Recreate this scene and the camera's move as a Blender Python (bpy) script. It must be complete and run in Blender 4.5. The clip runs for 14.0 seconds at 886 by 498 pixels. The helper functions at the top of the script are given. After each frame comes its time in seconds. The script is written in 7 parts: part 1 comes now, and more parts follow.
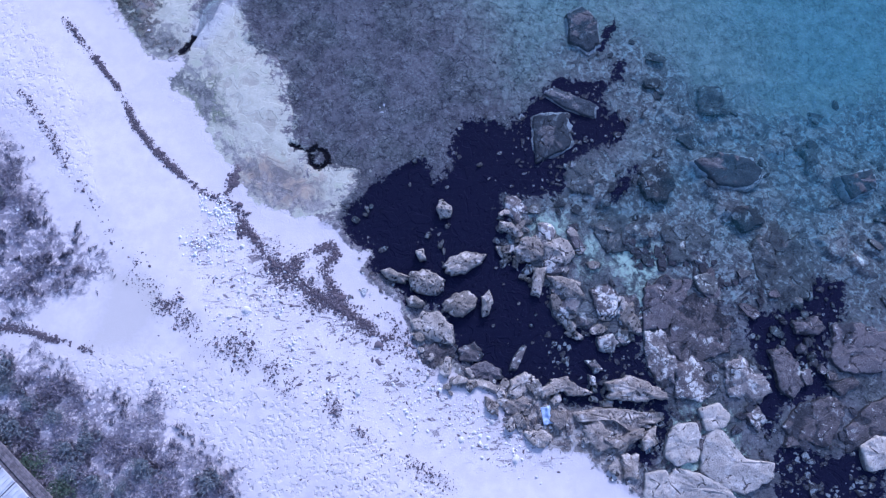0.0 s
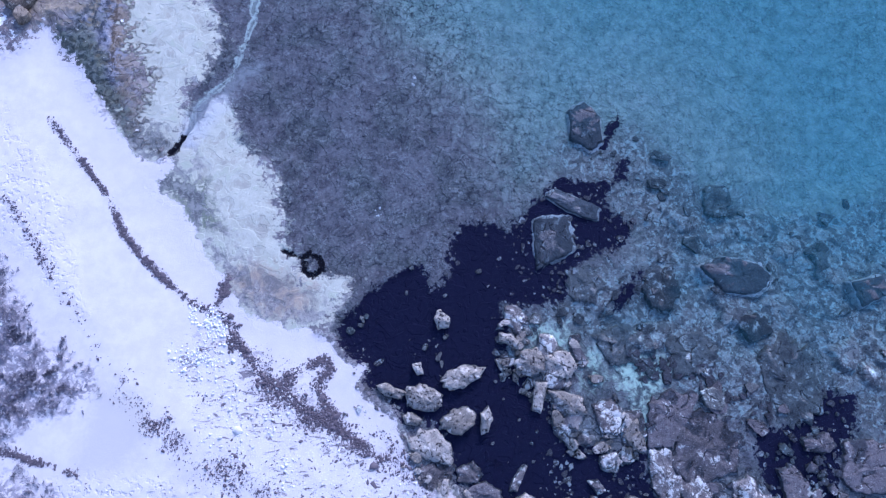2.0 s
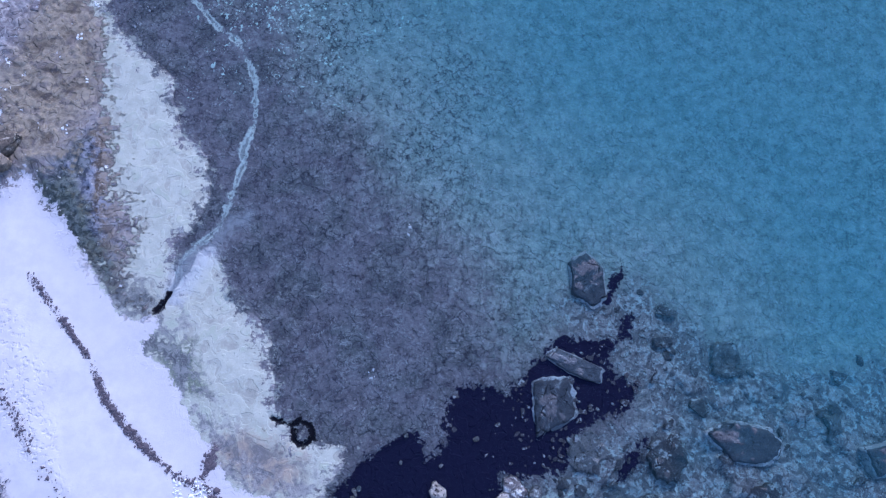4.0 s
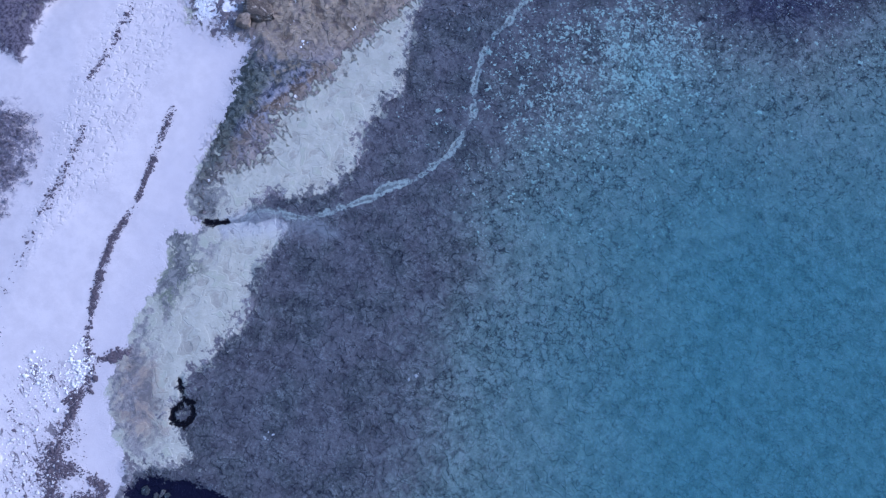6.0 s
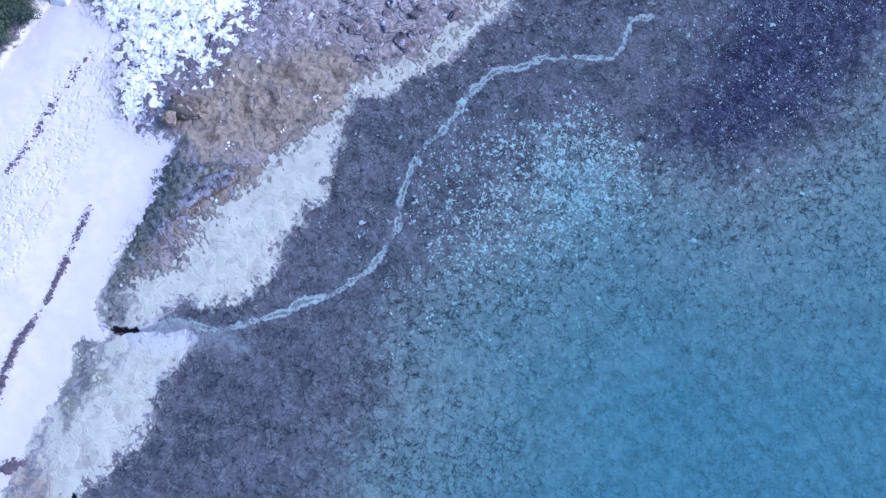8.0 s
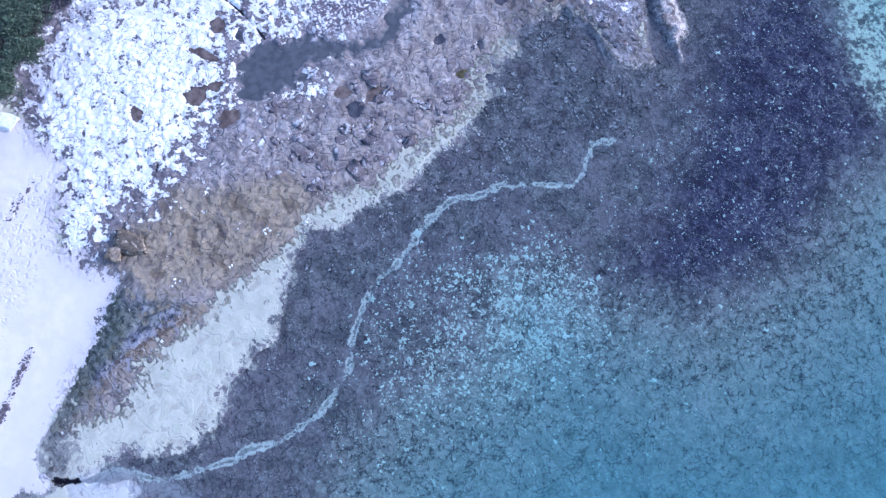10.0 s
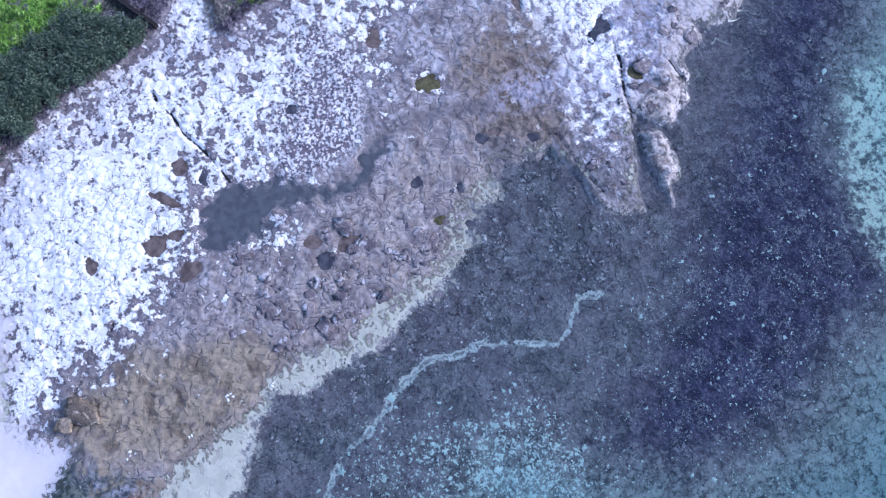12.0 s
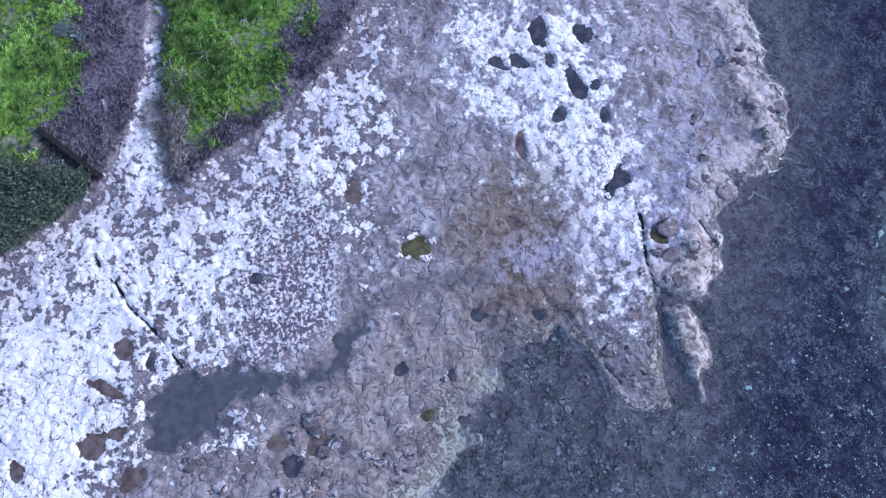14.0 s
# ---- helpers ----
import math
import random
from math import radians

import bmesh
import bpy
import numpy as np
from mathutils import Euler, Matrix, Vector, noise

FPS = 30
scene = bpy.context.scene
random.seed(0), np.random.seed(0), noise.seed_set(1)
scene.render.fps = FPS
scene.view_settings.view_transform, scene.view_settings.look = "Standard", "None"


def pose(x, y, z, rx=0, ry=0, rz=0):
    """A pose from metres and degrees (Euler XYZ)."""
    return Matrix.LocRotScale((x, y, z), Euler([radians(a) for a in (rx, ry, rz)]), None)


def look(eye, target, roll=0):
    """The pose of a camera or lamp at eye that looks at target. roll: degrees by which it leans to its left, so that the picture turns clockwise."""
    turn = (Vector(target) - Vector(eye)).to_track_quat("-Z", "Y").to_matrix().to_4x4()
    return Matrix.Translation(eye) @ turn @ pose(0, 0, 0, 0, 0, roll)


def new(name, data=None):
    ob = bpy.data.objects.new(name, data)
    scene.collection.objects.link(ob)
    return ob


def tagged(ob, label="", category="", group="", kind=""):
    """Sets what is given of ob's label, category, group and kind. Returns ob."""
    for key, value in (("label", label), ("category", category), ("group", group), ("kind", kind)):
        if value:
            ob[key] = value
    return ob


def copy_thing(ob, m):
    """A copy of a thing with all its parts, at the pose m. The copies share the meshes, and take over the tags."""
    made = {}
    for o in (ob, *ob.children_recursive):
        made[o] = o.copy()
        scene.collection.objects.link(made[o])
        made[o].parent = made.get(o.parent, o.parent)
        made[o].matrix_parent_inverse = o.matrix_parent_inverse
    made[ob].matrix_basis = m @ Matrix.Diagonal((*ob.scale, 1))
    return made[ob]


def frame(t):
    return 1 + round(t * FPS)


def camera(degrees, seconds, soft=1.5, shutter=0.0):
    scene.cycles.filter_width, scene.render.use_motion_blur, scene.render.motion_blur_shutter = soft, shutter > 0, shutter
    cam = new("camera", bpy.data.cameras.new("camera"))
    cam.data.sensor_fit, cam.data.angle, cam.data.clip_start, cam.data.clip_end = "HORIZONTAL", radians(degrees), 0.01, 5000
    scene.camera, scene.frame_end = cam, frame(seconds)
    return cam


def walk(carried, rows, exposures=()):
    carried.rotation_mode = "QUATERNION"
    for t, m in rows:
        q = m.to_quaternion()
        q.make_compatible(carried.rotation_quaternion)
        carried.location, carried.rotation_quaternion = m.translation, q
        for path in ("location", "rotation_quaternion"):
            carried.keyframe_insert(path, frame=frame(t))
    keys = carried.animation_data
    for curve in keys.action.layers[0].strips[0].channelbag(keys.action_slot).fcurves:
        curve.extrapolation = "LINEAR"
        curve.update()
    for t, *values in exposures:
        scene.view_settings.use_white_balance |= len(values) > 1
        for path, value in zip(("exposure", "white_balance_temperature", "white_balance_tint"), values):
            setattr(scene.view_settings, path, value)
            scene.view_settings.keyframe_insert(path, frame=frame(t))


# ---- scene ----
cam = camera(73.7, 14.0, soft=1.3)
PATH = [
    (0, (0.557, -1.104, 33.238), (0.598, -0.737, 31.272), 5.0),
    (0.5, (0.55, 0.008, 33.203), (0.592, 0.374, 31.237), 5.2),
    (1, (0.664, 1.54, 33.231), (0.703, 1.903, 31.265), 4.8),
    (1.5, (0.766, 3.366, 33.262), (0.805, 3.728, 31.296), 4.7),
    (2, (0.881, 5.343, 33.304), (0.92, 5.707, 31.337), 4.7),
    (2.5, (0.973, 7.502, 33.377), (1.013, 7.868, 31.411), 4.8),
    (3, (1.064, 9.637, 33.4), (1.103, 10.013, 31.436), 4.7),
    (3.5, (1.195, 12.074, 33.474), (1.233, 12.445, 31.509), 4.6),
    (4, (1.388, 14.513, 33.545), (1.423, 14.883, 31.58), 4.1),
    (4.2, (1.452, 15.408, 33.552), (1.486, 15.784, 31.587), 3.9),
    (6.3, (0.287, 24.967, 33.43), (-0.037, 25.189, 31.469), 0.9),
    (6.5, (0.112, 25.839, 33.465), (-0.212, 26.063, 31.504), 1.2),
    (7, (-0.543, 28.05, 33.515), (-0.864, 28.273, 31.554), 1.2),
    (7.5, (-1.347, 30.109, 33.635), (-1.666, 30.33, 31.673), 1.1),
    (7.7, (-1.753, 30.907, 33.742), (-2.07, 31.126, 31.779), 1.0),
    (9.8, (-7.287, 38.206, 34.463), (-7.591, 38.421, 32.498), 1.6),
    (10, (-7.936, 38.966, 34.471), (-8.238, 39.178, 32.506), 1.3),
    (10.5, (-9.584, 40.488, 34.464), (-9.887, 40.706, 32.5), 2.1),
    (11, (-11.404, 42.085, 34.441), (-11.703, 42.304, 32.476), 2.6),
    (11.5, (-13.227, 43.671, 34.364), (-13.527, 43.892, 32.399), 2.6),
    (12, (-15.169, 45.206, 33.964), (-15.47, 45.431, 31.999), 3.1),
    (12.5, (-17.175, 46.801, 33.167), (-17.478, 47.027, 31.203), 3.1),
    (13, (-19.343, 48.517, 32.298), (-19.646, 48.739, 30.334), 2.6),
    (13.5, (-21.58, 50.243, 31.485), (-21.884, 50.459, 29.52), 2.0),
    (14, (-23.878, 51.919, 30.701), (-24.184, 52.129, 28.735), 1.5),
]
# the camera brightens over the white rock and ends less blue than it began
LIGHTING = [(0.0, 0.83, 5100, 30), (1.5, 0.98, 5080, 28), (3.0, 1.0, 5050, 26), (3.5, 0.88, 5050, 25), (4.2, 0.82, 5050, 25), (6.5, 0.52, 5080, 25), (7.0, 0.82, 5100, 25), (7.5, 1.08, 5130, 25),
            (10.5, 1.14, 5230, 21), (12.0, 0.98, 5390, 23), (14.0, 0.77, 5490, 24)]
walk(cam, [(t, look(eye, target, roll)) for t, eye, target, roll in PATH], LIGHTING)

SEA_LEVEL = -0.16

# ---- daylight: pale, evenly clouded evening sky ----
world = bpy.data.worlds.new("sky")
scene.world = world
world.use_nodes = True
wn = world.node_tree
sky = wn.nodes.new("ShaderNodeTexSky")
sky.sky_type, sky.sun_disc = "NISHITA", False
SUN_UP, SUN_ROUND = 30.0, 20.0
sky.sun_elevation, sky.sun_rotation = radians(SUN_UP), radians(SUN_ROUND)
wn.links.new(sky.outputs[0], wn.nodes["Background"].inputs[0])
wn.nodes["Background"].inputs[1].default_value = 0.15
sun = new("sun", bpy.data.lights.new("sun", "SUN"))
sun.data.energy, sun.data.angle, sun.data.color = 1.9, radians(12), (1.0, 0.97, 0.95)
_a, _e = radians(SUN_ROUND), radians(SUN_UP)
sun.matrix_world = look((math.sin(_a) * math.cos(_e) * 60, math.cos(_a) * math.cos(_e) * 60, math.sin(_e) * 60), (0, 0, 0))

# ---- outlines of the shore's zones, in metres ----
COAST = [(12.2, -9.2), (10.5, -7.8), (8.4, -6.4), (6, -5.9), (4.7, -4.8), (4.3, -3.7), (4.1, -3.1), (3.1, -2.8), (1.9, -2.7), (1.6, -1.8), (0.3,
    -1.6), (-0.4, -0.2), (-0.9, 0.4), (-1.1, 1.4), (-1.5, 2.5), (-2.9, 3.3), (-3.4, 4), (-3, 4.9), (-4, 5.3), (-4.6, 6.3), (-5.4, 6.9), (-5.9, 7.4),
    (-7.1, 7.2), (-8.6, 7.8), (-9.5, 8.2), (-10.2, 8.9), (-11.1, 10.5), (-12, 11.5), (-12.5, 12.4), (-13, 13.6), (-13.3, 14.5), (-13.9, 14.9), (-14.9,
    15.3), (-15, 16), (-14, 16.8), (-14.4, 17.4), (-14.9, 17.2), (-15.8, 17.3), (-16.5, 17.8), (-17, 18.6), (-17.5, 19.3), (-17.9, 20.1), (-18.5, 21),
    (-19.2, 22), (-19.9, 23.2), (-20.5, 23.9), (-21.2, 24.9), (-22.1, 25.9), (-22.5, 25.5), (-24.1, 24.9), (-26, 23.8), (-26.9, 24.5), (-28.1, 24.8),
    (-28.9, 26.2), (-29.8, 26.8), (-31.3, 26.9), (-33.4, 25.9), (-34.2, 25.2), (-35.5, 22.4)]
FRINGE_SOUTH = [(-4.7, 7.4), (-4, 9), (-3.7, 9.8), (-5.1, 10.1), (-6.5, 10.3), (-7.1, 11.6), (-7.4, 12.2), (-7.5, 13.4), (-8.2, 14.8), (-8, 15.7),
    (-8.8, 16.9), (-9.6, 17.6), (-10.3, 18.3), (-10.6, 20), (-11.3, 20.9), (-11.9, 20.6), (-12.4, 19.7), (-13.5, 18.7), (-13.8, 21.7), (-12.6, 22.7),
    (-12.3, 23.8), (-11.7, 25.1), (-12, 26.6), (-13.6, 28.1), (-14.1, 30.2), (-14.4, 31.7), (-16.2, 33.4), (-17.6, 35.4), (-18.5, 36.6), (-17.9,
    38.7), (-18, 40.4), (-17.9, 43.2), (-18.3, 45.1), (-18.4, 47.6), (-18.9, 48.7), (-19.8, 50.3), (-21.2, 51.6)]
FRINGE_NORTH = [(-21.5, 52.4), (-21.3, 53.3), (-22.4, 54.1), (-23.1, 55), (-22.1, 57.1), (-22.2, 58), (-21.4, 58.1), (-20.1, 58.6), (-18.1, 58.5),
    (-16.6, 59.1), (-15.9, 60.2), (-17.5, 61.2), (-18.7, 61.9), (-20.2, 62.8), (-20.8, 63.6), (-20, 64.2), (-19.5, 65), (-20.1, 66), (-20.2, 66.5),
    (-20.9, 67.5), (-22.4, 68.7), (-22.8, 70), (-23.9, 70.2), (-23, 72.8), (-23.6, 74.1), (-25, 75.1), (-26.2, 75.8), (-27.5, 75.6), (-28.6, 76.3),
    (-30.3, 77.1), (-31.8, 77.4), (-35.8, 80), (-42.5, 82.4), (-52.7, 80.6)]
FRINGE_IN = [(-14.9, 17.5), (-16.1, 18.4), (-16.4, 19.5), (-16.3, 20.8), (-16.1, 22.5), (-16.4, 23.5), (-17, 24.9), (-17.2, 27.1), (-17.8, 28.6),
    (-18.6, 31), (-18.2, 33.4), (-18.7, 35.7), (-19.6, 37.8), (-19.2, 39.9), (-19.1, 42.7), (-19.5, 44.6), (-19.3, 47), (-19.8, 49.1), (-21.4, 50.8)]
MEADOW_WEST = [(-29.4, 14), (-31.6, 17.3), (-32.8, 19.7), (-33.6, 21.2), (-35.9, 24.9), (-37.3, 27.3), (-38.9, 29.5), (-39.8, 32.8), (-40.7, 35.7),
    (-40.7, 37.6), (-41, 39.1), (-41.5, 42), (-42.3, 43), (-43.8, 45.2), (-46.3, 47.1), (-49.6, 49), (-54.5, 51.9)]
MEADOW_EAST = [(-54, 52.4), (-49.2, 49.6), (-43.5, 46.6), (-39.6, 44.9), (-38.8, 45.6), (-39.4, 47.3), (-39.5, 50.1), (-40.1, 53.6), (-41.1, 56.4),
    (-43.1, 59.1), (-46.5, 62.5)]
GREEN_WEST = [(-58.6, 41.3), (-55.6, 45.5), (-51.9, 45.3), (-48.2, 44), (-46.1, 42.3), (-45.8, 40.8), (-45, 39.8), (-45.2, 37.9)]
GREEN_EAST = [(-53.5, 51.9), (-48.9, 50), (-45.8, 48.4), (-41.4, 46.7), (-40.4, 47), (-41.1, 49.3), (-40.2, 51.2), (-41.6, 53.6), (-43.6, 54.3),
    (-44.4, 56.9), (-47.5, 58.6), (-51, 58)]
HEDGE = [(-32.3, 17.7), (-33.1, 19.5), (-34.3, 21), (-36.5, 25.1), (-37.6, 27.3), (-39.1, 29.4), (-40.1, 32.6), (-38.9, 22.9), (-40.9, 35.9), (-40.8,
    37.7), (-41.2, 39.6), (-41.4, 41.8), (-44, 41.3), (-45.7, 40.4), (-45, 39.1), (-44.9, 37.8), (-44.5, 35.6), (-43.8, 33.2), (-43.7, 29.6), (-41.5,
    25.8), (-38.2, 23.2)]
TRENCH = [(-45.8, 40.5), (-44.1, 41.3), (-41.6, 42.1)]
WHITE_WEST = [(-26.1, 29), (-25.3, 27.2), (-24.2, 24.1), (-26.2, 23), (-28.1, 24.8), (-33.4, 25.9), (-38, 24.4), (-41.7, 33.8), (-42.3, 42.3),
    (-40.3, 45.4), (-40.5, 52.2), (-43.4, 59.2), (-43.8, 62.6), (-38.2, 57.7), (-31.6, 53), (-29.5, 50.6), (-27.6, 46.7), (-29, 42.3), (-30.6, 40.9),
    (-29.7, 38.9), (-28.4, 37.4), (-26.6, 37.3), (-25.4, 37.3), (-26.3, 37.4), (-26.5, 34.7), (-25.4, 32.1), (-24.9, 29.6)]
PALLID = [(-41.4, 33.7), (-42.3, 42.3), (-40.3, 45.4), (-40.5, 52.2), (-43.4, 59.2), (-45.4, 62.8), (-36.5, 76.7), (-29.2, 74.8), (-21.3, 68.7), (-21.6, 63.6), (-21.2, 60), (-23.3, 57.9), (-24.4, 55.1), (-27.7, 52.3), (-26.9, 48.3), (-29, 42.3), (-30.6, 40.9), (-28.4, 37.4), (-25.7, 36.8)]
DOTTED = [(-37.1, 48.3), (-36.6, 50.8), (-33.2, 51.6), (-30.4, 50.3), (-28.7, 48.5), (-27.9, 45.7), (-29, 43.4), (-31.7, 43.9), (-34.3, 46.4)]
SMOOTH = [(-17.4, 4.3), (-14.2, 3.6), (-14.4, 1.7), (-15.9, 0.2), (-18.3, -0.1), (-17.5, 1.8)]
TRAMPLED_N = [(-29.2, 20.3), (-30.6, 24.5), (-30.7, 26.9), (-26.7, 23.6), (-23.3, 19.3), (-19.8, 13.9), (-21.5, 11.3), (-24.6, 14)]
WHITE_SHINGLE = [(-12.3, 8.4), (-10.8, 7.5), (-10.4, 6), (-11.8, 6.6)]
WHITE_SHINGLE_B = [(-13.4, 6), (-11.2, 6.6), (-10.9, 5.5), (-13, 5)]
STRANDS = [(-30.9, 77.3), (-29.5, 76.8), (-28.5, 76.3), (-27.3, 75.8), (-26.2, 75.3), (-24.9, 74.8), (-23.8, 74.4), (-22.9, 73.4), (-22.5, 71.8), (-22, 70.5)]
CORE = [(-9.8, 44.2), (-10, 47.7), (-6.8, 48.6), (-4.1, 46.6), (-4.6, 43.7), (-6.6, 41.9)]
WHITE_EAST = [(-40.4, 63.4), (-38.3, 61.7), (-34.2, 60.5), (-29.8, 60.1), (-26.3, 59.9), (-22.9, 59.7), (-19.8, 60.3), (-20.7, 63.1), (-21.9, 65.7),
    (-24.9, 67.2), (-28.2, 68.6), (-32.1, 69.9), (-35.4, 71.3)]
TIDE_POOL = [(-28.3, 37.5), (-28.5, 38.1), (-29.4, 38.5), (-30.1, 39.2), (-30.5, 40), (-30.1, 41.2), (-29.7, 41.2), (-29.1, 42.5), (-29.2, 43.1),
    (-28, 44.4), (-27, 45.8), (-26.8, 47.4), (-27.5, 48.3), (-27.9, 49.8), (-27.1, 49.9), (-26.5, 47.8), (-26, 46.5), (-27, 44.5), (-27.7, 43.3),
    (-28, 42.4), (-27.6, 41.3), (-26.9, 40.6), (-27.4, 39.3), (-27.4, 38.4)]
SPUR_A = [(-21, 63.7), (-20, 64.1), (-19.5, 65.1), (-20.1, 66.8), (-21.1, 67.4), (-22.2, 67), (-21.9, 65.7), (-21.4, 64.4)]
SPUR_B = [(-19.6, 63.3), (-18.3, 62.6), (-16.6, 62.4), (-15.1, 62.1), (-16.2, 62.6), (-16.1, 63.5), (-17.1, 63.9), (-18.6, 64.1), (-19.4, 63.8)]
SPUR = [(-25.3, 54.6), (-25.1, 56.9), (-23.9, 59.7), (-22.7, 62.2), (-21.3, 63.3), (-19.6, 64.2), (-15.9, 63.6), (-14.9, 62.1), (-15.7, 60.2), (-17.9,
    58.3), (-21.3, 57.9), (-22.9, 54.8)]
DRY_STRIP = [(-44.5, 46.8), (-45.2, 48), (-43.5, 48.3), (-41.4, 46.6), (-39.7, 46), (-39.8, 44.8), (-42.4, 45.8)]
JUMBLE = [(4.4, 6.7), (8.7, 6.3), (9.6, 5.3), (9.6, 3.1), (11.2, 2.5), (12.1, 0.4), (9.8, -0.2), (8.3, 0.8), (6.9, 3.7), (5, 4.4)]
WHITE_PATCH = [(-28.1, 41.2), (-28.2, 42.5), (-27.3, 43.9), (-26.3, 43), (-25.7, 41.4), (-26.9, 39.2)]
BLUE_SHRUBS = [(-43.1, 40.3), (-50.4, 44.4), (-49.3, 45)]
FAN = [(-13.9, 18.8), (-13.3, 20.1), (-12.5, 21), (-11.4, 21.7), (-10.5, 22.8), (-9.2, 23.4), (-9.5, 22.7), (-10.8, 21.4), (-11.5, 20.1), (-12.4,
    18.7), (-13.4, 17.8)]
WHITE_CORE = [(-33.4, 25.9), (-36.3, 29.4), (-37.4, 32.7), (-36.1, 36.1), (-32.6, 37.9), (-30.4, 37), (-29.1, 34.2), (-27, 31.5), (-26.5, 29.1),
    (-25.4, 27.1), (-24.2, 24.1), (-26.2, 23), (-28.1, 24.8)]
GREEN_MID = [(-55.2, 29.8), (-46.5, 39.3), (-45.2, 37.4), (-45.1, 35), (-44.3, 33.1), (-44.2, 29.9), (-45.3, 25.2)]
RUST = [(-28.8, 56.6), (-30.2, 59), (-30.3, 60.7), (-28.7, 61.4), (-26.3, 61.1), (-24.4, 60.1), (-23, 58.5), (-24.6, 55.9), (-26.5, 56)]
BLACK = [(-4.6, 6.3), (-4.5, 7.5), (-3.4, 8.5), (-2.6, 9.4), (-1.4, 10), (0, 10.6), (0.9, 10), (0.8, 9.1), (1.9, 10.2), (2, 11.5), (2.6, 13), (3.9, 13.2), (5.6, 12.5), (6.5, 12.8), (6.7, 10.4), (8.3, 10.7), (8.8, 9.8), (8.5, 8.3), (6.1, 8.1), (4.9, 8.2), (5.2, 6.5), (4.7, 5.1), (6.3, 4.1),
    (7.2, 3.1), (7.3, 1.8), (8.4, 0.9), (9.9, 0.2), (11.4, -1.1), (11.9, -1.5), (13.4, -3.3), (13.6, -4.2), (13.2, -5.7), (12.1, -7.1), (11.2, -6.3),
    (12.6, -4.3), (8, -3.8), (6.5, -2.9), (4.1, -2.8), (3.2, -1.5), (1.9, -1.2), (1.6, 0), (1, 1.9), (-0.9, 1.8), (-1.5, 2.8), (-3.2, 4.1), (-3, 5),
    (-4, 5.5)]
BLACK_B = [(5.4, 12.9), (7.5, 14.6), (8.9, 15.4), (11.1, 15.3), (11.2, 14), (12.5, 12.8), (11.7, 11.4), (10.7, 11.1), (8.9, 10.2), (8.5, 8.4), (6.5, 8.3),
    (5.3, 9.9)]
BLACK_I = [(11, 17.4), (11.6, 18.9), (12.5, 19.8), (12.6, 19.2), (12, 18.2), (11.4, 17.2)]
BLACK_K = [(8.1, 15.4), (8.8, 16.0), (9.4, 15.3), (10.6, 14.9), (11.4, 15.5), (11.2, 14.2), (10.8, 13.2), (8.6, 13.8), (7.3, 13.9)]
BLACK_L = [(10.9, 8.4), (12.4, 9.7), (13.2, 10.3), (12.7, 8.7), (11.7, 7.8)]
BLACK_J = [(11.8, 15.3), (12.2, 16.9), (12.8, 16.7), (12.5, 15.3)]
COASTAL_A = [(-19.5, 21.8), (-18.5, 20.1), (-16.8, 18.2), (-15.7, 17.3), (-14.3, 17.6), (-14, 18.2), (-15, 19.4), (-16.4, 19.7), (-17.5, 21.1),
    (-18, 22.1)]
COASTAL_B = [(-15, 16), (-15, 15.3), (-13.9, 14.8), (-12.7, 13.4), (-11.6, 13.9), (-12.3, 15), (-13, 16.2), (-13.9, 16.4)]
BLACK_C = [(10.7, 12.9), (12.9, 13.1), (12.4, 11.7), (11.3, 11), (10.6, 11.7)]
BLACK_D = [(18.6, 0.8), (21.6, 1.9), (22.6, 3), (24.4, 2.6), (24, 0.4), (22.9, -0.5), (22.5, -2.1), (22.8, -3.6), (20.2, -4.1), (19, -5.6), (18,
    -3.9), (18.7, -1.7)]
BLACK_E = [(6.7, 1.1), (8, 0.6), (9.9, 0.1), (12.1, 0.1), (12.4, -1.5), (13.4, -3.1), (13.6, -3.8), (12.5, -6), (11.7, -7.3), (10.9, -6.3), (12.6,
    -4.8), (12.8, -3.8), (10.5, -3.6), (8, -3.4), (6.6, -1.7)]
BLACK_F = [(4.3, -3.1), (7.8, -3.7), (12.7, -3.9), (12.8, -6.3), (10.8, -7.7), (8.8, -6.5), (6.1, -5.6), (4.7, -4.6)]
BLACK_G = [(19.3, -6.2), (20.8, -6.5), (22.9, -6.9), (23.9, -6.3), (25.5, -6.4), (24.9, -9.5), (19, -9.4)]
LEDGE_HEAP = [(3.4, -3.1), (4.7, -2.1), (7.8, -2.2), (13.4, -3.1), (12.9, -4.3), (12.5, -5.4), (11, -6.3), (11.6, -7.7), (11.1, -8.9), (9.9, -7.1),
    (7.5, -6.2), (5.4, -5.9), (4, -4.2)]
TEAL = [(28.8, 1.9), (24.3, 2.8), (21.9, 1.5), (19.1, 4.6), (15.9, 5.5), (13.1, 3.6), (10.2, 5.7), (8.8, 7.7), (13, 10.4), (12.5, 13.3), (11.1, 16.5),
    (7.6, 15.9), (5.5, 15.2), (5.6, 16.9), (3.8, 20.5), (-0.4, 24.3), (-2.8, 29.2), (-5.6, 30.3), (-6.9, 35.2), (-7.1, 41), (-9.4, 44.8), (-1.4,
    52.8), (-0.3, 56.9), (-0.1, 60.6), (-1.2, 63.7), (-2.1, 66.4), (-2, 70.3), (-4.5, 71.6), (-12.4, 73.4), (-16, 77), (-18.4, 82), (-19.5, 83), (-25,
    92)]
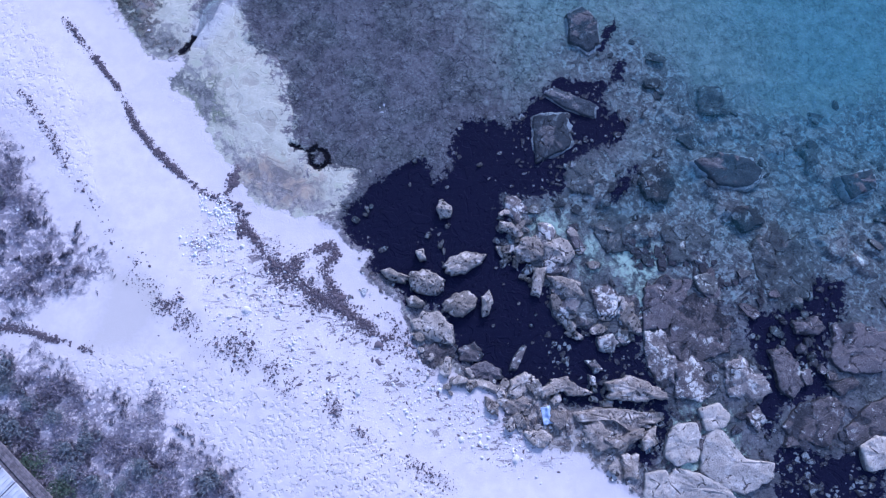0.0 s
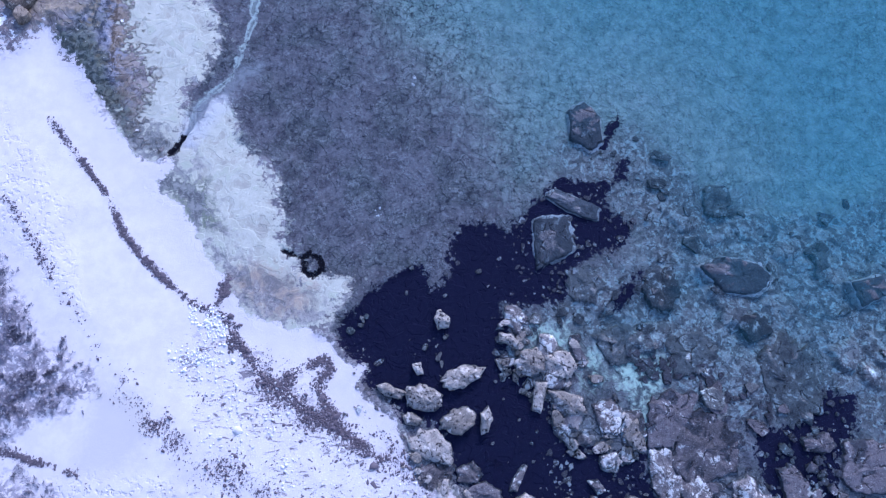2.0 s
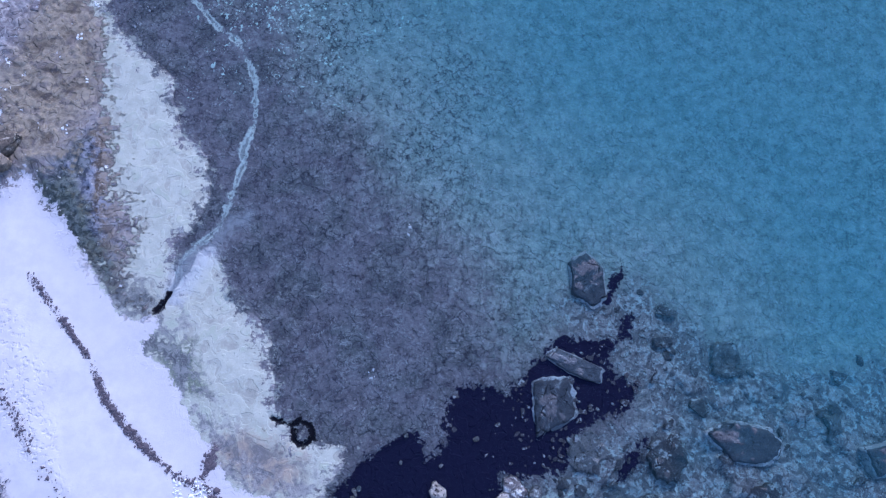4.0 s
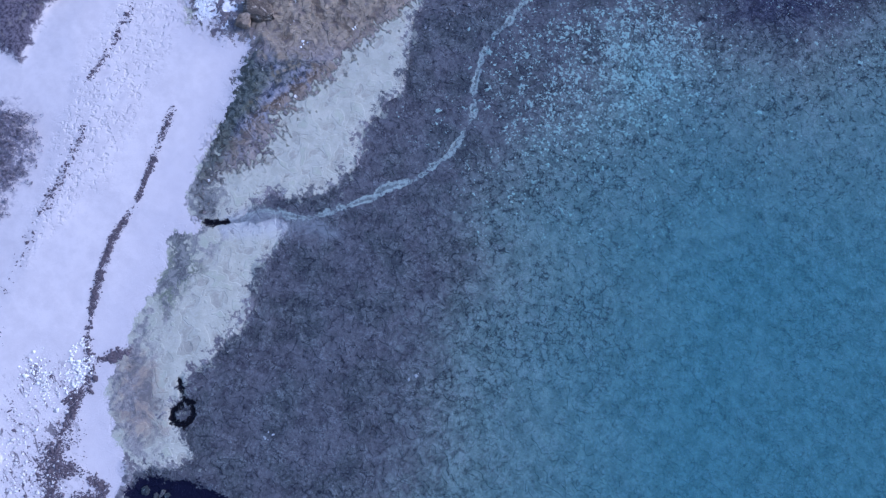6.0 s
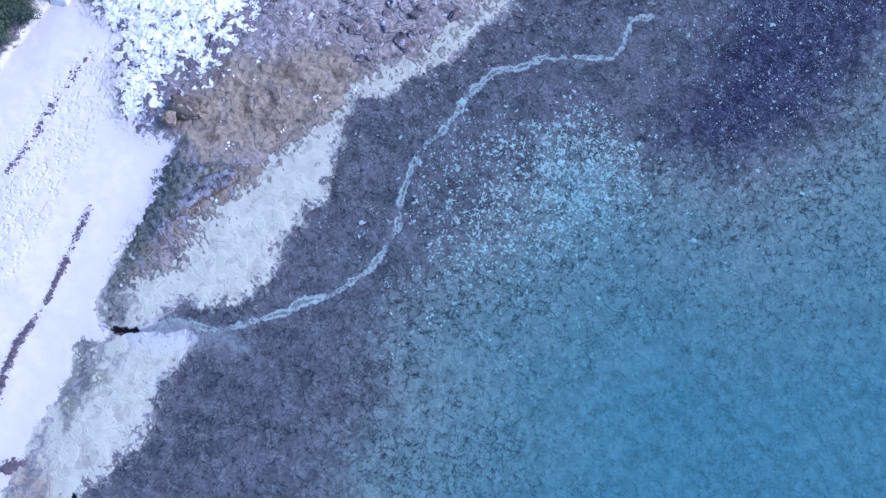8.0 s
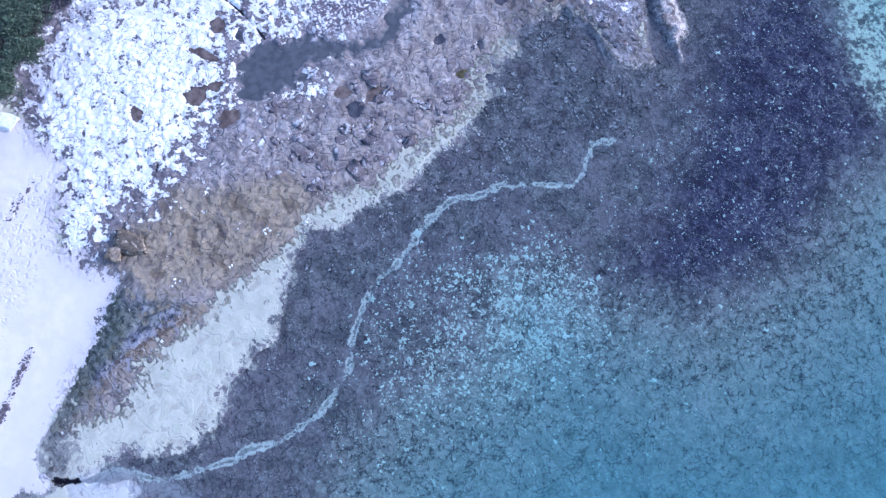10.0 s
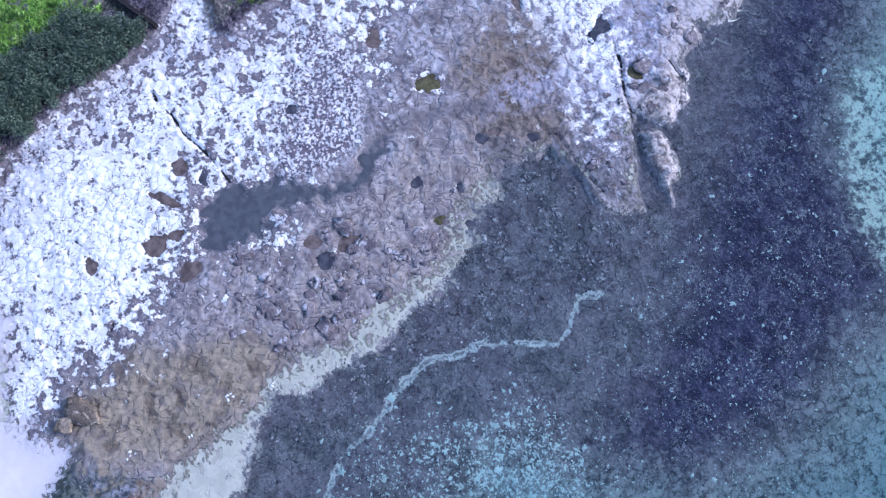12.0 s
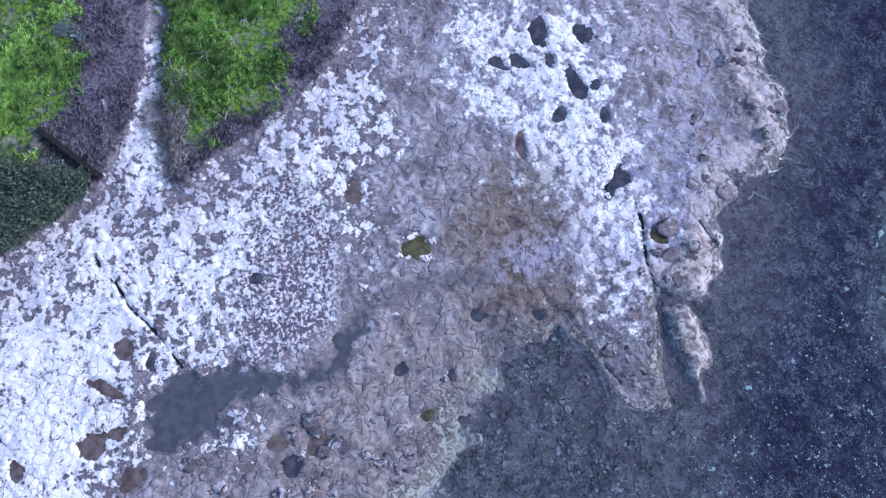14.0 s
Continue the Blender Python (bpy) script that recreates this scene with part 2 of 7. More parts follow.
SPECKLE = [(-11.6, 37.9), (-11.2, 44), (-10.3, 47.9), (-6.1, 48.5), (-3.5, 45.3), (-4.1, 40.9), (-6, 36.9), (-9.2, 36.3)]
CRACK_A = [(-14.3, 17.7), (-13.2, 19.1), (-13.1, 20.5), (-11, 22.5), (-10.5, 24), (-9.8, 26.2), (-9.9, 27), (-9.2, 28.7), (-9.2, 29.9), (-9.3, 31.4),
    (-9.7, 32.8), (-10.4, 34.2), (-11.8, 35.4), (-12.9, 36.7), (-13.9, 38.2), (-14, 39.8), (-14.6, 41.4), (-15.1, 42.3), (-15.4, 44), (-15.5, 44.8),
    (-14.8, 46.5), (-14.6, 48.4)]
CRACK_B = [(-14.2, 48.4), (-13.3, 50), (-12.1, 51.5), (-12.4, 52.4), (-13, 53.1), (-13.6, 54.2), (-13.1, 55.3)]
FISSURE_A = [(-38.2, 39.7), (-36.9, 39.7), (-36.3, 40), (-34.8, 40), (-33.1, 40.5), (-31.8, 40.7), (-30.7, 40.8)]
FISSURE_B = [(-33, 30.4), (-32.5, 31.6), (-31.4, 32), (-29.8, 32.6), (-27.8, 32.1), (-26.7, 30.8), (-25.5, 28.6), (-24.7, 27.1)]
FISSURE_C = [(-25.1, 65.2), (-23.9, 64.8), (-22.3, 63.8), (-21.1, 63.5), (-19.6, 62.6), (-18.2, 61.6), (-16.5, 60.6)]
FISSURE_D = [(-22.5, 58.7), (-20.1, 58.7), (-17.9, 59)]
FISSURE_E = [(-22.5, 67.5), (-21.2, 67.5), (-20, 67.5)]
HOLE = [(-14.3, 17.6), (-13.9, 18.1), (-13.6, 18.6)]
RING = [(-7.6, 11.6), (-6.5, 11.2), (-6.1, 11.4), (-5.5, 11.1), (-5.4, 10.5), (-5.9, 10.1), (-6.4, 10.4), (-6.4, 11)]
WRACK_A = [(-21.5, 19.9), (-20.1, 18.2), (-18.6, 16.2), (-17.6, 15), (-16.7, 12.9), (-15.3, 11.2), (-13.5, 9.5), (-12.2, 8.6), (-11.1, 8.1), (-10.2, 7.4), (-10.3, 6.1)]
WRACK_HOOK = [(-11.2, 8.5), (-10.9, 9.3), (-10.6, 10.2)]
WRACK_B = [(-10.3, 6.9), (-9.2, 5.6), (-8.1, 4.2), (-6.8, 3.1), (-5.6, 2.6), (-4.3, 1.6), (-3, 0.9)]
WRACK_BAND = [(-9.1, 5.2), (-7.1, 3.2), (-5.6, 2.1), (-4, 1.2), (-2.1, 0.4), (-0.6, -0.6), (0.6, -1.1)]
WRACK_C = [(-16, 4.6), (-14.1, 2.3), (-11.8, 0.4), (-9.3, -0.9), (-7.3, -2.2)]
WRACK_D = [(-5.3, -2.5), (-4.6, -4), (-3.1, -5.3), (-0.3, -6.9), (1.1, -7.7)]
WRACK_E = [(-23.4, 15.1), (-21.3, 12.3), (-20.1, 10), (-18.2, 7.4), (-17.2, 5.9)]
WRACK_F = [(-23.9, 1.4), (-21.4, 1), (-20.2, 0.5), (-18, -0.1)]
WRACK_G = [(-7.5, 4.1), (-6.8, 4.8), (-5.9, 5.2), (-5.1, 5.5), (-4.9, 4.8), (-5.5, 4.2), (-5.2, 3.2), (-4.3, 2)]
WRACK_N = [(-25.8, 16.6), (-26.6, 18.2), (-28.1, 20.5), (-29.3, 22.5), (-30.6, 24.5)]
ALGAE = [(-16.6, 17.6), (-18.4, 19.8), (-19.6, 21.6), (-21.2, 23.6), (-22, 25.1), (-19.6, 27.8), (-18.2, 28.7), (-17.6, 26.7), (-17.3, 24.5), (-17.1,
    22), (-16.8, 19.7)]
OCHRE = [(-22.6, 25.7), (-24.4, 27.2), (-24.8, 28.2), (-25.7, 31.2), (-23.5, 33.9), (-22.4, 37.1), (-20.4, 38.3), (-19.2, 36.2), (-18.5, 33.3),
    (-18.7, 30.9), (-19.9, 28)]
ALGAE_GREEN = [(-15, 16.2), (-12.1, 15.8), (-11.5, 13.1), (-13, 13.4), (-14, 14.7)]
SILT = [(-10.6, 10.5), (-9, 11.2), (-6, 9.4), (-6, 8), (-8, 7.7), (-10.3, 9.1)]
HEATH_A = [(-27.6, 11.7), (-24.7, 12.1), (-22.7, 10.4), (-21.9, 8), (-18.5, 5.6), (-17.9, 4), (-19.6, 3.7), (-20.8, 3), (-21.6, 1.8), (-25.8, 1.6)]
HEATH_B = [(-25.5, -0.6), (-21.3, -0.6), (-19, -1.9), (-17.1, -2.5), (-14.7, -3.8), (-12.2, -5.6), (-10.3, -7.4), (-9.9, -9.3), (-19.1, -9.9),
    (-25, -5.2)]
TRAMPLED = [(-27.5, 19.7), (-24.7, 20.1), (-20.5, 14.1), (-18.4, 8.5), (-20.4, 10.3), (-23.5, 14.7), (-27.2, 16.4)]
TRAMPLED_B = [(-19.5, -0.6), (-13.9, -0.8), (-4.6, -3.4), (1.4, -7.7), (1.3, -10.5), (-9.8, -10.2), (-10.6, -6.2), (-16.9, -2.2)]
PALE_PEBBLE = [(-13.4, 6.2), (-10.6, 7.5), (-7.2, 4.4), (-1.5, -0.5), (3.4, -3.7), (7.5, -6.7), (4.4, -6.9), (-1.5, -4.7), (-5.9, -2.6), (-10.3, 0.3),
    (-13.2, 4.2)]
RUBBLE = [(7.7, 17.8), (13.6, 18.7), (17.5, 15.3), (22.4, 13.1), (31.1, 14.7), (29.9, 0.6), (26, 0.7), (22, 2.1), (17.7, 1), (13.1, 3.6), (8.8, 7.1), (5, 5.1), (4.9, 7.8), (8.5, 8.4), (9, 10.5), (12.7, 10.8), (12.2, 13.3)]
DARK_WEED = [(-6.1, 50), (-8.4, 55.3), (-10.9, 59.8), (-13.2, 62.6), (-15.1, 64.8), (-16.3, 67.5), (-19.9, 72.3), (-22.7, 75.3), (-24, 78.5), (-35,
    83.5), (-25.9, 97.8), (-18.4, 82), (-16, 77), (-12.4, 73.4), (-5.3, 71.6), (-2.8, 70.3), (-2.9, 66.4), (-2, 63.7), (-0.9, 60.6), (-1.1, 56.9),
    (-2.2, 52.8)]
WHITE_SPOTS = [(-20.2, 28.6), (-20, 34.5), (-19.4, 31.7), (-20.2, -1.6), (-11.3, -2.9), (-13, -2.3), (-2.2, 13.9), (-22.6, 8), (0, 22.2), (-19.3, 36.9), (-49.6, 44.6)]
TRAIL = [(-53.2, 51), (-49.5, 49.2), (-46.6, 47.3), (-44.1, 45.6), (-41.8, 43.3), (-41, 42.3), (-39, 43.2), (-39.9, 45.1), (-43.3, 46.3), (-46.2,
    47.9), (-49.2, 49.7), (-52.9, 51.6)]
PALE_REEF = [(-15.1, 76.3), (-15.2, 79.7), (-8.9, 75.5), (-4.2, 71.2), (-6.3, 70.2), (-9.3, 71.7), (-12.4, 73.5)]
TUFT_BED = [(-14.7, 38.2), (-14.4, 41.7), (-11.1, 46.0), (-8.8, 48.5), (-4.8, 48.2), (-3.9, 44.9), (-4.1, 41.1), (-4.2, 37.3), (-6.5, 35.0), (-10.1, 35.0)]
PALE_SAND = [(11.0, 4.6), (11.9, 5.0), (14.1, 4.6), (13.9, 3.5), (12.9, 3.2), (12.5, 1.0), (11.9, 0.5), (12.2, 2.9), (11.2, 3.6)]
SANDY_BED = [(3, 20), (7, 19), (9, 21), (14, 17.5), (20, 14.5), (36, 14), (42, 40), (14, 36), (4, 28)]
PALE_BITS = [[(6.3, 6.8), (7.2, 6.9), (8.4, 6.6), (8.3, 5.9), (7.5, 5.7), (6.4, 5.9)], [(11.1, 4.7), (11.8, 5.2), (13.1, 5.3), (14.1, 4.7), (13.9, 3.6), (13.3, 3.1), (13.0, 1.1), (12.4, 1.1), (12.5, 3.3), (11.5, 3.6)], [(9.2, 5.4), (10.2, 5.5), (10.4, 4.3), (10.0, 3.5), (9.3, 3.7)]]
TRAIL_WORN = [(-58.8, 51.6), (-47.7, 48.0), (-46.5, 49.8), (-56.5, 55.2)]
DAMP_TAIL = [(-28.4, 42.6), (-26.8, 45.4), (-26.8, 47.5), (-27.8, 48.8), (-28.1, 50.4), (-28.1, 52.2), (-27.4, 54.0), (-26.2, 56.3)]
COBBLED = [(-22.2, 54.5), (-21.8, 58.9), (-17.9, 62.2), (-14.4, 60.8), (-13.5, 56.9), (-14.3, 53.5), (-14.2, 51.9), (-16.2, 45.7), (-15.1, 39.9), (-16.6, 35.5), (-17.3, 39.1), (-18.1, 45.5), (-18.8, 50.1)]
PALE_SHOAL = [(13.3, -5.2), (15.2, -4.1), (16.8, -4.4), (16.6, -5.2), (17.4, -6.9), (16.8, -8.9), (12.8, -8.8), (13.3, -6.9)]
WHITE_HALO = [(-29.8, 52.6), (-30.8, 53.6), (-30.6, 54.9), (-29.4, 55.1), (-28.3, 54.2), (-28.7, 53.0)]
DEAD_TWIGS = [(-45.5, 44.2), (-44.8, 50.3), (-43.8, 55.9), (-45.4, 53.1), (-40.8, 49.1)]
FAR_LAND = [(-60, 130), (-2600, 130), (-2600, -2600), (40, -2600)]
LAND = COAST[:21] + FRINGE_SOUTH + FRINGE_NORTH + FAR_LAND
BEACH = COAST + [(-38, 20), (-60, 12), (-2600, -40), (-2600, -2600), (40, -2600), (22, -18)]
ROCK_IN = FRINGE_IN + FRINGE_NORTH[2:] + [(-60, 130), (-60, 30), (-26, 24), (-19, 21)]
MEADOW_A = MEADOW_WEST + [(-60, 130), (-2600, 130), (-2600, -2600), (-30, -2600), (-44, -60), (-38, -22), (-41, -8), (-38, 4), (-40, 11)]
TEAL_SEA = TEAL + [(-20, 130), (2600, 130), (2600, -30), (45, -5)]
MEADOW_B = MEADOW_EAST + [(-45, 100), (-58, 100)]


# ---- number fields over the plan ----
def lattice(ix, iy, seed):
    h = (ix * 374761393 + iy * 668265263 + seed * 974634777) & 0xFFFFFFFF
    h = ((h ^ (h >> 13)) * 1274126177) & 0xFFFFFFFF
    return ((h ^ (h >> 16)) & 0xFFFF) / 65535.0


def ripple(x, y, size, seed=0, octaves=4):
    """Smooth noise from 0 to 1, its largest swell about size metres long."""
    total, weight, amp = np.zeros_like(x), 0.0, 1.0
    for o in range(octaves):
        u, v = x / size * 2 ** o + 17.3 * o, y / size * 2 ** o - 9.1 * o
        ix, iy = np.floor(u).astype(np.int64), np.floor(v).astype(np.int64)
        fx, fy = u - ix, v - iy
        fx, fy = fx * fx * (3 - 2 * fx), fy * fy * (3 - 2 * fy)
        a, b = lattice(ix, iy, seed), lattice(ix + 1, iy, seed)
        c, d = lattice(ix, iy + 1, seed), lattice(ix + 1, iy + 1, seed)
        total += amp * ((a * (1 - fx) + b * fx) * (1 - fy) + (c * (1 - fx) + d * fx) * fy)
        weight, amp = weight + amp, amp * 0.5
    return total / weight


def cells(x, y, size, seed=0):
    """Distance to the border between scattered cells, in cell sizes, and a number from 0 to 1 for each cell."""
    ix, iy = np.floor(x / size).astype(np.int64), np.floor(y / size).astype(np.int64)
    near, second, tone = np.full_like(x, 9.0), np.full_like(x, 9.0), np.zeros_like(x)
    for dx in (-1, 0, 1):
        for dy in (-1, 0, 1):
            jx, jy = ix + dx, iy + dy
            d = np.hypot((jx + lattice(jx, jy, seed)) - x / size, (jy + lattice(jx, jy, seed + 5)) - y / size)
            closer = d < near
            second = np.where(closer, near, np.minimum(second, d))
            tone = np.where(closer, lattice(jx, jy, seed + 9), tone)
            near = np.where(closer, d, near)
    return second - near, tone


def gap(points, x, y, closed=True, reach=7.0):
    """Distance to an outline: positive inside a closed one. Beyond reach it is not worked out."""
    p = np.array(points, float)
    out = np.full(x.shape, reach)
    q = np.roll(p, -1, 0) if closed else p[1:]
    inside = np.zeros(x.shape, bool)
    for (ax, ay), (bx, by) in zip(p, q):
        near = (x > min(ax, bx) - reach) & (x < max(ax, bx) + reach) & (y > min(ay, by) - reach) & (y < max(ay, by) + reach)
        ex, ey = bx - ax, by - ay
        if near.any():
            px, py = x[near] - ax, y[near] - ay
            s = np.clip((px * ex + py * ey) / (ex * ex + ey * ey + 1e-9), 0, 1)
            out[near] = np.minimum(out[near], np.hypot(px - s * ex, py - s * ey))
        if closed and ay != by:
            cross = (ay > y) != (by > y)
            inside ^= cross & (x < ax + (y - ay) * ex / ey)
    return np.where(inside, out, -out) if closed else out


def soft(v, a, b):
    s = np.clip((v - a) / (b - a), 0, 1)
    return s * s * (3 - 2 * s)


def zones(x, y):
    """The fields that tell sand from rock, weed and deep water."""
    z = {}
    wob = (ripple(x, y, 1.6, 3) - 0.5) * 1.1
    lobes = ripple(x, y, 1.4, 77, 4) - 0.5
    z["beach"] = gap(BEACH, x, y) + wob * 0.5 + lobes * 2.2 * soft(y, 22, 26)
    z["lobe"] = np.maximum(gap(SPUR_A, x, y), gap(SPUR_B, x, y)) + (ripple(x, y, 0.6, 83) - 0.5) * 0.5
    z["fan"] = gap(FAN, x, y)
    z["reef"] = np.maximum(gap(PALE_REEF, x, y) + wob * 1.5, np.maximum.reduce([gap(PALE_SAND, x, y), gap(PALE_SHOAL, x, y)] + [gap(p, x, y) for p in PALE_BITS]) + wob * 0.5)
    z["heap"] = gap(LEDGE_HEAP, x, y) + wob
    z["sandy"] = gap(SANDY_BED, x, y) + wob
    z["core"] = gap(WHITE_CORE, x, y) + wob
    z["dry"] = gap(DRY_STRIP, x, y)
    z["hedge"] = gap(HEDGE, x, y) + wob * 0.5
    z["spur"] = gap(SPUR, x, y)
    z["land"] = np.maximum(gap(LAND, x, y) + wob * (1.0 - 0.7 * soft(z["spur"], -0.5, 0.8)), z["lobe"])
    z["inner"] = gap(ROCK_IN, x, y) + wob * 1.2
    z["inner"] = np.maximum(z["inner"], z["lobe"] + 0.6)
    z["meadow"] = np.maximum(gap(MEADOW_A, x, y), gap(MEADOW_B, x, y)) + wob * 0.3
    z["green"] = np.maximum.reduce([gap(GREEN_WEST, x, y), gap(GREEN_EAST, x, y), gap(GREEN_MID, x, y)]) + wob * 0.8
    z["black"] = np.maximum.reduce([gap(p, x, y) for p in (BLACK, BLACK_B, BLACK_C, BLACK_D, BLACK_E, BLACK_G, BLACK_I, BLACK_J, BLACK_K, BLACK_L)]) + wob * 0.35
    z["teal"] = gap(TEAL_SEA, x, y, reach=14.0) + wob * 1.2
    z["crack"] = np.minimum(gap(CRACK_A, x, y, False), gap(CRACK_B, x, y, False) + 0.05)
    z["fissure"] = np.minimum.reduce([gap(FISSURE_A, x, y, False), gap(FISSURE_B, x, y, False) + 0.05, gap(FISSURE_C, x, y, False), gap(FISSURE_D, x, y, False) + 0.04, gap(FISSURE_E, x, y, False) + 0.02]) + np.abs(ripple(x, y, 0.8, 79) - 0.5) * 0.25 - 0.03
    z["hole"] = np.minimum(gap(HOLE, x, y, False), gap(RING, x, y, False) + 0.02)
    z["trail"] = gap(TRAIL, x, y) + 0.3 + wob * 0.3
    z["meadow"] = np.minimum(z["meadow"], 0.3 - z["trail"] * 3.0)
    z["white"] = np.maximum(np.maximum.reduce([gap(WHITE_WEST, x, y), gap(WHITE_EAST, x, y), gap(WHITE_PATCH, x, y)]) + wob * 1.5 - 2.3 * soft(gap(DOTTED, x, y), -1.0, 1.2), np.maximum(z["trail"] * 6 + 1.5 - 5.0 * soft(gap(TRAIL_WORN, x, y), -1.2, 0.4), gap(WHITE_HALO, x, y) * 4 - 0.5))
    z["east"] = gap(WHITE_EAST, x, y) + wob
    z["dotted"] = gap(DOTTED, x, y) + wob
    z["pallid"] = gap(PALLID, x, y) + wob * 2
    z["rust"] = gap(RUST, x, y) + wob
    z["pool"] = gap(TIDE_POOL, x, y) + 0.15 + wob * 0.5 + (ripple(x, y, 0.6, 78) - 0.5) * 1.5
    z["damp"] = 0.42 - gap(DAMP_TAIL, x, y, False) + wob * 0.5
    z["algae"] = gap(ALGAE, x, y) + wob
    z["ochre"] = gap(OCHRE, x, y) + wob
    z["moss"] = gap(ALGAE_GREEN, x, y) + wob
    z["coastal"] = np.maximum(gap(COASTAL_A, x, y), gap(COASTAL_B, x, y)) + wob * 0.8
    z["silt"] = gap(SILT, x, y) + wob
    z["heath"] = np.maximum(gap(HEATH_A, x, y), gap(HEATH_B, x, y)) + wob * 2
    z["trodden"] = np.maximum.reduce([gap(TRAMPLED, x, y), gap(TRAMPLED_B, x, y), gap(TRAMPLED_N, x, y)]) + wob
    z["smooth"] = gap(SMOOTH, x, y) + wob
    z["rubble"] = gap(RUBBLE, x, y) + wob * 1.5
    z["weed"] = gap(DARK_WEED, x, y) + wob * 2
    z["shingle"] = gap(PALE_PEBBLE, x, y) + wob
    z["ledge"] = 3.2 - gap(FRINGE_NORTH[4:], x, y, False)
    return z


def height(x, y, z):
    """The ground's height over the plan."""
    fine = ripple(x, y, 0.9, 21) - 0.5
    broad = ripple(x, y, 5.0, 22, 3) - 0.5
    edge, tone = cells(x + fine * 0.7, y + broad, 0.62, 31)
    edge_big, tone_big = cells(x + fine * 0.9, y + broad * 2, 2.1, 37)
    land, beach = z["land"], z["beach"]
    # seabed: a shallow weedy shelf, a sandy slope, dark hollows among the boulders
    sea = -0.21 - 0.03 * np.clip(-land, 0, 4) + fine * 0.07
    sea -= np.clip(z["teal"] + 1.0, 0, 15.0) * 0.075
    rough = soft(-y, -22, -4) * soft(z["teal"], -1, 2)
    sea += rough * (fine * 0.5 + soft(edge_big, 0.02, 0.3) * (tone_big - 0.3) * 0.45)
    sea = sea + soft(z["black"], -0.12, 0.35) * (-0.42 - sea)
    # rock: low broken platform, highest to the north-east
    rock = -0.10 + 0.055 * np.clip(z["inner"], 0, 7) + broad * 0.16 + fine * 0.07
    block = soft(edge, 0.02, 0.22) * (0.02 + 0.08 * tone)
    rock += block * soft(z["inner"], 0, 1.5) + soft(z["lobe"], -0.1, 0.4) * (0.12 + 0.1 * tone) + soft(z["ledge"], 0, 2) * (soft(edge_big, 0, 0.3) * tone_big * 0.08 + 0.16)
    rock += soft(z["pool"], -0.7, 0.5) * (0.10 - rock)
    rock -= (1 - soft(z["fissure"], 0.0, 0.13)) * 0.16
    sand = -0.06 + 0.06 * np.clip(beach, 0, 7) + broad * 0.12
    sand += soft(z["trodden"], -0.8, 0.6) * (ripple(x, y, 0.32, 41, 2) - 0.5) * 0.04
    sand += soft(z["heath"], -0.4, 0.8) * (fine + 0.3) * 0.25
    turf = 0.55 + broad * 0.3 + fine * 0.12 + 0.03 * np.clip(z["meadow"], 0, 7)
    h = np.where(land > 0, rock, sea)
    h = h + (rock - sea) * np.where(land > 0, 0, soft(land, -0.5 + 0.2 * soft(z["spur"], -1, 1), 0.1))
    h = h + (sand - h) * soft(beach, -1.1, 0.4)
    h = h + (turf - h) * soft(z["meadow"], -0.4, 0.5)
    h = h + np.maximum(SEA_LEVEL + 0.04 + fine * 0.12 - h, 0) * soft(z["heap"], -0.3, 0.4) * soft(-z["black"], -0.1, 0.3)
    h -= (1 - soft(z["hole"], 0.03, 0.2)) * 0.12
    h -= (1 - soft(z["crack"], 0.05, 0.25)) * 0.05 * (land < 0)
    return h


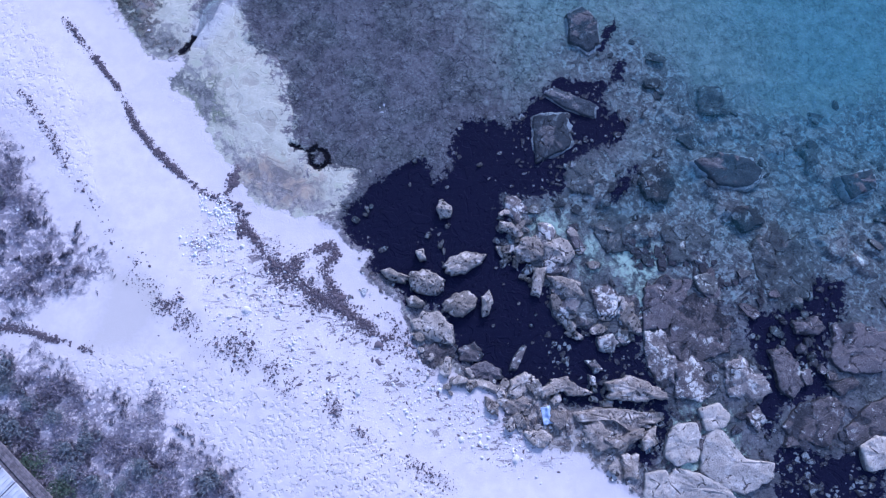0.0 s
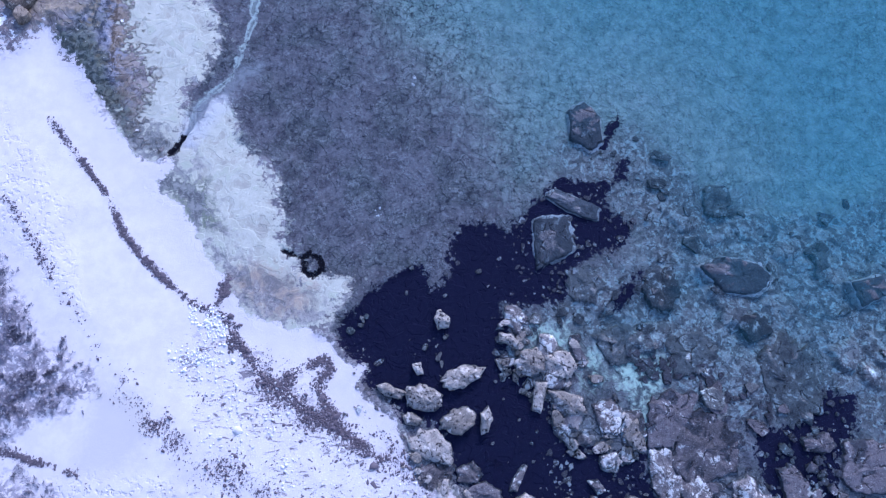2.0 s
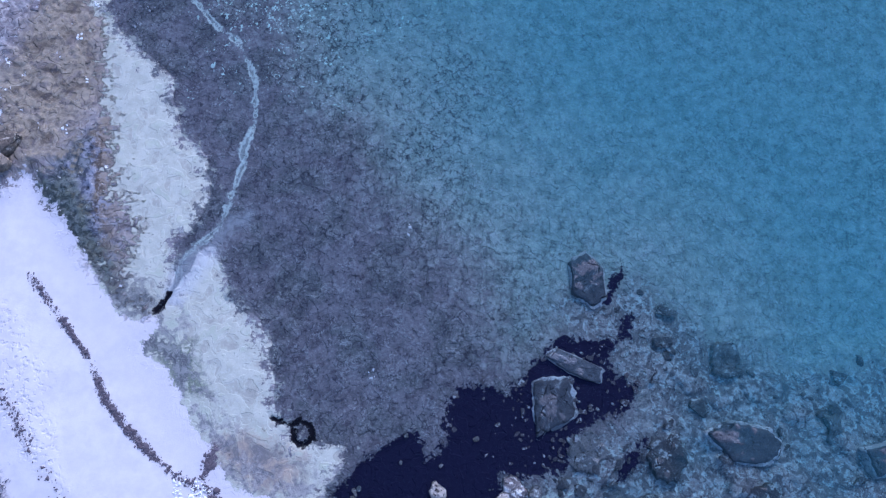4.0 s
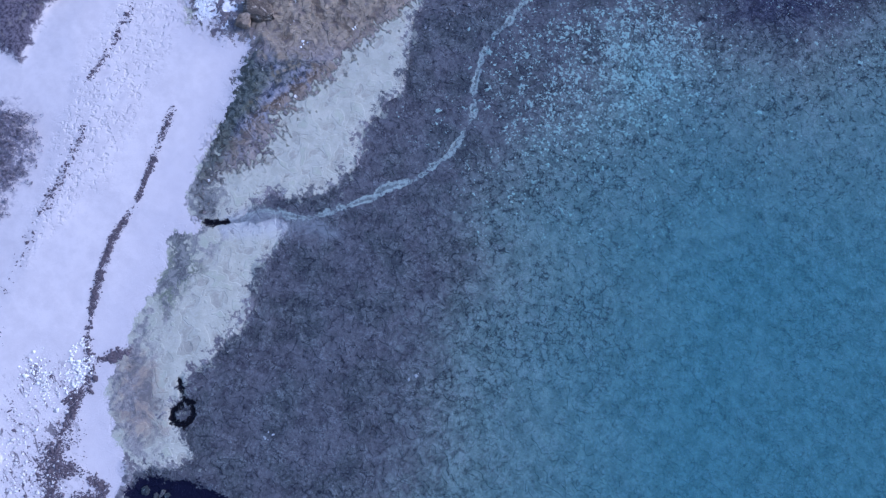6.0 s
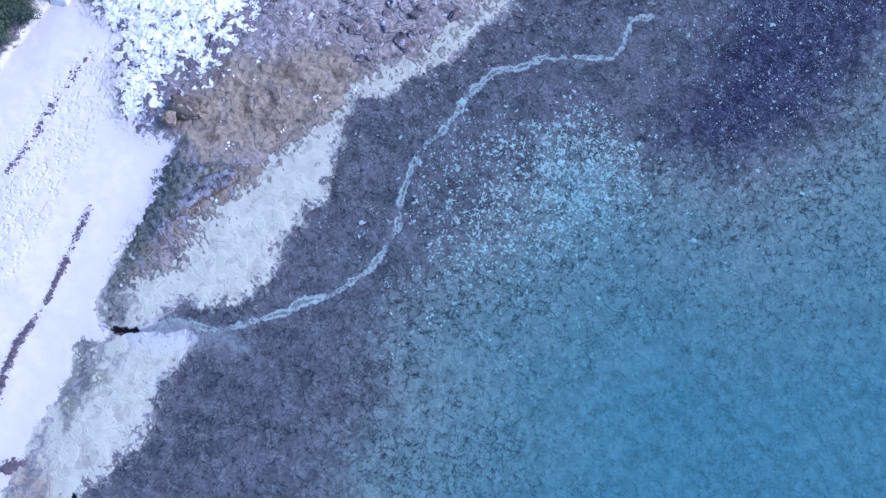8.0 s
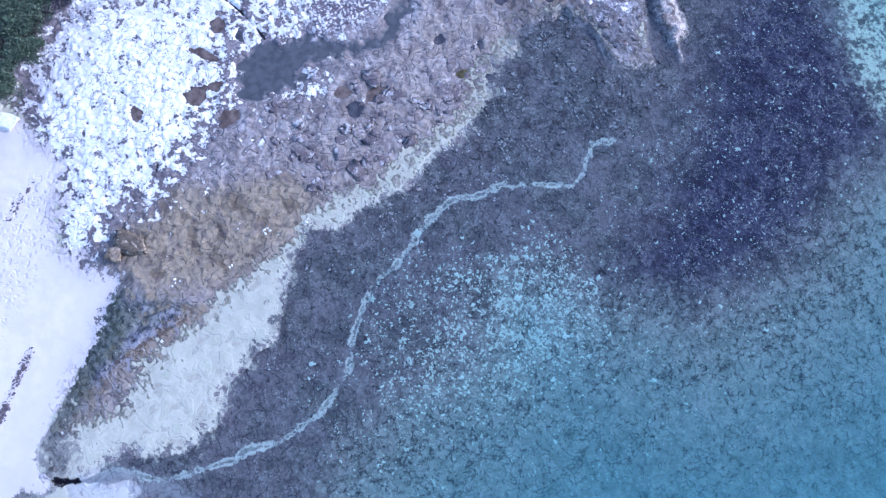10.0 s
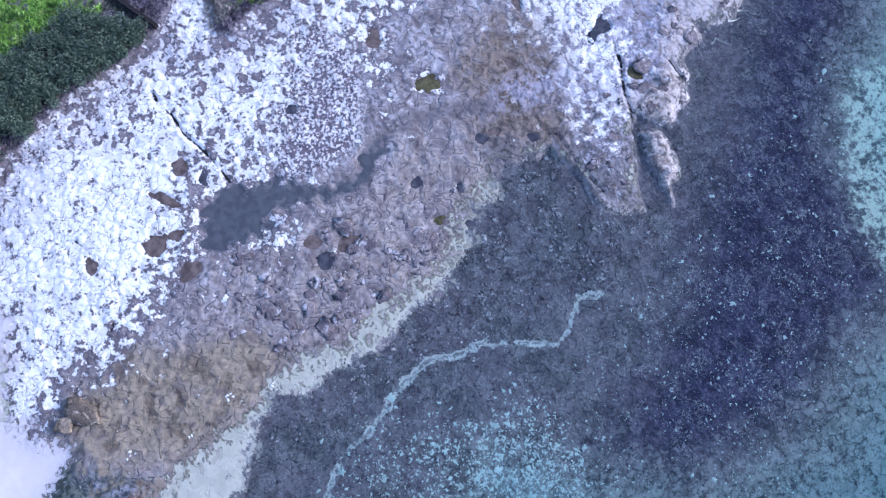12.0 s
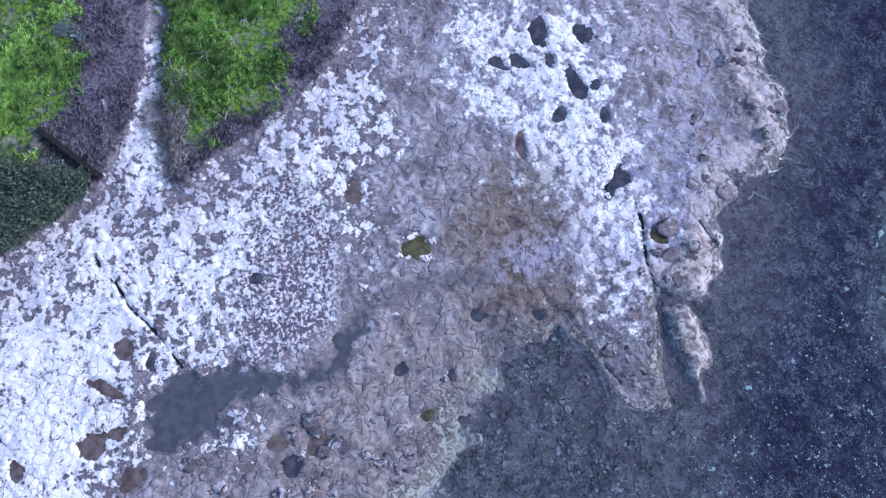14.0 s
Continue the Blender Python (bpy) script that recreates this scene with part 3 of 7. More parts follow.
# ---- materials ----
class Graph:
    """Writes a node material as sums and mixes."""

    def __init__(self, name):
        self.mat = bpy.data.materials.new(name)
        self.mat.use_nodes = True
        self.nt = self.mat.node_tree
        self.bsdf = self.nt.nodes["Principled BSDF"]
        self.out = self.nt.nodes["Material Output"]
        self.place = self.nt.nodes.new("ShaderNodeNewGeometry").outputs["Position"]

    def put(self, socket, value):
        if isinstance(value, bpy.types.NodeSocket):
            self.nt.links.new(value, socket)
        elif isinstance(value, tuple) and len(value) == 3 and socket.type == "RGBA":
            socket.default_value = (*value, 1)
        else:
            socket.default_value = value

    def calc(self, op, a, b=0.0, c=0.0):
        n = self.nt.nodes.new("ShaderNodeMath")
        n.operation = op
        for s, v in zip(n.inputs, (a, b, c)):
            self.put(s, v)
        return n.outputs[0]

    def add(self, a, b):
        return self.calc("ADD", a, b)

    def mul(self, a, b):
        return self.calc("MULTIPLY", a, b)

    def step(self, v, lo, hi):
        n = self.nt.nodes.new("ShaderNodeMapRange")
        n.interpolation_type = "SMOOTHSTEP"
        for s, x in zip(n.inputs, (v, lo, hi, 0.0, 1.0)):
            self.put(s, x)
        return n.outputs[0]

    def mix(self, f, a, b):
        n = self.nt.nodes.new("ShaderNodeMix")
        n.data_type = "RGBA"
        self.put(n.inputs[0], f), self.put(n.inputs[6], a), self.put(n.inputs[7], b)
        return n.outputs[2]

    def noise(self, scale, detail=4.0, rough=0.55, twist=0.0, stretch=None):
        n = self.nt.nodes.new("ShaderNodeTexNoise")
        n.inputs["Scale"].default_value, n.inputs["Detail"].default_value = scale, detail
        n.inputs["Roughness"].default_value, n.inputs["Distortion"].default_value = rough, twist
        self.put(n.inputs["Vector"], self.stretched(stretch) if stretch else self.place)
        return n.outputs["Fac"]

    def stretched(self, stretch):
        m = self.nt.nodes.new("ShaderNodeMapping")
        m.inputs["Rotation"].default_value, m.inputs["Scale"].default_value = (0, 0, radians(stretch[0])), (stretch[1], stretch[2], 1)
        self.put(m.inputs["Vector"], self.place)
        return m.outputs[0]

    def grained(self, scale, way, long, wide, detail=5.0, rough=0.62, twist=0.4):
        """Noise drawn out along a compass direction, in degrees."""
        m = self.nt.nodes.new("ShaderNodeMapping")
        m.vector_type = "TEXTURE"
        m.inputs["Rotation"].default_value, m.inputs["Scale"].default_value = (0, 0, radians(way)), (long, wide, 1)
        self.put(m.inputs["Vector"], self.place)
        n = self.nt.nodes.new("ShaderNodeTexNoise")
        n.inputs["Scale"].default_value, n.inputs["Detail"].default_value = scale, detail
        n.inputs["Roughness"].default_value, n.inputs["Distortion"].default_value = rough, twist
        self.put(n.inputs["Vector"], m.outputs[0])
        return n.outputs["Fac"]

    def voronoi(self, scale, feature="F1", output="Distance", warp=0.0):
        n = self.nt.nodes.new("ShaderNodeTexVoronoi")
        n.feature = feature
        n.inputs["Scale"].default_value = scale
        bend, shift = self.nt.nodes.new("ShaderNodeTexNoise"), self.nt.nodes.new("ShaderNodeVectorMath")
        bend.inputs["Scale"].default_value, bend.inputs["Detail"].default_value = scale * 1.3, 4.0
        shift.operation = "MULTIPLY_ADD"
        self.put(bend.inputs["Vector"], self.place)
        self.put(shift.inputs[0], bend.outputs["Color"]), self.put(shift.inputs[1], (warp, warp, 0.0)), self.put(shift.inputs[2], self.place)
        self.put(n.inputs["Vector"], shift.outputs[0])
        return n.outputs[output]

    def field(self, name):
        n = self.nt.nodes.new("ShaderNodeAttribute")
        n.attribute_name = name
        return n.outputs["Fac"]

    def by_island(self):
        return self.nt.nodes.new("ShaderNodeNewGeometry").outputs["Random Per Island"]

    def by_object(self):
        return self.nt.nodes.new("ShaderNodeObjectInfo").outputs["Random"]

    def finish(self, colour, rough=0.85, relief=None, depth=0.02, gloss=0.35):
        self.put(self.bsdf.inputs["Base Color"], colour)
        self.put(self.bsdf.inputs["Roughness"], rough)
        self.put(self.bsdf.inputs["Specular IOR Level"], gloss)
        if relief is not None:
            b = self.nt.nodes.new("ShaderNodeBump")
            b.inputs["Strength"].default_value, b.inputs["Distance"].default_value = 1.0, depth
            self.put(b.inputs["Height"], relief)
            self.put(self.bsdf.inputs["Normal"], b.outputs[0])
        return self.mat


def shore_material():
    """Sand, rock, weed and seabed, told apart by the fields of zones()."""
    g = Graph("shore")
    n_big, n_mid = g.noise(0.35, 3), g.noise(1.3, 6, 0.62)
    n_small, n_fine = g.noise(5.0, 5, 0.65), g.noise(13.0, 4, 0.6)
    n_clump, n_patch = g.noise(2.4, 6, 0.7, 0.4), g.noise(0.95, 8, 0.66, 0.5)
    flow = g.noise(2.6, 6, 0.72, 0.3, (35, 1.0, 0.7))
    grain = g.noise(3.4, 7, 0.82)
    dot = g.add(g.noise(5.6, 4, 0.66, 0.3), g.mul(g.add(n_mid, -0.5), 0.35))
    plate = g.voronoi(1.15, "DISTANCE_TO_EDGE", warp=1.2)
    streak = g.noise(2.2, 6, 0.75, 0.6, (40, 0.45, 1.3))
    ragged = g.add(g.mul(g.add(n_clump, -0.5), 1.7), g.add(g.mul(g.add(n_small, -0.5), 0.8), g.mul(g.add(n_mid, -0.5), 1.2)))

    comb = g.mul(g.add(g.noise(2.4, 5, 0.7, 0.2, (12, 0.5, 1.7)), -0.5), 1.6)
    fringed = g.add(ragged, g.mul(comb, 0.7))

    def zone(name, wide, lo=-0.06, hi=0.06):
        return g.step(g.add(g.field(name), g.mul(ragged, wide)), lo, hi)

    def blot(f, lo, hi, strength=1.0):
        return g.mul(g.step(f, lo, hi), strength)

    # seabed
    shelf = g.mix(g.step(n_mid, 0.38, 0.62), (0.155, 0.145, 0.154), (0.240, 0.228, 0.230))
    shelf = g.mix(blot(n_big, 0.44, 0.60, 0.75), shelf, g.mix(g.step(n_patch, 0.4, 0.6), (0.105, 0.116, 0.116), (0.215, 0.225, 0.21)))
    shelf = g.mix(blot(grain, 0.54, 0.68, 0.65), shelf, (0.36, 0.34, 0.33))
    shelf = g.mix(blot(grain, 0.44, 0.33, 0.5), shelf, (0.045, 0.040, 0.056))
    shelf = g.mix(blot(dot, 0.44, 0.38, 0.45), shelf, (0.046, 0.041, 0.056))
    shelf = g.mix(blot(dot, 0.56, 0.63, 0.5), shelf, (0.34, 0.33, 0.33))
    shelf = g.mix(blot(n_fine, 0.63, 0.70, 0.6), shelf, (0.50, 0.50, 0.48))
    dark_weed = g.mix(g.step(n_mid, 0.38, 0.62), (0.036, 0.036, 0.078), (0.085, 0.083, 0.140))
    dark_weed = g.mix(blot(grain, 0.47, 0.36, 0.85), dark_weed, (0.022, 0.020, 0.042))
    dark_weed = g.mix(blot(grain, 0.58, 0.68, 0.7), dark_weed, (0.30, 0.29, 0.31))
    dark_weed = g.mix(blot(dot, 0.47, 0.40, 0.75), dark_weed, (0.024, 0.022, 0.045))
    dark_weed = g.mix(blot(dot, 0.57, 0.64, 0.5), dark_weed, (0.26, 0.25, 0.28))
    dark_weed = g.mix(blot(n_fine, 0.62, 0.68, 0.55), dark_weed, (0.55, 0.56, 0.55))
    shelf = g.mix(blot(g.add(g.field("weed"), g.mul(ragged, 2.5)), -3.0, 3.0, 0.95), shelf, dark_weed)
    slope = g.mix(g.step(n_mid, 0.36, 0.64), (0.25, 0.31, 0.27), (0.37, 0.44, 0.385))
    slope = g.mix(blot(n_patch, 0.56, 0.66, 0.45), slope, (0.44, 0.48, 0.43))
    slope = g.mix(blot(grain, 0.56, 0.70, 0.45), slope, (0.60, 0.65, 0.60))
    slope = g.mix(blot(grain, 0.44, 0.32, 0.25), slope, (0.10, 0.12, 0.12))
    slope = g.mix(blot(dot, 0.43, 0.36, 0.25), slope, (0.09, 0.105, 0.11))
    slope = g.mix(blot(dot, 0.56, 0.63, 0.5), slope, (0.52, 0.56, 0.52))
    slope = g.mix(blot(n_clump, 0.42, 0.34, 0.35), slope, (0.12, 0.14, 0.14))
    weedy = g.add(flow, g.mul(g.calc("MINIMUM", g.field("teal"), 9.0), -0.016))
    slope = g.mix(g.mul(g.step(weedy, 0.50, 0.57), 0.5), slope, (0.040, 0.043, 0.055))
    sea = g.mix(g.step(g.add(g.field("teal"), g.mul(ragged, 3.0)), -3.2, 2.4), shelf, slope)
    sharp = g.add(0.55, g.mul(g.mul(g.step(g.field("sandy"), 2.5, -2.5), g.step(g.field("teal"), 12.5, 5.0)), 0.6))
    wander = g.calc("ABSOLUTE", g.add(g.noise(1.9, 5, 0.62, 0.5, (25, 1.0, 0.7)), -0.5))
    # thin dark crack lines, their shade drawn into the seabed colour
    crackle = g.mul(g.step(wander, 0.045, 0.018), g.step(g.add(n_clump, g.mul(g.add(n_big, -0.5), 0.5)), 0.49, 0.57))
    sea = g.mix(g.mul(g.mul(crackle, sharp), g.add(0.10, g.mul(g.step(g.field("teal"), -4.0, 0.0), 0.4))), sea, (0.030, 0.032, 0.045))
    ticks = g.grained(3.2, 146, 1.8, 0.7, 3.0)
    sea = g.mix(g.mul(blot(ticks, 0.35, 0.28, 0.6), sharp), sea, (0.036, 0.036, 0.052))
    sea = g.mix(blot(ticks, 0.66, 0.74, 0.6), sea, (0.42, 0.44, 0.43))
    # fine pale glints, also drawn into the seabed colour
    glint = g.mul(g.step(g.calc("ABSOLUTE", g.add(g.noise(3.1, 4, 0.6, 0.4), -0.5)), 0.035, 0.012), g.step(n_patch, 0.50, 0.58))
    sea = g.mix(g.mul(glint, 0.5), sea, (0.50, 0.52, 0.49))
    # weed grows in rounded cushions; shade in clefts and highlights on crowns are painted
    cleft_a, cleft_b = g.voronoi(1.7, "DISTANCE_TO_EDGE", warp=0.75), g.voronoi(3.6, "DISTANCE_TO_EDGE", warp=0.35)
    cleft_shade = g.mul(g.step(g.add(cleft_a, g.mul(g.add(n_small, -0.5), 0.16)), 0.060, 0.012), g.step(g.add(n_clump, g.mul(g.add(n_big, -0.5), 0.4)), 0.44, 0.56))
    sea = g.mix(g.mul(g.mul(cleft_shade, sharp), 0.62), sea, (0.030, 0.032, 0.046))
    small_cleft_shade = g.mul(g.step(g.add(cleft_b, g.mul(g.add(n_fine, -0.5), 0.10)), 0.045, 0.010), g.step(n_mid, 0.42, 0.58))
    sea = g.mix(g.mul(g.mul(small_cleft_shade, sharp), 0.24), sea, (0.034, 0.036, 0.050))
    cushion_light = g.mul(g.step(cleft_a, 0.10, 0.24), g.step(g.voronoi(1.7, "F1", "Color", warp=0.75), 0.55, 0.75))
    sea = g.mix(g.mul(g.mul(cushion_light, g.step(g.field("teal"), -5.0, -1.0)), g.mul(sharp, 0.34)), sea, (0.42, 0.46, 0.42))
    reef = g.mix(g.step(g.add(g.mul(n_patch, 0.5), g.mul(n_clump, 0.5)), 0.44, 0.54), (0.10, 0.13, 0.13), (0.66, 0.80, 0.63))
    reef = g.mix(blot(n_small, 0.45, 0.36, 0.7), reef, (0.12, 0.16, 0.16))
    edge = g.voronoi(0.9, "DISTANCE_TO_EDGE", warp=1.6)
    broken = g.mix(g.step(n_patch, 0.36, 0.58), (0.115, 0.112, 0.118), (0.265, 0.275, 0.262))
    broken = g.mix(blot(n_clump, 0.53, 0.62, 0.75), broken, (0.43, 0.55, 0.52))
    broken = g.mix(blot(grain, 0.45, 0.36, 0.8), broken, (0.05, 0.055, 0.065))
    broken = g.mix(blot(grain, 0.55, 0.63, 0.8), broken, (0.52, 0.66, 0.61))
    broken = g.mix(blot(dot, 0.44, 0.39, 0.75), broken, (0.030, 0.034, 0.048))
    broken = g.mix(blot(n_fine, 0.60, 0.67, 0.7), broken, (0.60, 0.74, 0.68))
    # crevices between the broken blocks: shade painted along the cell edges
    broken = g.mix(blot(g.add(edge, g.mul(g.add(n_clump, -0.5), 0.9)), 0.10, 0.03, 0.6), broken, g.mix(g.step(n_patch, 0.40, 0.52), broken, (0.026, 0.028, 0.042)))
    lip = g.calc("ABSOLUTE", g.add(g.add(edge, g.mul(g.add(n_clump, -0.5), 0.9)), -0.17))
    broken = g.mix(g.mul(blot(lip, 0.045, 0.015, 0.5), g.step(n_mid, 0.45, 0.55)), broken, (0.52, 0.60, 0.57))
    sea = g.mix(g.mul(zone("rubble", 2.2, -1.2, 1.0), 0.9), sea, broken)
    sea = g.mix(g.mul(zone("reef", 1.6, -0.6, 0.6), 0.9), sea, reef)
    hollow = g.mix(g.step(n_small, 0.5, 0.7), (0.014, 0.0125, 0.038), (0.022, 0.019, 0.052))
    sea = g.mix(zone("black", 1.1, -0.05, 0.07), sea, hollow)
    vein_wide = g.add(g.field("crack"), g.add(g.mul(ragged, 0.34), g.mul(g.add(n_mid, -0.5), 0.85)))
    vein = g.mix(n_small, (0.50, 0.57, 0.49), (0.84, 0.90, 0.79))
    vein = g.mix(blot(n_clump, 0.45, 0.37, 0.6), vein, (0.05, 0.055, 0.07))
    vein = g.mix(blot(g.add(g.field("crack"), g.mul(ragged, 0.3)), 0.080, 0.03, 0.5), vein, (0.06, 0.065, 0.08))
    sea = g.mix(g.mul(g.step(vein_wide, 0.22, 0.10), 0.9), sea, vein)
    # pale shallows
    pale = g.mix(g.step(n_mid, 0.36, 0.62), (0.375, 0.378, 0.31), (0.445, 0.448, 0.37))
    pale = g.mix(blot(n_small, 0.54, 0.68, 0.3), pale, (0.53, 0.535, 0.48))
    pale = g.mix(blot(n_patch, 0.47, 0.37, 0.5), pale, (0.25, 0.235, 0.20))
    pale = g.mix(blot(n_patch, 0.55, 0.63, 0.5), pale, (0.36, 0.40, 0.30))
    pale = g.mix(blot(grain, 0.38, 0.30, 0.45), pale, (0.16, 0.17, 0.18))
    pale = g.mix(g.mul(zone("moss", 1.0, -0.6, 0.4), g.step(n_clump, 0.36, 0.52)), pale, g.mix(n_small, (0.055, 0.085, 0.050), (0.16, 0.19, 0.13)))
    pale = g.mix(g.mul(zone("silt", 1.6, -0.8, 0.6), 0.92), pale, g.mix(g.step(n_patch, 0.4, 0.6), (0.13, 0.122, 0.125), (0.32, 0.26, 0.205)))
    shore_dirt = g.mul(g.step(g.add(g.field("beach"), g.mul(ragged, 2.5)), -2.4, -0.5), g.step(n_mid, 0.46, 0.55))
    pale = g.mix(g.mul(shore_dirt, 0.8), pale, g.mix(g.step(n_small, 0.4, 0.6), (0.11, 0.115, 0.13), (0.28, 0.27, 0.26)))
    film = g.mix(g.step(n_clump, 0.42, 0.58), (0.075, 0.082, 0.088), (0.22, 0.225, 0.215))
    pale = g.mix(g.mul(zone("coastal", 1.8, -0.3, 0.3), 0.9), pale, film)
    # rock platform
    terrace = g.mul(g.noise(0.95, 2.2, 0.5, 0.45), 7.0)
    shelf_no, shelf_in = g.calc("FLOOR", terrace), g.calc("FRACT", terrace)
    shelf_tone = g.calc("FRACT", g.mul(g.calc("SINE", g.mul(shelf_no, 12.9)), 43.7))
    rock = g.mix(g.step(n_patch, 0.38, 0.60), (0.180, 0.158, 0.152), (0.335, 0.303, 0.285))
    rock = g.mix(blot(n_clump, 0.53, 0.62, 0.75), rock, (0.37, 0.355, 0.36))
    scale_tone = g.voronoi(1.35, "F1", "Color", warp=0.9)
    scale_edge = g.voronoi(1.35, "DISTANCE_TO_EDGE", warp=0.9)
    outer = g.calc("MAXIMUM", g.step(g.field("spur"), -0.5, 0.6), g.mul(g.step(g.field("ledge"), 0.0, 1.5), 0.7))
    flaky = g.calc("MAXIMUM", g.step(g.add(n_mid, g.mul(g.add(n_big, -0.5), 0.6)), 0.47, 0.56), outer)
    rock = g.mix(blot(scale_tone, 0.55, 0.75, 0.5), rock, g.mix(n_small, (0.30, 0.285, 0.28), (0.43, 0.42, 0.42)))
    rock = g.mix(blot(scale_tone, 0.42, 0.30, 0.3), rock, (0.15, 0.13, 0.13))
    # shade in the narrow gaps between rock scales, drawn as colour
    scale_line = g.mul(g.step(scale_edge, 0.045, 0.012), g.mul(flaky, g.step(n_clump, 0.40, 0.50)))
    rock = g.mix(g.mul(scale_line, 0.3), rock, (0.055, 0.047, 0.055))
    bedding = g.grained(1.5, 146, 2.2, 0.8)
    bed_line = g.mul(g.step(g.calc("ABSOLUTE", g.add(bedding, -0.5)), 0.042, 0.014), g.step(g.add(n_clump, g.mul(outer, 0.06)), 0.45, 0.54))
    rock = g.mix(blot(bedding, 0.53, 0.62, 0.4), rock, (0.36, 0.34, 0.345))
    rock = g.mix(g.mul(bed_line, 0.1), rock, (0.075, 0.065, 0.075))
    rock = g.mix(blot(n_small, 0.42, 0.32, 0.45), rock, (0.12, 0.105, 0.115))
    rock = g.mix(blot(grain, 0.57, 0.68, 0.55), rock, (0.52, 0.50, 0.50))
    # plate borders darkened in colour, for the shade of crevices
    rock = g.mix(blot(g.add(plate, g.mul(g.add(n_clump, -0.5), 0.5)), 0.07, 0.01, 0.4), rock, (0.065, 0.055, 0.062))
    buffed = g.mul(g.step(g.field("inner"), 7.0, 3.0), g.step(g.add(n_mid, g.mul(g.add(n_big, -0.5), 0.9)), 0.44, 0.58))
    rock = g.mix(g.mul(buffed, 0.5), rock, g.mix(g.step(n_clump, 0.4, 0.6), (0.165, 0.132, 0.105), (0.31, 0.265, 0.215)))
    rock = g.mix(blot(dot, 0.42, 0.35, 0.35), rock, (0.10, 0.085, 0.085))
    weed_rock = g.mix(g.step(n_clump, 0.43, 0.56), (0.046, 0.054, 0.060), (0.175, 0.185, 0.19))
    weed_rock = g.mix(g.mul(g.step(n_mid, 0.49, 0.58), 0.75), weed_rock, (0.21, 0.175, 0.115))
    weed_rock = g.mix(blot(n_patch, 0.46, 0.38, 0.7), weed_rock, (0.034, 0.042, 0.046))
    tan = g.mix(g.step(g.add(g.mul(n_patch, 0.6), g.mul(n_clump, 0.4)), 0.40, 0.60), (0.110, 0.086, 0.058), (0.290, 0.240, 0.165))
    tan = g.mix(g.mul(g.step(shelf_tone, 0.5, 1.0), 0.3), tan, (0.36, 0.315, 0.24))
    tan = g.mix(g.mul(g.step(n_mid, 0.53, 0.62), 0.6), tan, (0.155, 0.130, 0.125))
    tan = g.mix(blot(grain, 0.55, 0.68, 0.55), tan, (0.47, 0.41, 0.34))
    tan = g.mix(blot(n_clump, 0.45, 0.37, 0.7), tan, (0.075, 0.062, 0.060))
    half = g.mul(g.step(g.add(g.field("pallid"), g.mul(ragged, 1.5)), -1.5, 2.0), g.step(g.add(g.mul(n_patch, 0.5), g.mul(n_clump, 0.5)), 0.455, 0.52))
    half = g.mul(half, g.add(1.0, g.mul(g.step(g.field("dotted"), -0.8, 0.8), -0.75)))
    rock = g.mix(g.mul(half, 0.55), rock, g.mix(g.step(n_small, 0.4, 0.6), (0.34, 0.33, 0.37), (0.54, 0.535, 0.57)))
    rock = g.mix(g.mul(shelf_tone, 0.13), rock, (0.40, 0.365, 0.36))
    rock = g.mix(blot(g.add(n_mid, g.mul(g.add(n_big, -0.5), 0.6)), 0.54, 0.38, 0.6), rock, (0.125, 0.110, 0.118))
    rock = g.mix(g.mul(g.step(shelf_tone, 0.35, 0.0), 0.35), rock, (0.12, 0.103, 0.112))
    # soft shadow side of each terrace step, put into the colour
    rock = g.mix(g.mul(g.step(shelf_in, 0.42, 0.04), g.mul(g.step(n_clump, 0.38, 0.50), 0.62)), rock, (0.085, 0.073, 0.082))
    # pale band on the step's other side, painted as if lit
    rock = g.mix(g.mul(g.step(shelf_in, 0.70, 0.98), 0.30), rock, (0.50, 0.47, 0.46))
    rock = g.mix(g.mul(g.step(g.field("dotted"), -0.8, 0.8), 0.85), rock, g.mix(n_small, (0.070, 0.058, 0.078), (0.145, 0.125, 0.15)))
    rock = g.mix(g.mul(zone("spur", 1.2, -0.9, 0.5), 0.82), rock, g.mix(g.step(n_clump, 0.42, 0.58), (0.080, 0.080, 0.092), (0.205, 0.20, 0.21)))
    rock = g.mix(g.mul(zone("rust", 2.2, -1.6, 1.4), 0.85), rock, g.mix(g.step(n_clump, 0.40, 0.60), (0.095, 0.075, 0.062), (0.200, 0.160, 0.128)))
    violet = g.mix(g.step(n_clump, 0.42, 0.58), (0.075, 0.080, 0.105), (0.25, 0.255, 0.30))
    weed_rock = g.mix(g.mul(g.step(g.add(n_patch, g.mul(g.add(n_big, -0.5), 0.8)), 0.47, 0.55), 0.7), weed_rock, violet)
    rusty = g.mix(g.step(n_clump, 0.42, 0.56), (0.080, 0.058, 0.040), (0.235, 0.190, 0.140))
    weed_rock = g.mix(g.mul(g.step(g.add(g.field("inner"), g.mul(ragged, 1.6)), 1.7, 0.7), g.mul(g.step(n_mid, 0.44, 0.52), 0.85)), weed_rock, rusty)
    mossy = g.mix(g.step(n_clump, 0.42, 0.58), (0.030, 0.042, 0.036), (0.115, 0.135, 0.11))
    weed_rock = g.mix(g.mul(g.step(g.add(g.field("beach"), g.mul(ragged, 1.2)), -1.7, -0.7), 0.8), weed_rock, mossy)
    rock = g.mix(zone("algae", 1.6, -0.8, 0.5), rock, weed_rock)
    rock = g.mix(g.mul(zone("ochre", 1.6, -1.0, 1.0), 0.85), rock, tan)
    crust_cover = g.mul(g.step(g.add(g.field("white"), g.mul(g.add(n_big, -0.5), 6.0)), -3.4, 3.4), 0.175)
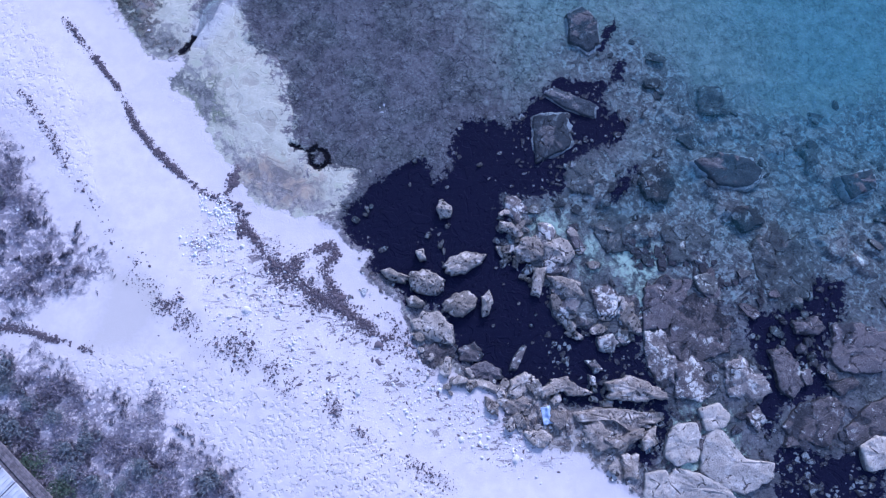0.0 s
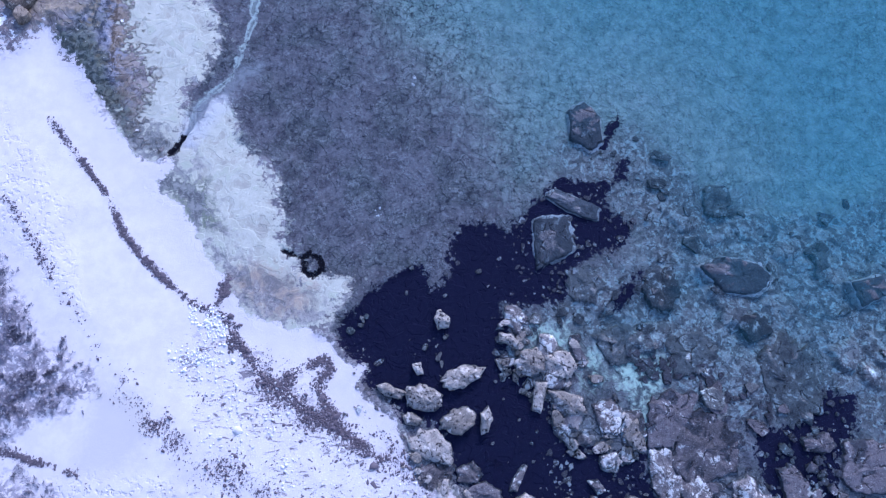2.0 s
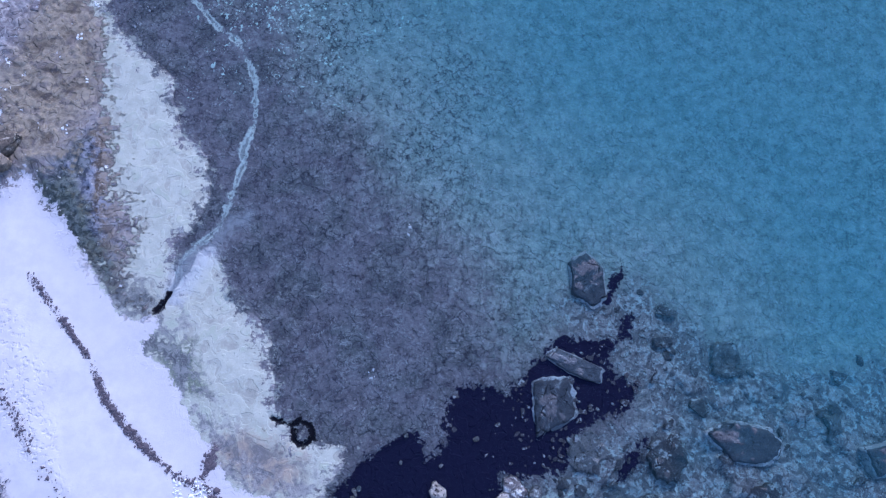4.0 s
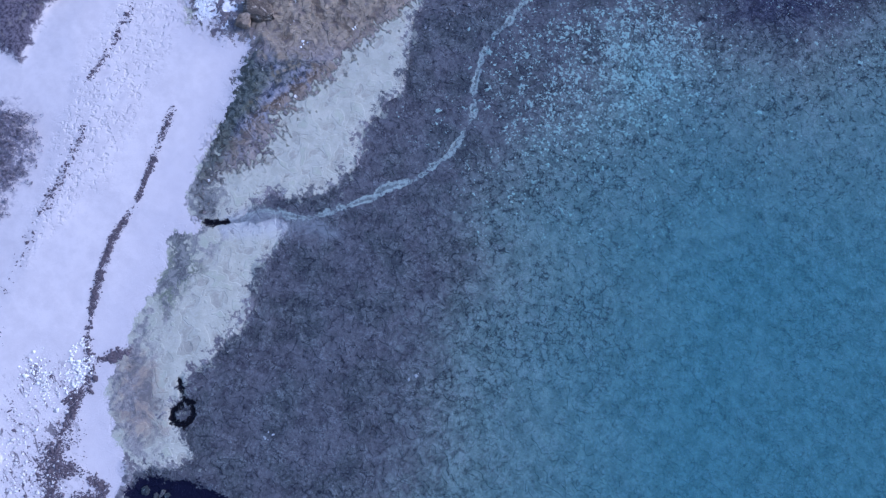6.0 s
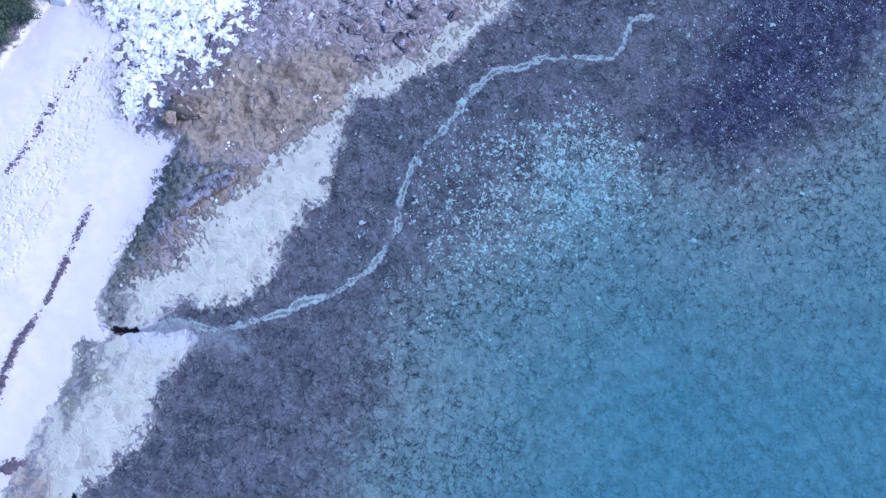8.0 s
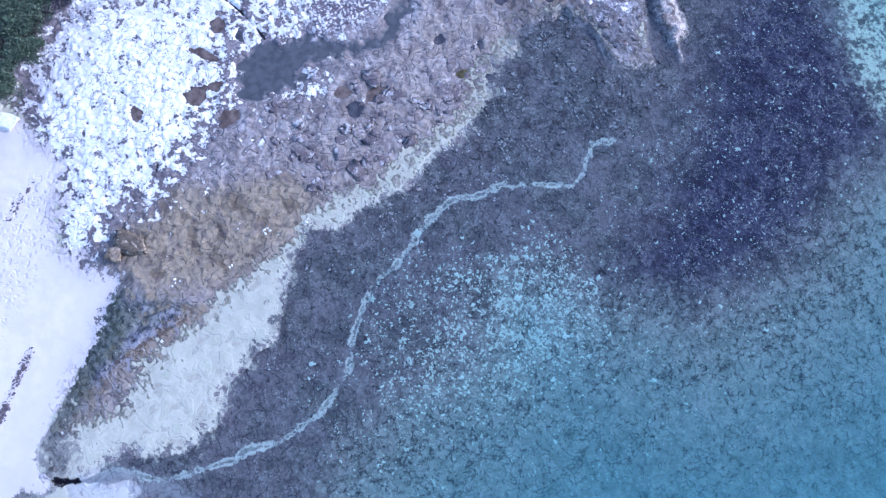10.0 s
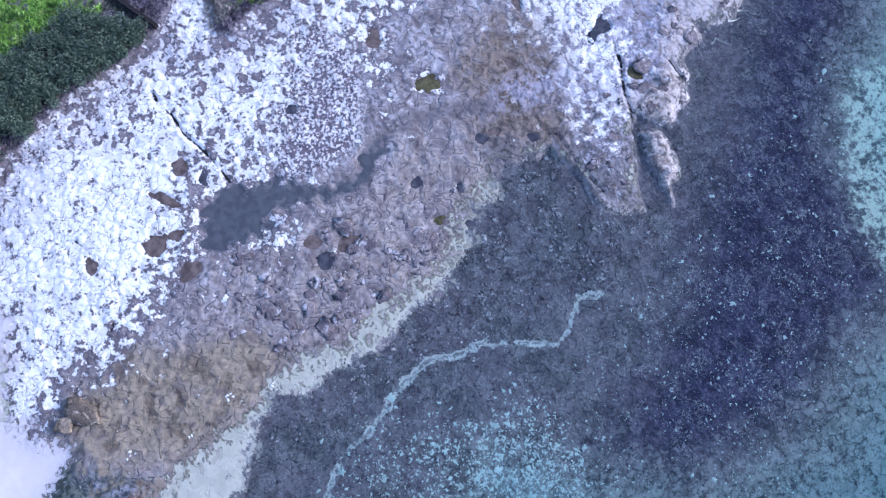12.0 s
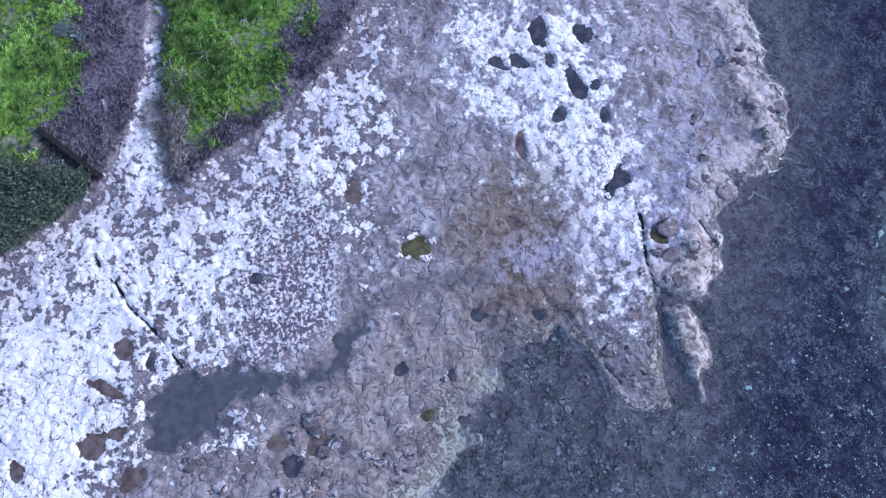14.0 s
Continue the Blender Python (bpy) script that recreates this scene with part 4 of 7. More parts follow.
    crust_cover = g.add(crust_cover, g.mul(g.step(g.field("dotted"), -0.8, 0.8), -0.05))
    crust_cover = g.add(crust_cover, g.mul(g.step(g.add(g.field("core"), g.mul(ragged, 1.5)), -1.0, 1.2), 0.055))
    n_blotch = g.noise(1.5, 5, 0.60, 0.25)
    lump = g.voronoi(1.9, "DISTANCE_TO_EDGE", warp=0.62)
    lump_tone = g.voronoi(1.9, "F1", "Color", warp=0.62)
    east = g.step(g.add(g.field("east"), g.mul(ragged, 1.5)), -4.0, 0.5)
    crust_sum = g.add(g.add(g.mul(n_blotch, 0.66), g.add(g.mul(n_clump, 0.24), g.mul(n_small, 0.22))), crust_cover)
    rock = g.mix(g.mul(g.step(crust_sum, 0.59, 0.66), g.mul(g.step(crust_cover, 0.03, 0.12), g.add(0.9, g.mul(east, -0.4)))), rock, g.mix(n_small, (0.075, 0.060, 0.075), (0.17, 0.145, 0.16)))
    thin = g.mul(g.step(g.add(crust_sum, g.mul(g.add(n_small, -0.5), 0.10)), 0.615, 0.685), g.mul(g.step(crust_cover, 0.005, 0.07), g.add(0.12, g.mul(east, 0.88))))
    rock = g.mix(g.mul(thin, 0.75), rock, g.mix(g.step(n_mid, 0.38, 0.62), (0.33, 0.325, 0.385), (0.50, 0.50, 0.56)))
    crust = g.step(crust_sum, 0.680, 0.710)
    crust_tone = g.mix(g.step(n_mid, 0.35, 0.65), (0.74, 0.735, 0.71), (0.86, 0.855, 0.83))
    crust_tone = g.mix(blot(g.add(n_big, g.mul(g.add(lump_tone, -0.5), 0.25)), 0.46, 0.36, 0.5), crust_tone, (0.52, 0.515, 0.55))
    crust_tone = g.mix(blot(grain, 0.42, 0.32, 0.35), crust_tone, (0.36, 0.35, 0.37))
    # shadow edges between crust lumps are painted as dark lines
    seam_shade = g.mul(g.step(g.add(lump, g.mul(g.add(n_small, -0.5), 0.14)), 0.045, 0.010), g.step(g.add(n_clump, g.mul(g.add(n_big, -0.5), 0.5)), 0.42, 0.54))
    crust_tone = g.mix(g.mul(seam_shade, g.mul(g.step(n_big, 0.42, 0.56), 0.75)), crust_tone, (0.10, 0.085, 0.095))
    dusty = g.mul(g.step(g.field("meadow"), -4.5, -0.8), g.step(n_clump, 0.40, 0.56))
    crust_tone = g.mix(g.mul(dusty, 0.6), crust_tone, (0.40, 0.375, 0.40))
    hole = g.mul(g.step(g.add(g.mul(dot, 0.7), g.mul(n_clump, 0.3)), 0.445, 0.415), g.step(g.add(n_mid, g.mul(g.add(n_big, -0.5), 0.8)), 0.62, 0.46))
    crust_tone = g.mix(g.mul(hole, 0.8), crust_tone, (0.12, 0.10, 0.115))
    rock = g.mix(g.mul(crust, 0.95), rock, crust_tone)
    stain = g.mix(g.step(n_clump, 0.40, 0.60), (0.10, 0.078, 0.062), (0.235, 0.19, 0.155))
    rock = g.mix(g.mul(g.mul(zone("rust", 2.6, -3.0, 1.0), g.step(n_patch, 0.64, 0.50)), 0.8), rock, stain)
    spots = g.mul(g.step(g.field("dotted"), -0.8, 0.8), g.step(g.add(g.mul(dot, 0.6), g.mul(n_clump, 0.4)), 0.505, 0.525))
    rock = g.mix(g.mul(spots, 0.9), rock, g.mix(n_mid, (0.58, 0.57, 0.57), (0.80, 0.79, 0.77)))
    lilac = g.mul(g.step(g.field("east"), -6.0, -2.0), g.mul(g.step(g.field("ledge"), -3.0, -0.5), g.step(g.field("spur"), 0.5, -1.0)))
    rock = g.mix(g.mul(g.mul(lilac, g.step(g.add(n_clump, g.mul(g.add(scale_tone, -0.5), 0.2)), 0.42, 0.60)), 0.6), rock, (0.37, 0.37, 0.46))
    edge_rock = g.mix(g.step(n_clump, 0.40, 0.60), (0.33, 0.29, 0.275), (0.55, 0.505, 0.48))
    rock = g.mix(g.mul(g.step(g.add(g.field("ledge"), g.mul(ragged, 1.1)), 1.2, 2.2), g.mul(g.step(g.field("spur"), 0.6, -0.6), 0.85)), rock, edge_rock)
    rock = g.mix(g.mul(bed_line, 0.06), rock, (0.085, 0.075, 0.088))
    rock = g.mix(g.mul(g.mul(scale_line, g.step(n_big, 0.45, 0.55)), 0.15), rock, (0.085, 0.075, 0.088))
    lobe_tone = g.mix(g.step(n_clump, 0.42, 0.58), (0.22, 0.185, 0.17), (0.50, 0.45, 0.41))
    rock = g.mix(g.mul(zone("lobe", 0.3, -0.15, 0.15), 0.9), rock, g.mix(blot(n_small, 0.43, 0.36, 0.8), lobe_tone, (0.11, 0.09, 0.10)))
    # fissures: their shade is put into the colour, over the real dent
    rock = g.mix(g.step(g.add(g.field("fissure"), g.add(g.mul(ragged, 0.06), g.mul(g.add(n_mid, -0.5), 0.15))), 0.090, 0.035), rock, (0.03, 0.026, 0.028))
    rock = g.mix(g.mul(zone("damp", 0.5, -0.15, 0.2), 0.75), rock, g.mix(n_small, (0.085, 0.080, 0.088), (0.16, 0.15, 0.155)))
    rock = g.mix(zone("pool", 0.55), rock, g.mix(n_mid, (0.085, 0.090, 0.105), (0.125, 0.130, 0.145)))
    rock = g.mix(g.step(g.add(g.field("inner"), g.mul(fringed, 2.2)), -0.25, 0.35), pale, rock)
    # sand
    sand = g.mix(g.step(n_mid, 0.3, 0.7), (0.53, 0.49, 0.48), (0.60, 0.557, 0.54))
    sand = g.mix(blot(n_fine, 0.60, 0.74, 0.3), sand, (0.40, 0.38, 0.37))
    damp = g.step(g.add(g.field("beach"), g.mul(g.add(n_big, -0.5), 2.0)), 2.8, 1.0)
    sand = g.mix(g.mul(damp, 0.5), sand, (0.50, 0.47, 0.48))
    sand = g.mix(g.mul(zone("smooth", 1.0, -0.6, 0.6), 0.8), sand, (0.47, 0.44, 0.40))
    litter = g.mul(g.step(g.add(g.field("heath"), g.mul(ragged, 2.2)), -0.5, 0.7), g.step(g.add(g.mul(n_clump, 0.5), g.mul(n_small, 0.5)), 0.44, 0.50))
    sand = g.mix(g.mul(litter, 0.8), sand, g.mix(g.step(n_small, 0.4, 0.6), (0.058, 0.054, 0.075), (0.21, 0.20, 0.24)))
    wisps = g.mul(g.step(g.add(g.field("shingle"), g.mul(ragged, 1.5)), -0.8, 0.8), g.step(g.add(streak, g.mul(n_big, 0.12)), 0.615, 0.655))
    sand = g.mix(g.mul(wisps, 0.9), sand, g.mix(n_small, (0.085, 0.07, 0.085), (0.22, 0.20, 0.21)))
    chips = g.mul(g.step(g.add(g.field("shingle"), g.mul(ragged, 1.5)), -1.2, 0.8), g.step(n_fine, 0.57, 0.66))
    sand = g.mix(g.mul(chips, 0.7), sand, (0.78, 0.77, 0.75))
    # turf
    turf = g.mix(g.step(n_small, 0.38, 0.62), (0.052, 0.045, 0.060), (0.155, 0.137, 0.160))
    turf = g.mix(g.mul(zone("green", 1.8, -0.5, 0.5), g.step(n_clump, 0.34, 0.5)), turf, g.mix(g.step(n_small, 0.4, 0.6), (0.045, 0.085, 0.016), (0.13, 0.25, 0.03)))
    turf = g.mix(zone("hedge", 0.5, -0.3, 0.3), turf, g.mix(g.step(n_small, 0.4, 0.6), (0.016, 0.020, 0.018), (0.060, 0.066, 0.050)))
    dry = g.mul(zone("dry", 1.0, -0.5, 0.5), g.step(n_clump, 0.42, 0.52))
    turf = g.mix(g.mul(dry, 0.6), turf, g.mix(n_small, (0.16, 0.135, 0.125), (0.36, 0.32, 0.29)))

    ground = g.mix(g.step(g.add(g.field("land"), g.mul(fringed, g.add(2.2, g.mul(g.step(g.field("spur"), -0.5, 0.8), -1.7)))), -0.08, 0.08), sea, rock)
    ground = g.mix(g.mul(g.step(g.add(g.field("fan"), g.mul(ragged, 0.8)), -0.5, 0.5), 0.8), ground, g.mix(n_mid, (0.36, 0.37, 0.365), (0.50, 0.51, 0.50)))
    buff = g.mix(g.step(n_clump, 0.42, 0.58), (0.15, 0.132, 0.12), (0.43, 0.395, 0.355))
    buff = g.mix(blot(n_small, 0.44, 0.34, 0.8), buff, (0.045, 0.038, 0.042))
    ground = g.mix(g.mul(g.mul(zone("heap", 0.9, -0.3, 0.3), g.step(g.field("black"), 0.1, -0.25)), 0.9), ground, buff)
    ground = g.mix(zone("beach", g.add(0.7, g.mul(g.step(g.field("core"), -6.0, -2.0), 1.6))), ground, sand)
    turf = g.mix(blot(n_patch, 0.56, 0.64, 0.6), turf, (0.26, 0.23, 0.20))
    ground = g.mix(zone("meadow", 1.0, -0.2, 0.2), ground, turf)
    # the hole is only a shallow dent; its dark inside is painted
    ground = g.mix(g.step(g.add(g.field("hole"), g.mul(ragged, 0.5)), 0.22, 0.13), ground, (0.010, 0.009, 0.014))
    rock_part = g.step(g.field("beach"), 1.2, -1.2)
    trod = g.mul(g.step(g.field("trodden"), -0.8, 0.6), g.step(g.voronoi(3.4, "F1", warp=0.5), 0.10, 0.55))
    smooth_part = g.mul(g.step(g.field("land"), -0.4, 0.2), g.step(g.add(g.field("inner"), g.mul(fringed, 3.0)), 0.3, -0.3))
    rock_part = g.mul(rock_part, g.add(1.0, g.mul(smooth_part, -0.7)))
    hummock = g.add(g.mul(n_clump, 0.9), g.mul(n_small, 0.25))
    relief = g.add(g.mul(n_fine, 0.08), g.mul(hummock, g.add(0.12, g.mul(rock_part, g.add(0.75, g.mul(crust, -0.35))))))
    relief = g.add(relief, g.mul(g.mul(rock_part, g.add(shelf_no, g.step(shelf_in, 0.0, 0.14))), g.mul(g.step(crust, 0.9, 0.1), 0.65)))
    relief = g.add(relief, g.mul(g.mul(g.step(lump, 0.0, 0.10), g.mul(crust, rock_part)), g.mul(g.step(n_big, 0.40, 0.55), 0.28)))
    relief = g.add(relief, g.add(g.mul(trod, 0.5), g.mul(g.mul(crust, rock_part), 0.25)))
    return g.finish(ground, 0.88, relief, 0.075, 0.15)


def water_material():
    g = Graph("sea_water")
    deep = g.field("depth")
    tint = g.nt.nodes.new("ShaderNodeCombineColor")
    for s, k in zip(tint.inputs, (-0.33, -0.07, -0.025)):
        g.put(s, g.calc("EXPONENT", g.mul(deep, k)))
    clear = g.nt.nodes.new("ShaderNodeBsdfTransparent")
    g.put(clear.inputs[0], tint.outputs[0])
    murk = g.nt.nodes.new("ShaderNodeBsdfDiffuse")
    murk.inputs[0].default_value = (0.066, 0.250, 0.314, 1)
    body = g.nt.nodes.new("ShaderNodeMixShader")
    g.put(body.inputs[0], g.calc("SUBTRACT", 1.0, g.calc("EXPONENT", g.mul(g.calc("MAXIMUM", g.add(deep, -0.30), 0.0), -0.22))))
    g.put(body.inputs[1], clear.outputs[0]), g.put(body.inputs[2], murk.outputs[0])
    shine = g.nt.nodes.new("ShaderNodeBsdfGlossy")
    shine.inputs["Roughness"].default_value = 0.12
    waves = g.nt.nodes.new("ShaderNodeBump")
    waves.inputs["Strength"].default_value, waves.inputs["Distance"].default_value = 0.5, 0.05
    g.put(waves.inputs["Height"], g.noise(2.6, 3, 0.5, 0.5, (-20, 1, 0.35)))
    g.put(shine.inputs["Normal"], waves.outputs[0])
    fresnel = g.nt.nodes.new("ShaderNodeFresnel")
    fresnel.inputs[0].default_value = 1.16
    top = g.nt.nodes.new("ShaderNodeMixShader")
    g.put(top.inputs[0], fresnel.outputs[0])
    g.put(top.inputs[1], body.outputs[0]), g.put(top.inputs[2], shine.outputs[0])
    g.nt.links.new(top.outputs[0], g.out.inputs[0])
    return g.mat


def boulder_material(name, dark, light, crust, cover, pits=0.0):
    g = Graph(name)
    n, m, f = g.noise(1.3, 6, 0.68, 0.4), g.noise(4.5, 6, 0.72, 0.4), g.noise(16, 4, 0.65)
    tone = g.mix(g.step(g.add(n, g.mul(g.add(g.by_object(), -0.5), 0.25)), 0.36, 0.62), dark, light)
    tone = g.mix(g.step(g.add(n, g.mul(g.add(m, -0.5), 0.7)), cover, cover + 0.06), tone, crust)
    tone = g.mix(g.mul(g.step(f, 0.55, 0.68), 0.5), tone, crust)
    # low spots of the relief are darkened in colour, as shaded hollows
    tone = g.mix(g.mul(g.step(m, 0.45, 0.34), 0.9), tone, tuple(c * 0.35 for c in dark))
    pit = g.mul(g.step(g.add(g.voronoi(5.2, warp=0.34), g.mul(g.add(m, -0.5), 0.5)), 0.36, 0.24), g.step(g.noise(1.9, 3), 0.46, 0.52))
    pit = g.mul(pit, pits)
    # pits get their inner shade as near-black colour
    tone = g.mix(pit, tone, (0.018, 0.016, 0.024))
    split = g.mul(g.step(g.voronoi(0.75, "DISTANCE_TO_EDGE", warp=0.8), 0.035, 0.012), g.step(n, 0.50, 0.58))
    # likewise the shade inside splits is painted
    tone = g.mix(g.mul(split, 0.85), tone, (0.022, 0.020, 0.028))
    worn = g.add(g.add(m, g.mul(f, 0.4)), g.add(g.mul(pit, -0.6), g.mul(split, -0.6)))
    return g.finish(tone, 0.85, worn, 0.10, 0.2)


def plain_material(name, low, high, rough=0.8, scale=6.0, depth=0.01, island=False):
    g = Graph(name)
    n = g.noise(scale, 4)
    f = g.add(g.mul(n, 0.5), g.mul(g.by_island(), 0.6)) if island else g.step(n, 0.3, 0.7)
    return g.finish(g.mix(f, low, high), rough, n, depth, 0.25)


def grass_material():
    """Blades from dark to yellow green, in drifts."""
    g = Graph("grass")
    drift, clump = g.noise(0.55, 4, 0.6), g.noise(2.0, 4, 0.65)
    tone = g.mix(g.step(drift, 0.40, 0.60), (0.15, 0.30, 0.075), (0.38, 0.66, 0.14))
    tone = g.mix(g.mul(g.step(clump, 0.50, 0.62), 0.6), tone, (0.40, 0.52, 0.19))
    tone = g.mix(g.mul(g.step(clump, 0.47, 0.37), 0.8), tone, (0.050, 0.105, 0.035))
    tone = g.mix(g.mul(g.by_island(), 0.35), tone, (0.045, 0.10, 0.018))
    return g.finish(tone, 0.6)


SHORE = shore_material()
WATER = water_material()
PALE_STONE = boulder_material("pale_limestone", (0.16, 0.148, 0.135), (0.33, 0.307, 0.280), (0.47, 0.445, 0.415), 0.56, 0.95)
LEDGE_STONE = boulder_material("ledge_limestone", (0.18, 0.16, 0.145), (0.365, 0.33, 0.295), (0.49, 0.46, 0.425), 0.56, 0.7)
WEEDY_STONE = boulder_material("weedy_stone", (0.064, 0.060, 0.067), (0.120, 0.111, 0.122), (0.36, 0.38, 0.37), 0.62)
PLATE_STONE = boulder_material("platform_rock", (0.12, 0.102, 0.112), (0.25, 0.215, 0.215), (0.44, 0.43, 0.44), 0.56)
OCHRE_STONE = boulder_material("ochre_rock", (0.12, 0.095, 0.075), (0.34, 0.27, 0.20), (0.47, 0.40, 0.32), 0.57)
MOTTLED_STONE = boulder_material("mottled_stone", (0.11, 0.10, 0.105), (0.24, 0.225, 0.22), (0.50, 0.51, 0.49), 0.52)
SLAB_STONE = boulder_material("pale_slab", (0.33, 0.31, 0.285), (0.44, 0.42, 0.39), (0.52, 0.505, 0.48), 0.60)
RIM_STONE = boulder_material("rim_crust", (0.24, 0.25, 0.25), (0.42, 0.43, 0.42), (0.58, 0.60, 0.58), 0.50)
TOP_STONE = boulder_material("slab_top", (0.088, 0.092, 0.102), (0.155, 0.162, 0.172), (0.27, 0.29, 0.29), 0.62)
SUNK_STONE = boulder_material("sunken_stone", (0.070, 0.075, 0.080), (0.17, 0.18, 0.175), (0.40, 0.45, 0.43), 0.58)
WRACK = plain_material("dry_seaweed", (0.064, 0.052, 0.062), (0.150, 0.125, 0.142), 0.7, 9.0, 0.01, True)
PEBBLE = plain_material("pale_pebbles", (0.40, 0.39, 0.38), (0.70, 0.69, 0.67), 0.8, 9.0, 0.01, True)
TUFT = plain_material("pale_sea_tufts", (0.40, 0.53, 0.46), (0.72, 0.88, 0.77), 0.8, 9.0, 0.01, True)
GRASS = grass_material()
DRY_GRASS = plain_material("dry_heath", (0.068, 0.058, 0.078), (0.225, 0.195, 0.225), 0.8, 1.5, 0.01, True)
DUNE_HEATH = plain_material("dune_heath", (0.06, 0.058, 0.080), (0.25, 0.23, 0.27), 0.8, 1.2, 0.01, True)
LEAF = plain_material("dark_leaves", (0.016, 0.028, 0.019), (0.110, 0.160, 0.110), 0.6, 2.0, 0.01, True)
GREY_LEAF = plain_material("grey_shrub_leaves", (0.055, 0.075, 0.085), (0.20, 0.23, 0.25), 0.7, 2.0, 0.01, True)
HEATH_LEAF = plain_material("heath_twigs", (0.11, 0.10, 0.125), (0.31, 0.29, 0.34), 0.8, 2.0, 0.01, True)
TWIG = plain_material("bleached_twigs", (0.20, 0.19, 0.19), (0.42, 0.41, 0.41), 0.8)


def pool_material(name, low, high):
    g = Graph(name)
    n = g.noise(2.2, 4)
    return g.finish(g.mix(g.step(n, 0.35, 0.65), low, high), 0.12, g.noise(5, 2), 0.004, 0.3)


POOL_DARK = pool_material("dark_pool", (0.034, 0.035, 0.046), (0.075, 0.075, 0.088))
POOL_OLIVE = pool_material("olive_pool", (0.05, 0.045, 0.02), (0.12, 0.105, 0.05))
POOL_BROWN = pool_material("brown_pool", (0.075, 0.055, 0.05), (0.16, 0.125, 0.11))
POOL_GREY = pool_material("grey_pool", (0.060, 0.064, 0.074), (0.088, 0.093, 0.103))


# ---- the ground, one sheet to the horizon ----
def axis(lo, hi, stepping):
    fine = np.arange(lo, hi + 1e-6, stepping)
    grow = np.array([1.0, 3, 8, 20, 50, 130, 320, 800, 2000])
    return np.concatenate([lo - grow[::-1], fine, hi + grow])


def sheet(name, xs, ys, heights, keep, fields, material, normals=None):
    """A mesh over part of a grid: the cells that keep marks."""
    rows, cols = len(ys), len(xs)
    j, i = np.nonzero(keep)
    quads = np.stack([j * cols + i, j * cols + i + 1, (j + 1) * cols + i + 1, (j + 1) * cols + i], 1)
    used, quads = np.unique(quads, return_inverse=True)
    quads = quads.reshape(-1, 4)
    gx, gy = np.meshgrid(xs, ys)
    verts = np.stack([gx.ravel()[used], gy.ravel()[used], heights.ravel()[used]], 1)
    me = bpy.data.meshes.new(name)
    me.vertices.add(len(verts)), me.loops.add(quads.size), me.polygons.add(len(quads))
    me.vertices.foreach_set("co", verts.ravel())
    me.loops.foreach_set("vertex_index", quads.ravel())
    me.polygons.foreach_set("loop_start", np.arange(len(quads)) * 4)
    me.update(calc_edges=True)
    me.polygons.foreach_set("use_smooth", np.ones(len(quads), bool))
    for key, value in fields.items():
        me.attributes.new(key, "FLOAT", "POINT").data.foreach_set("value", value.ravel()[used].astype(np.float32))
    if normals is not None:
        me.normals_split_custom_set_from_vertices(normals.reshape(-1, 3)[used])
    me.materials.append(material)
    return new(name, me)


XS, YS = axis(-57, 33, 0.125), axis(-15, 91, 0.125)
GX, GY = np.meshgrid(XS, YS)
FIELD = zones(GX, GY)
HIGH = height(GX, GY, FIELD)
DARK_POOLS = [(-36.2, 66.5, 2.1, 1.2, 164), (-34.7, 68.5, 1.5, 1.3, 173), (-35.2, 64.6, 1.3, 0.8, 25), (-34.4, 66.0, 0.9, 0.6, 154), (-32.4, 66.4,
    2.6, 1.1, 178), (-31.8, 67.3, 0.9, 0.7, 117), (-31.4, 64.6, 1.1, 0.8, 117), (-30.1, 66.7, 1.1, 0.7, 144), (-35.9, 63.4, 1.6, 0.7, 25), (-31.8,
    39.6, 1.2, 0.6, 142), (-29.9, 38.7, 1.0, 0.7, 77), (-23.6, 43.0, 1.3, 1.1, 76), (-24.6, 50.0, 1.0, 0.8, 117), (-24.8, 54.8, 0.8, 0.7, 57), (-23.1,
    57.4, 0.8, 0.6, 57), (-22.9, 52.0, 0.8, 0.4, 167), (-20.8, 51.3, 0.7, 0.5, 57), (-27.7, 48.1, 0.6, 0.6, 149), (-32.6, 46.2, 0.9, 0.7, 88)]
BROWN_POOLS = [(-33.1, 38.8, 1.3, 0.9, 121), (-29.7, 35.3, 1.9, 1.6, 98), (-29.6, 36.7, 1.3, 0.8, 77), (-31.8, 37.1, 2.1, 0.7, 29), (-33.7, 52.8, 1.6,
    1.1, 139), (-27.2, 36.3, 1.6, 1.1, 77), (-30.7, 31.7, 1.2, 0.8, 165), (-31.2, 61.9, 1.6, 0.6, 150), (-24.7, 55.6, 0.8, 0.5, 57), (-23.7, 44.5,
    1.9, 1.0, 97), (-24.9, 43.0, 1.4, 0.8, 57), (-27.8, 59.0, 1.2, 0.6, 16)]
OLIVE_POOLS = [(-29.5, 54.0, 1.6, 1.2, 77), (-21.9, 50.0, 1.1, 0.8, 67), (-22.9, 65.2, 1.3, 0.8, 26)]
STAR = [(-26.7, 65.0, 2.0, 0.7, 130), (-26.6, 64.9, 1.9, 0.8, 77), (-26.6, 65.6, 1.2, 0.7, 57)]
POOL_LEVELS = []
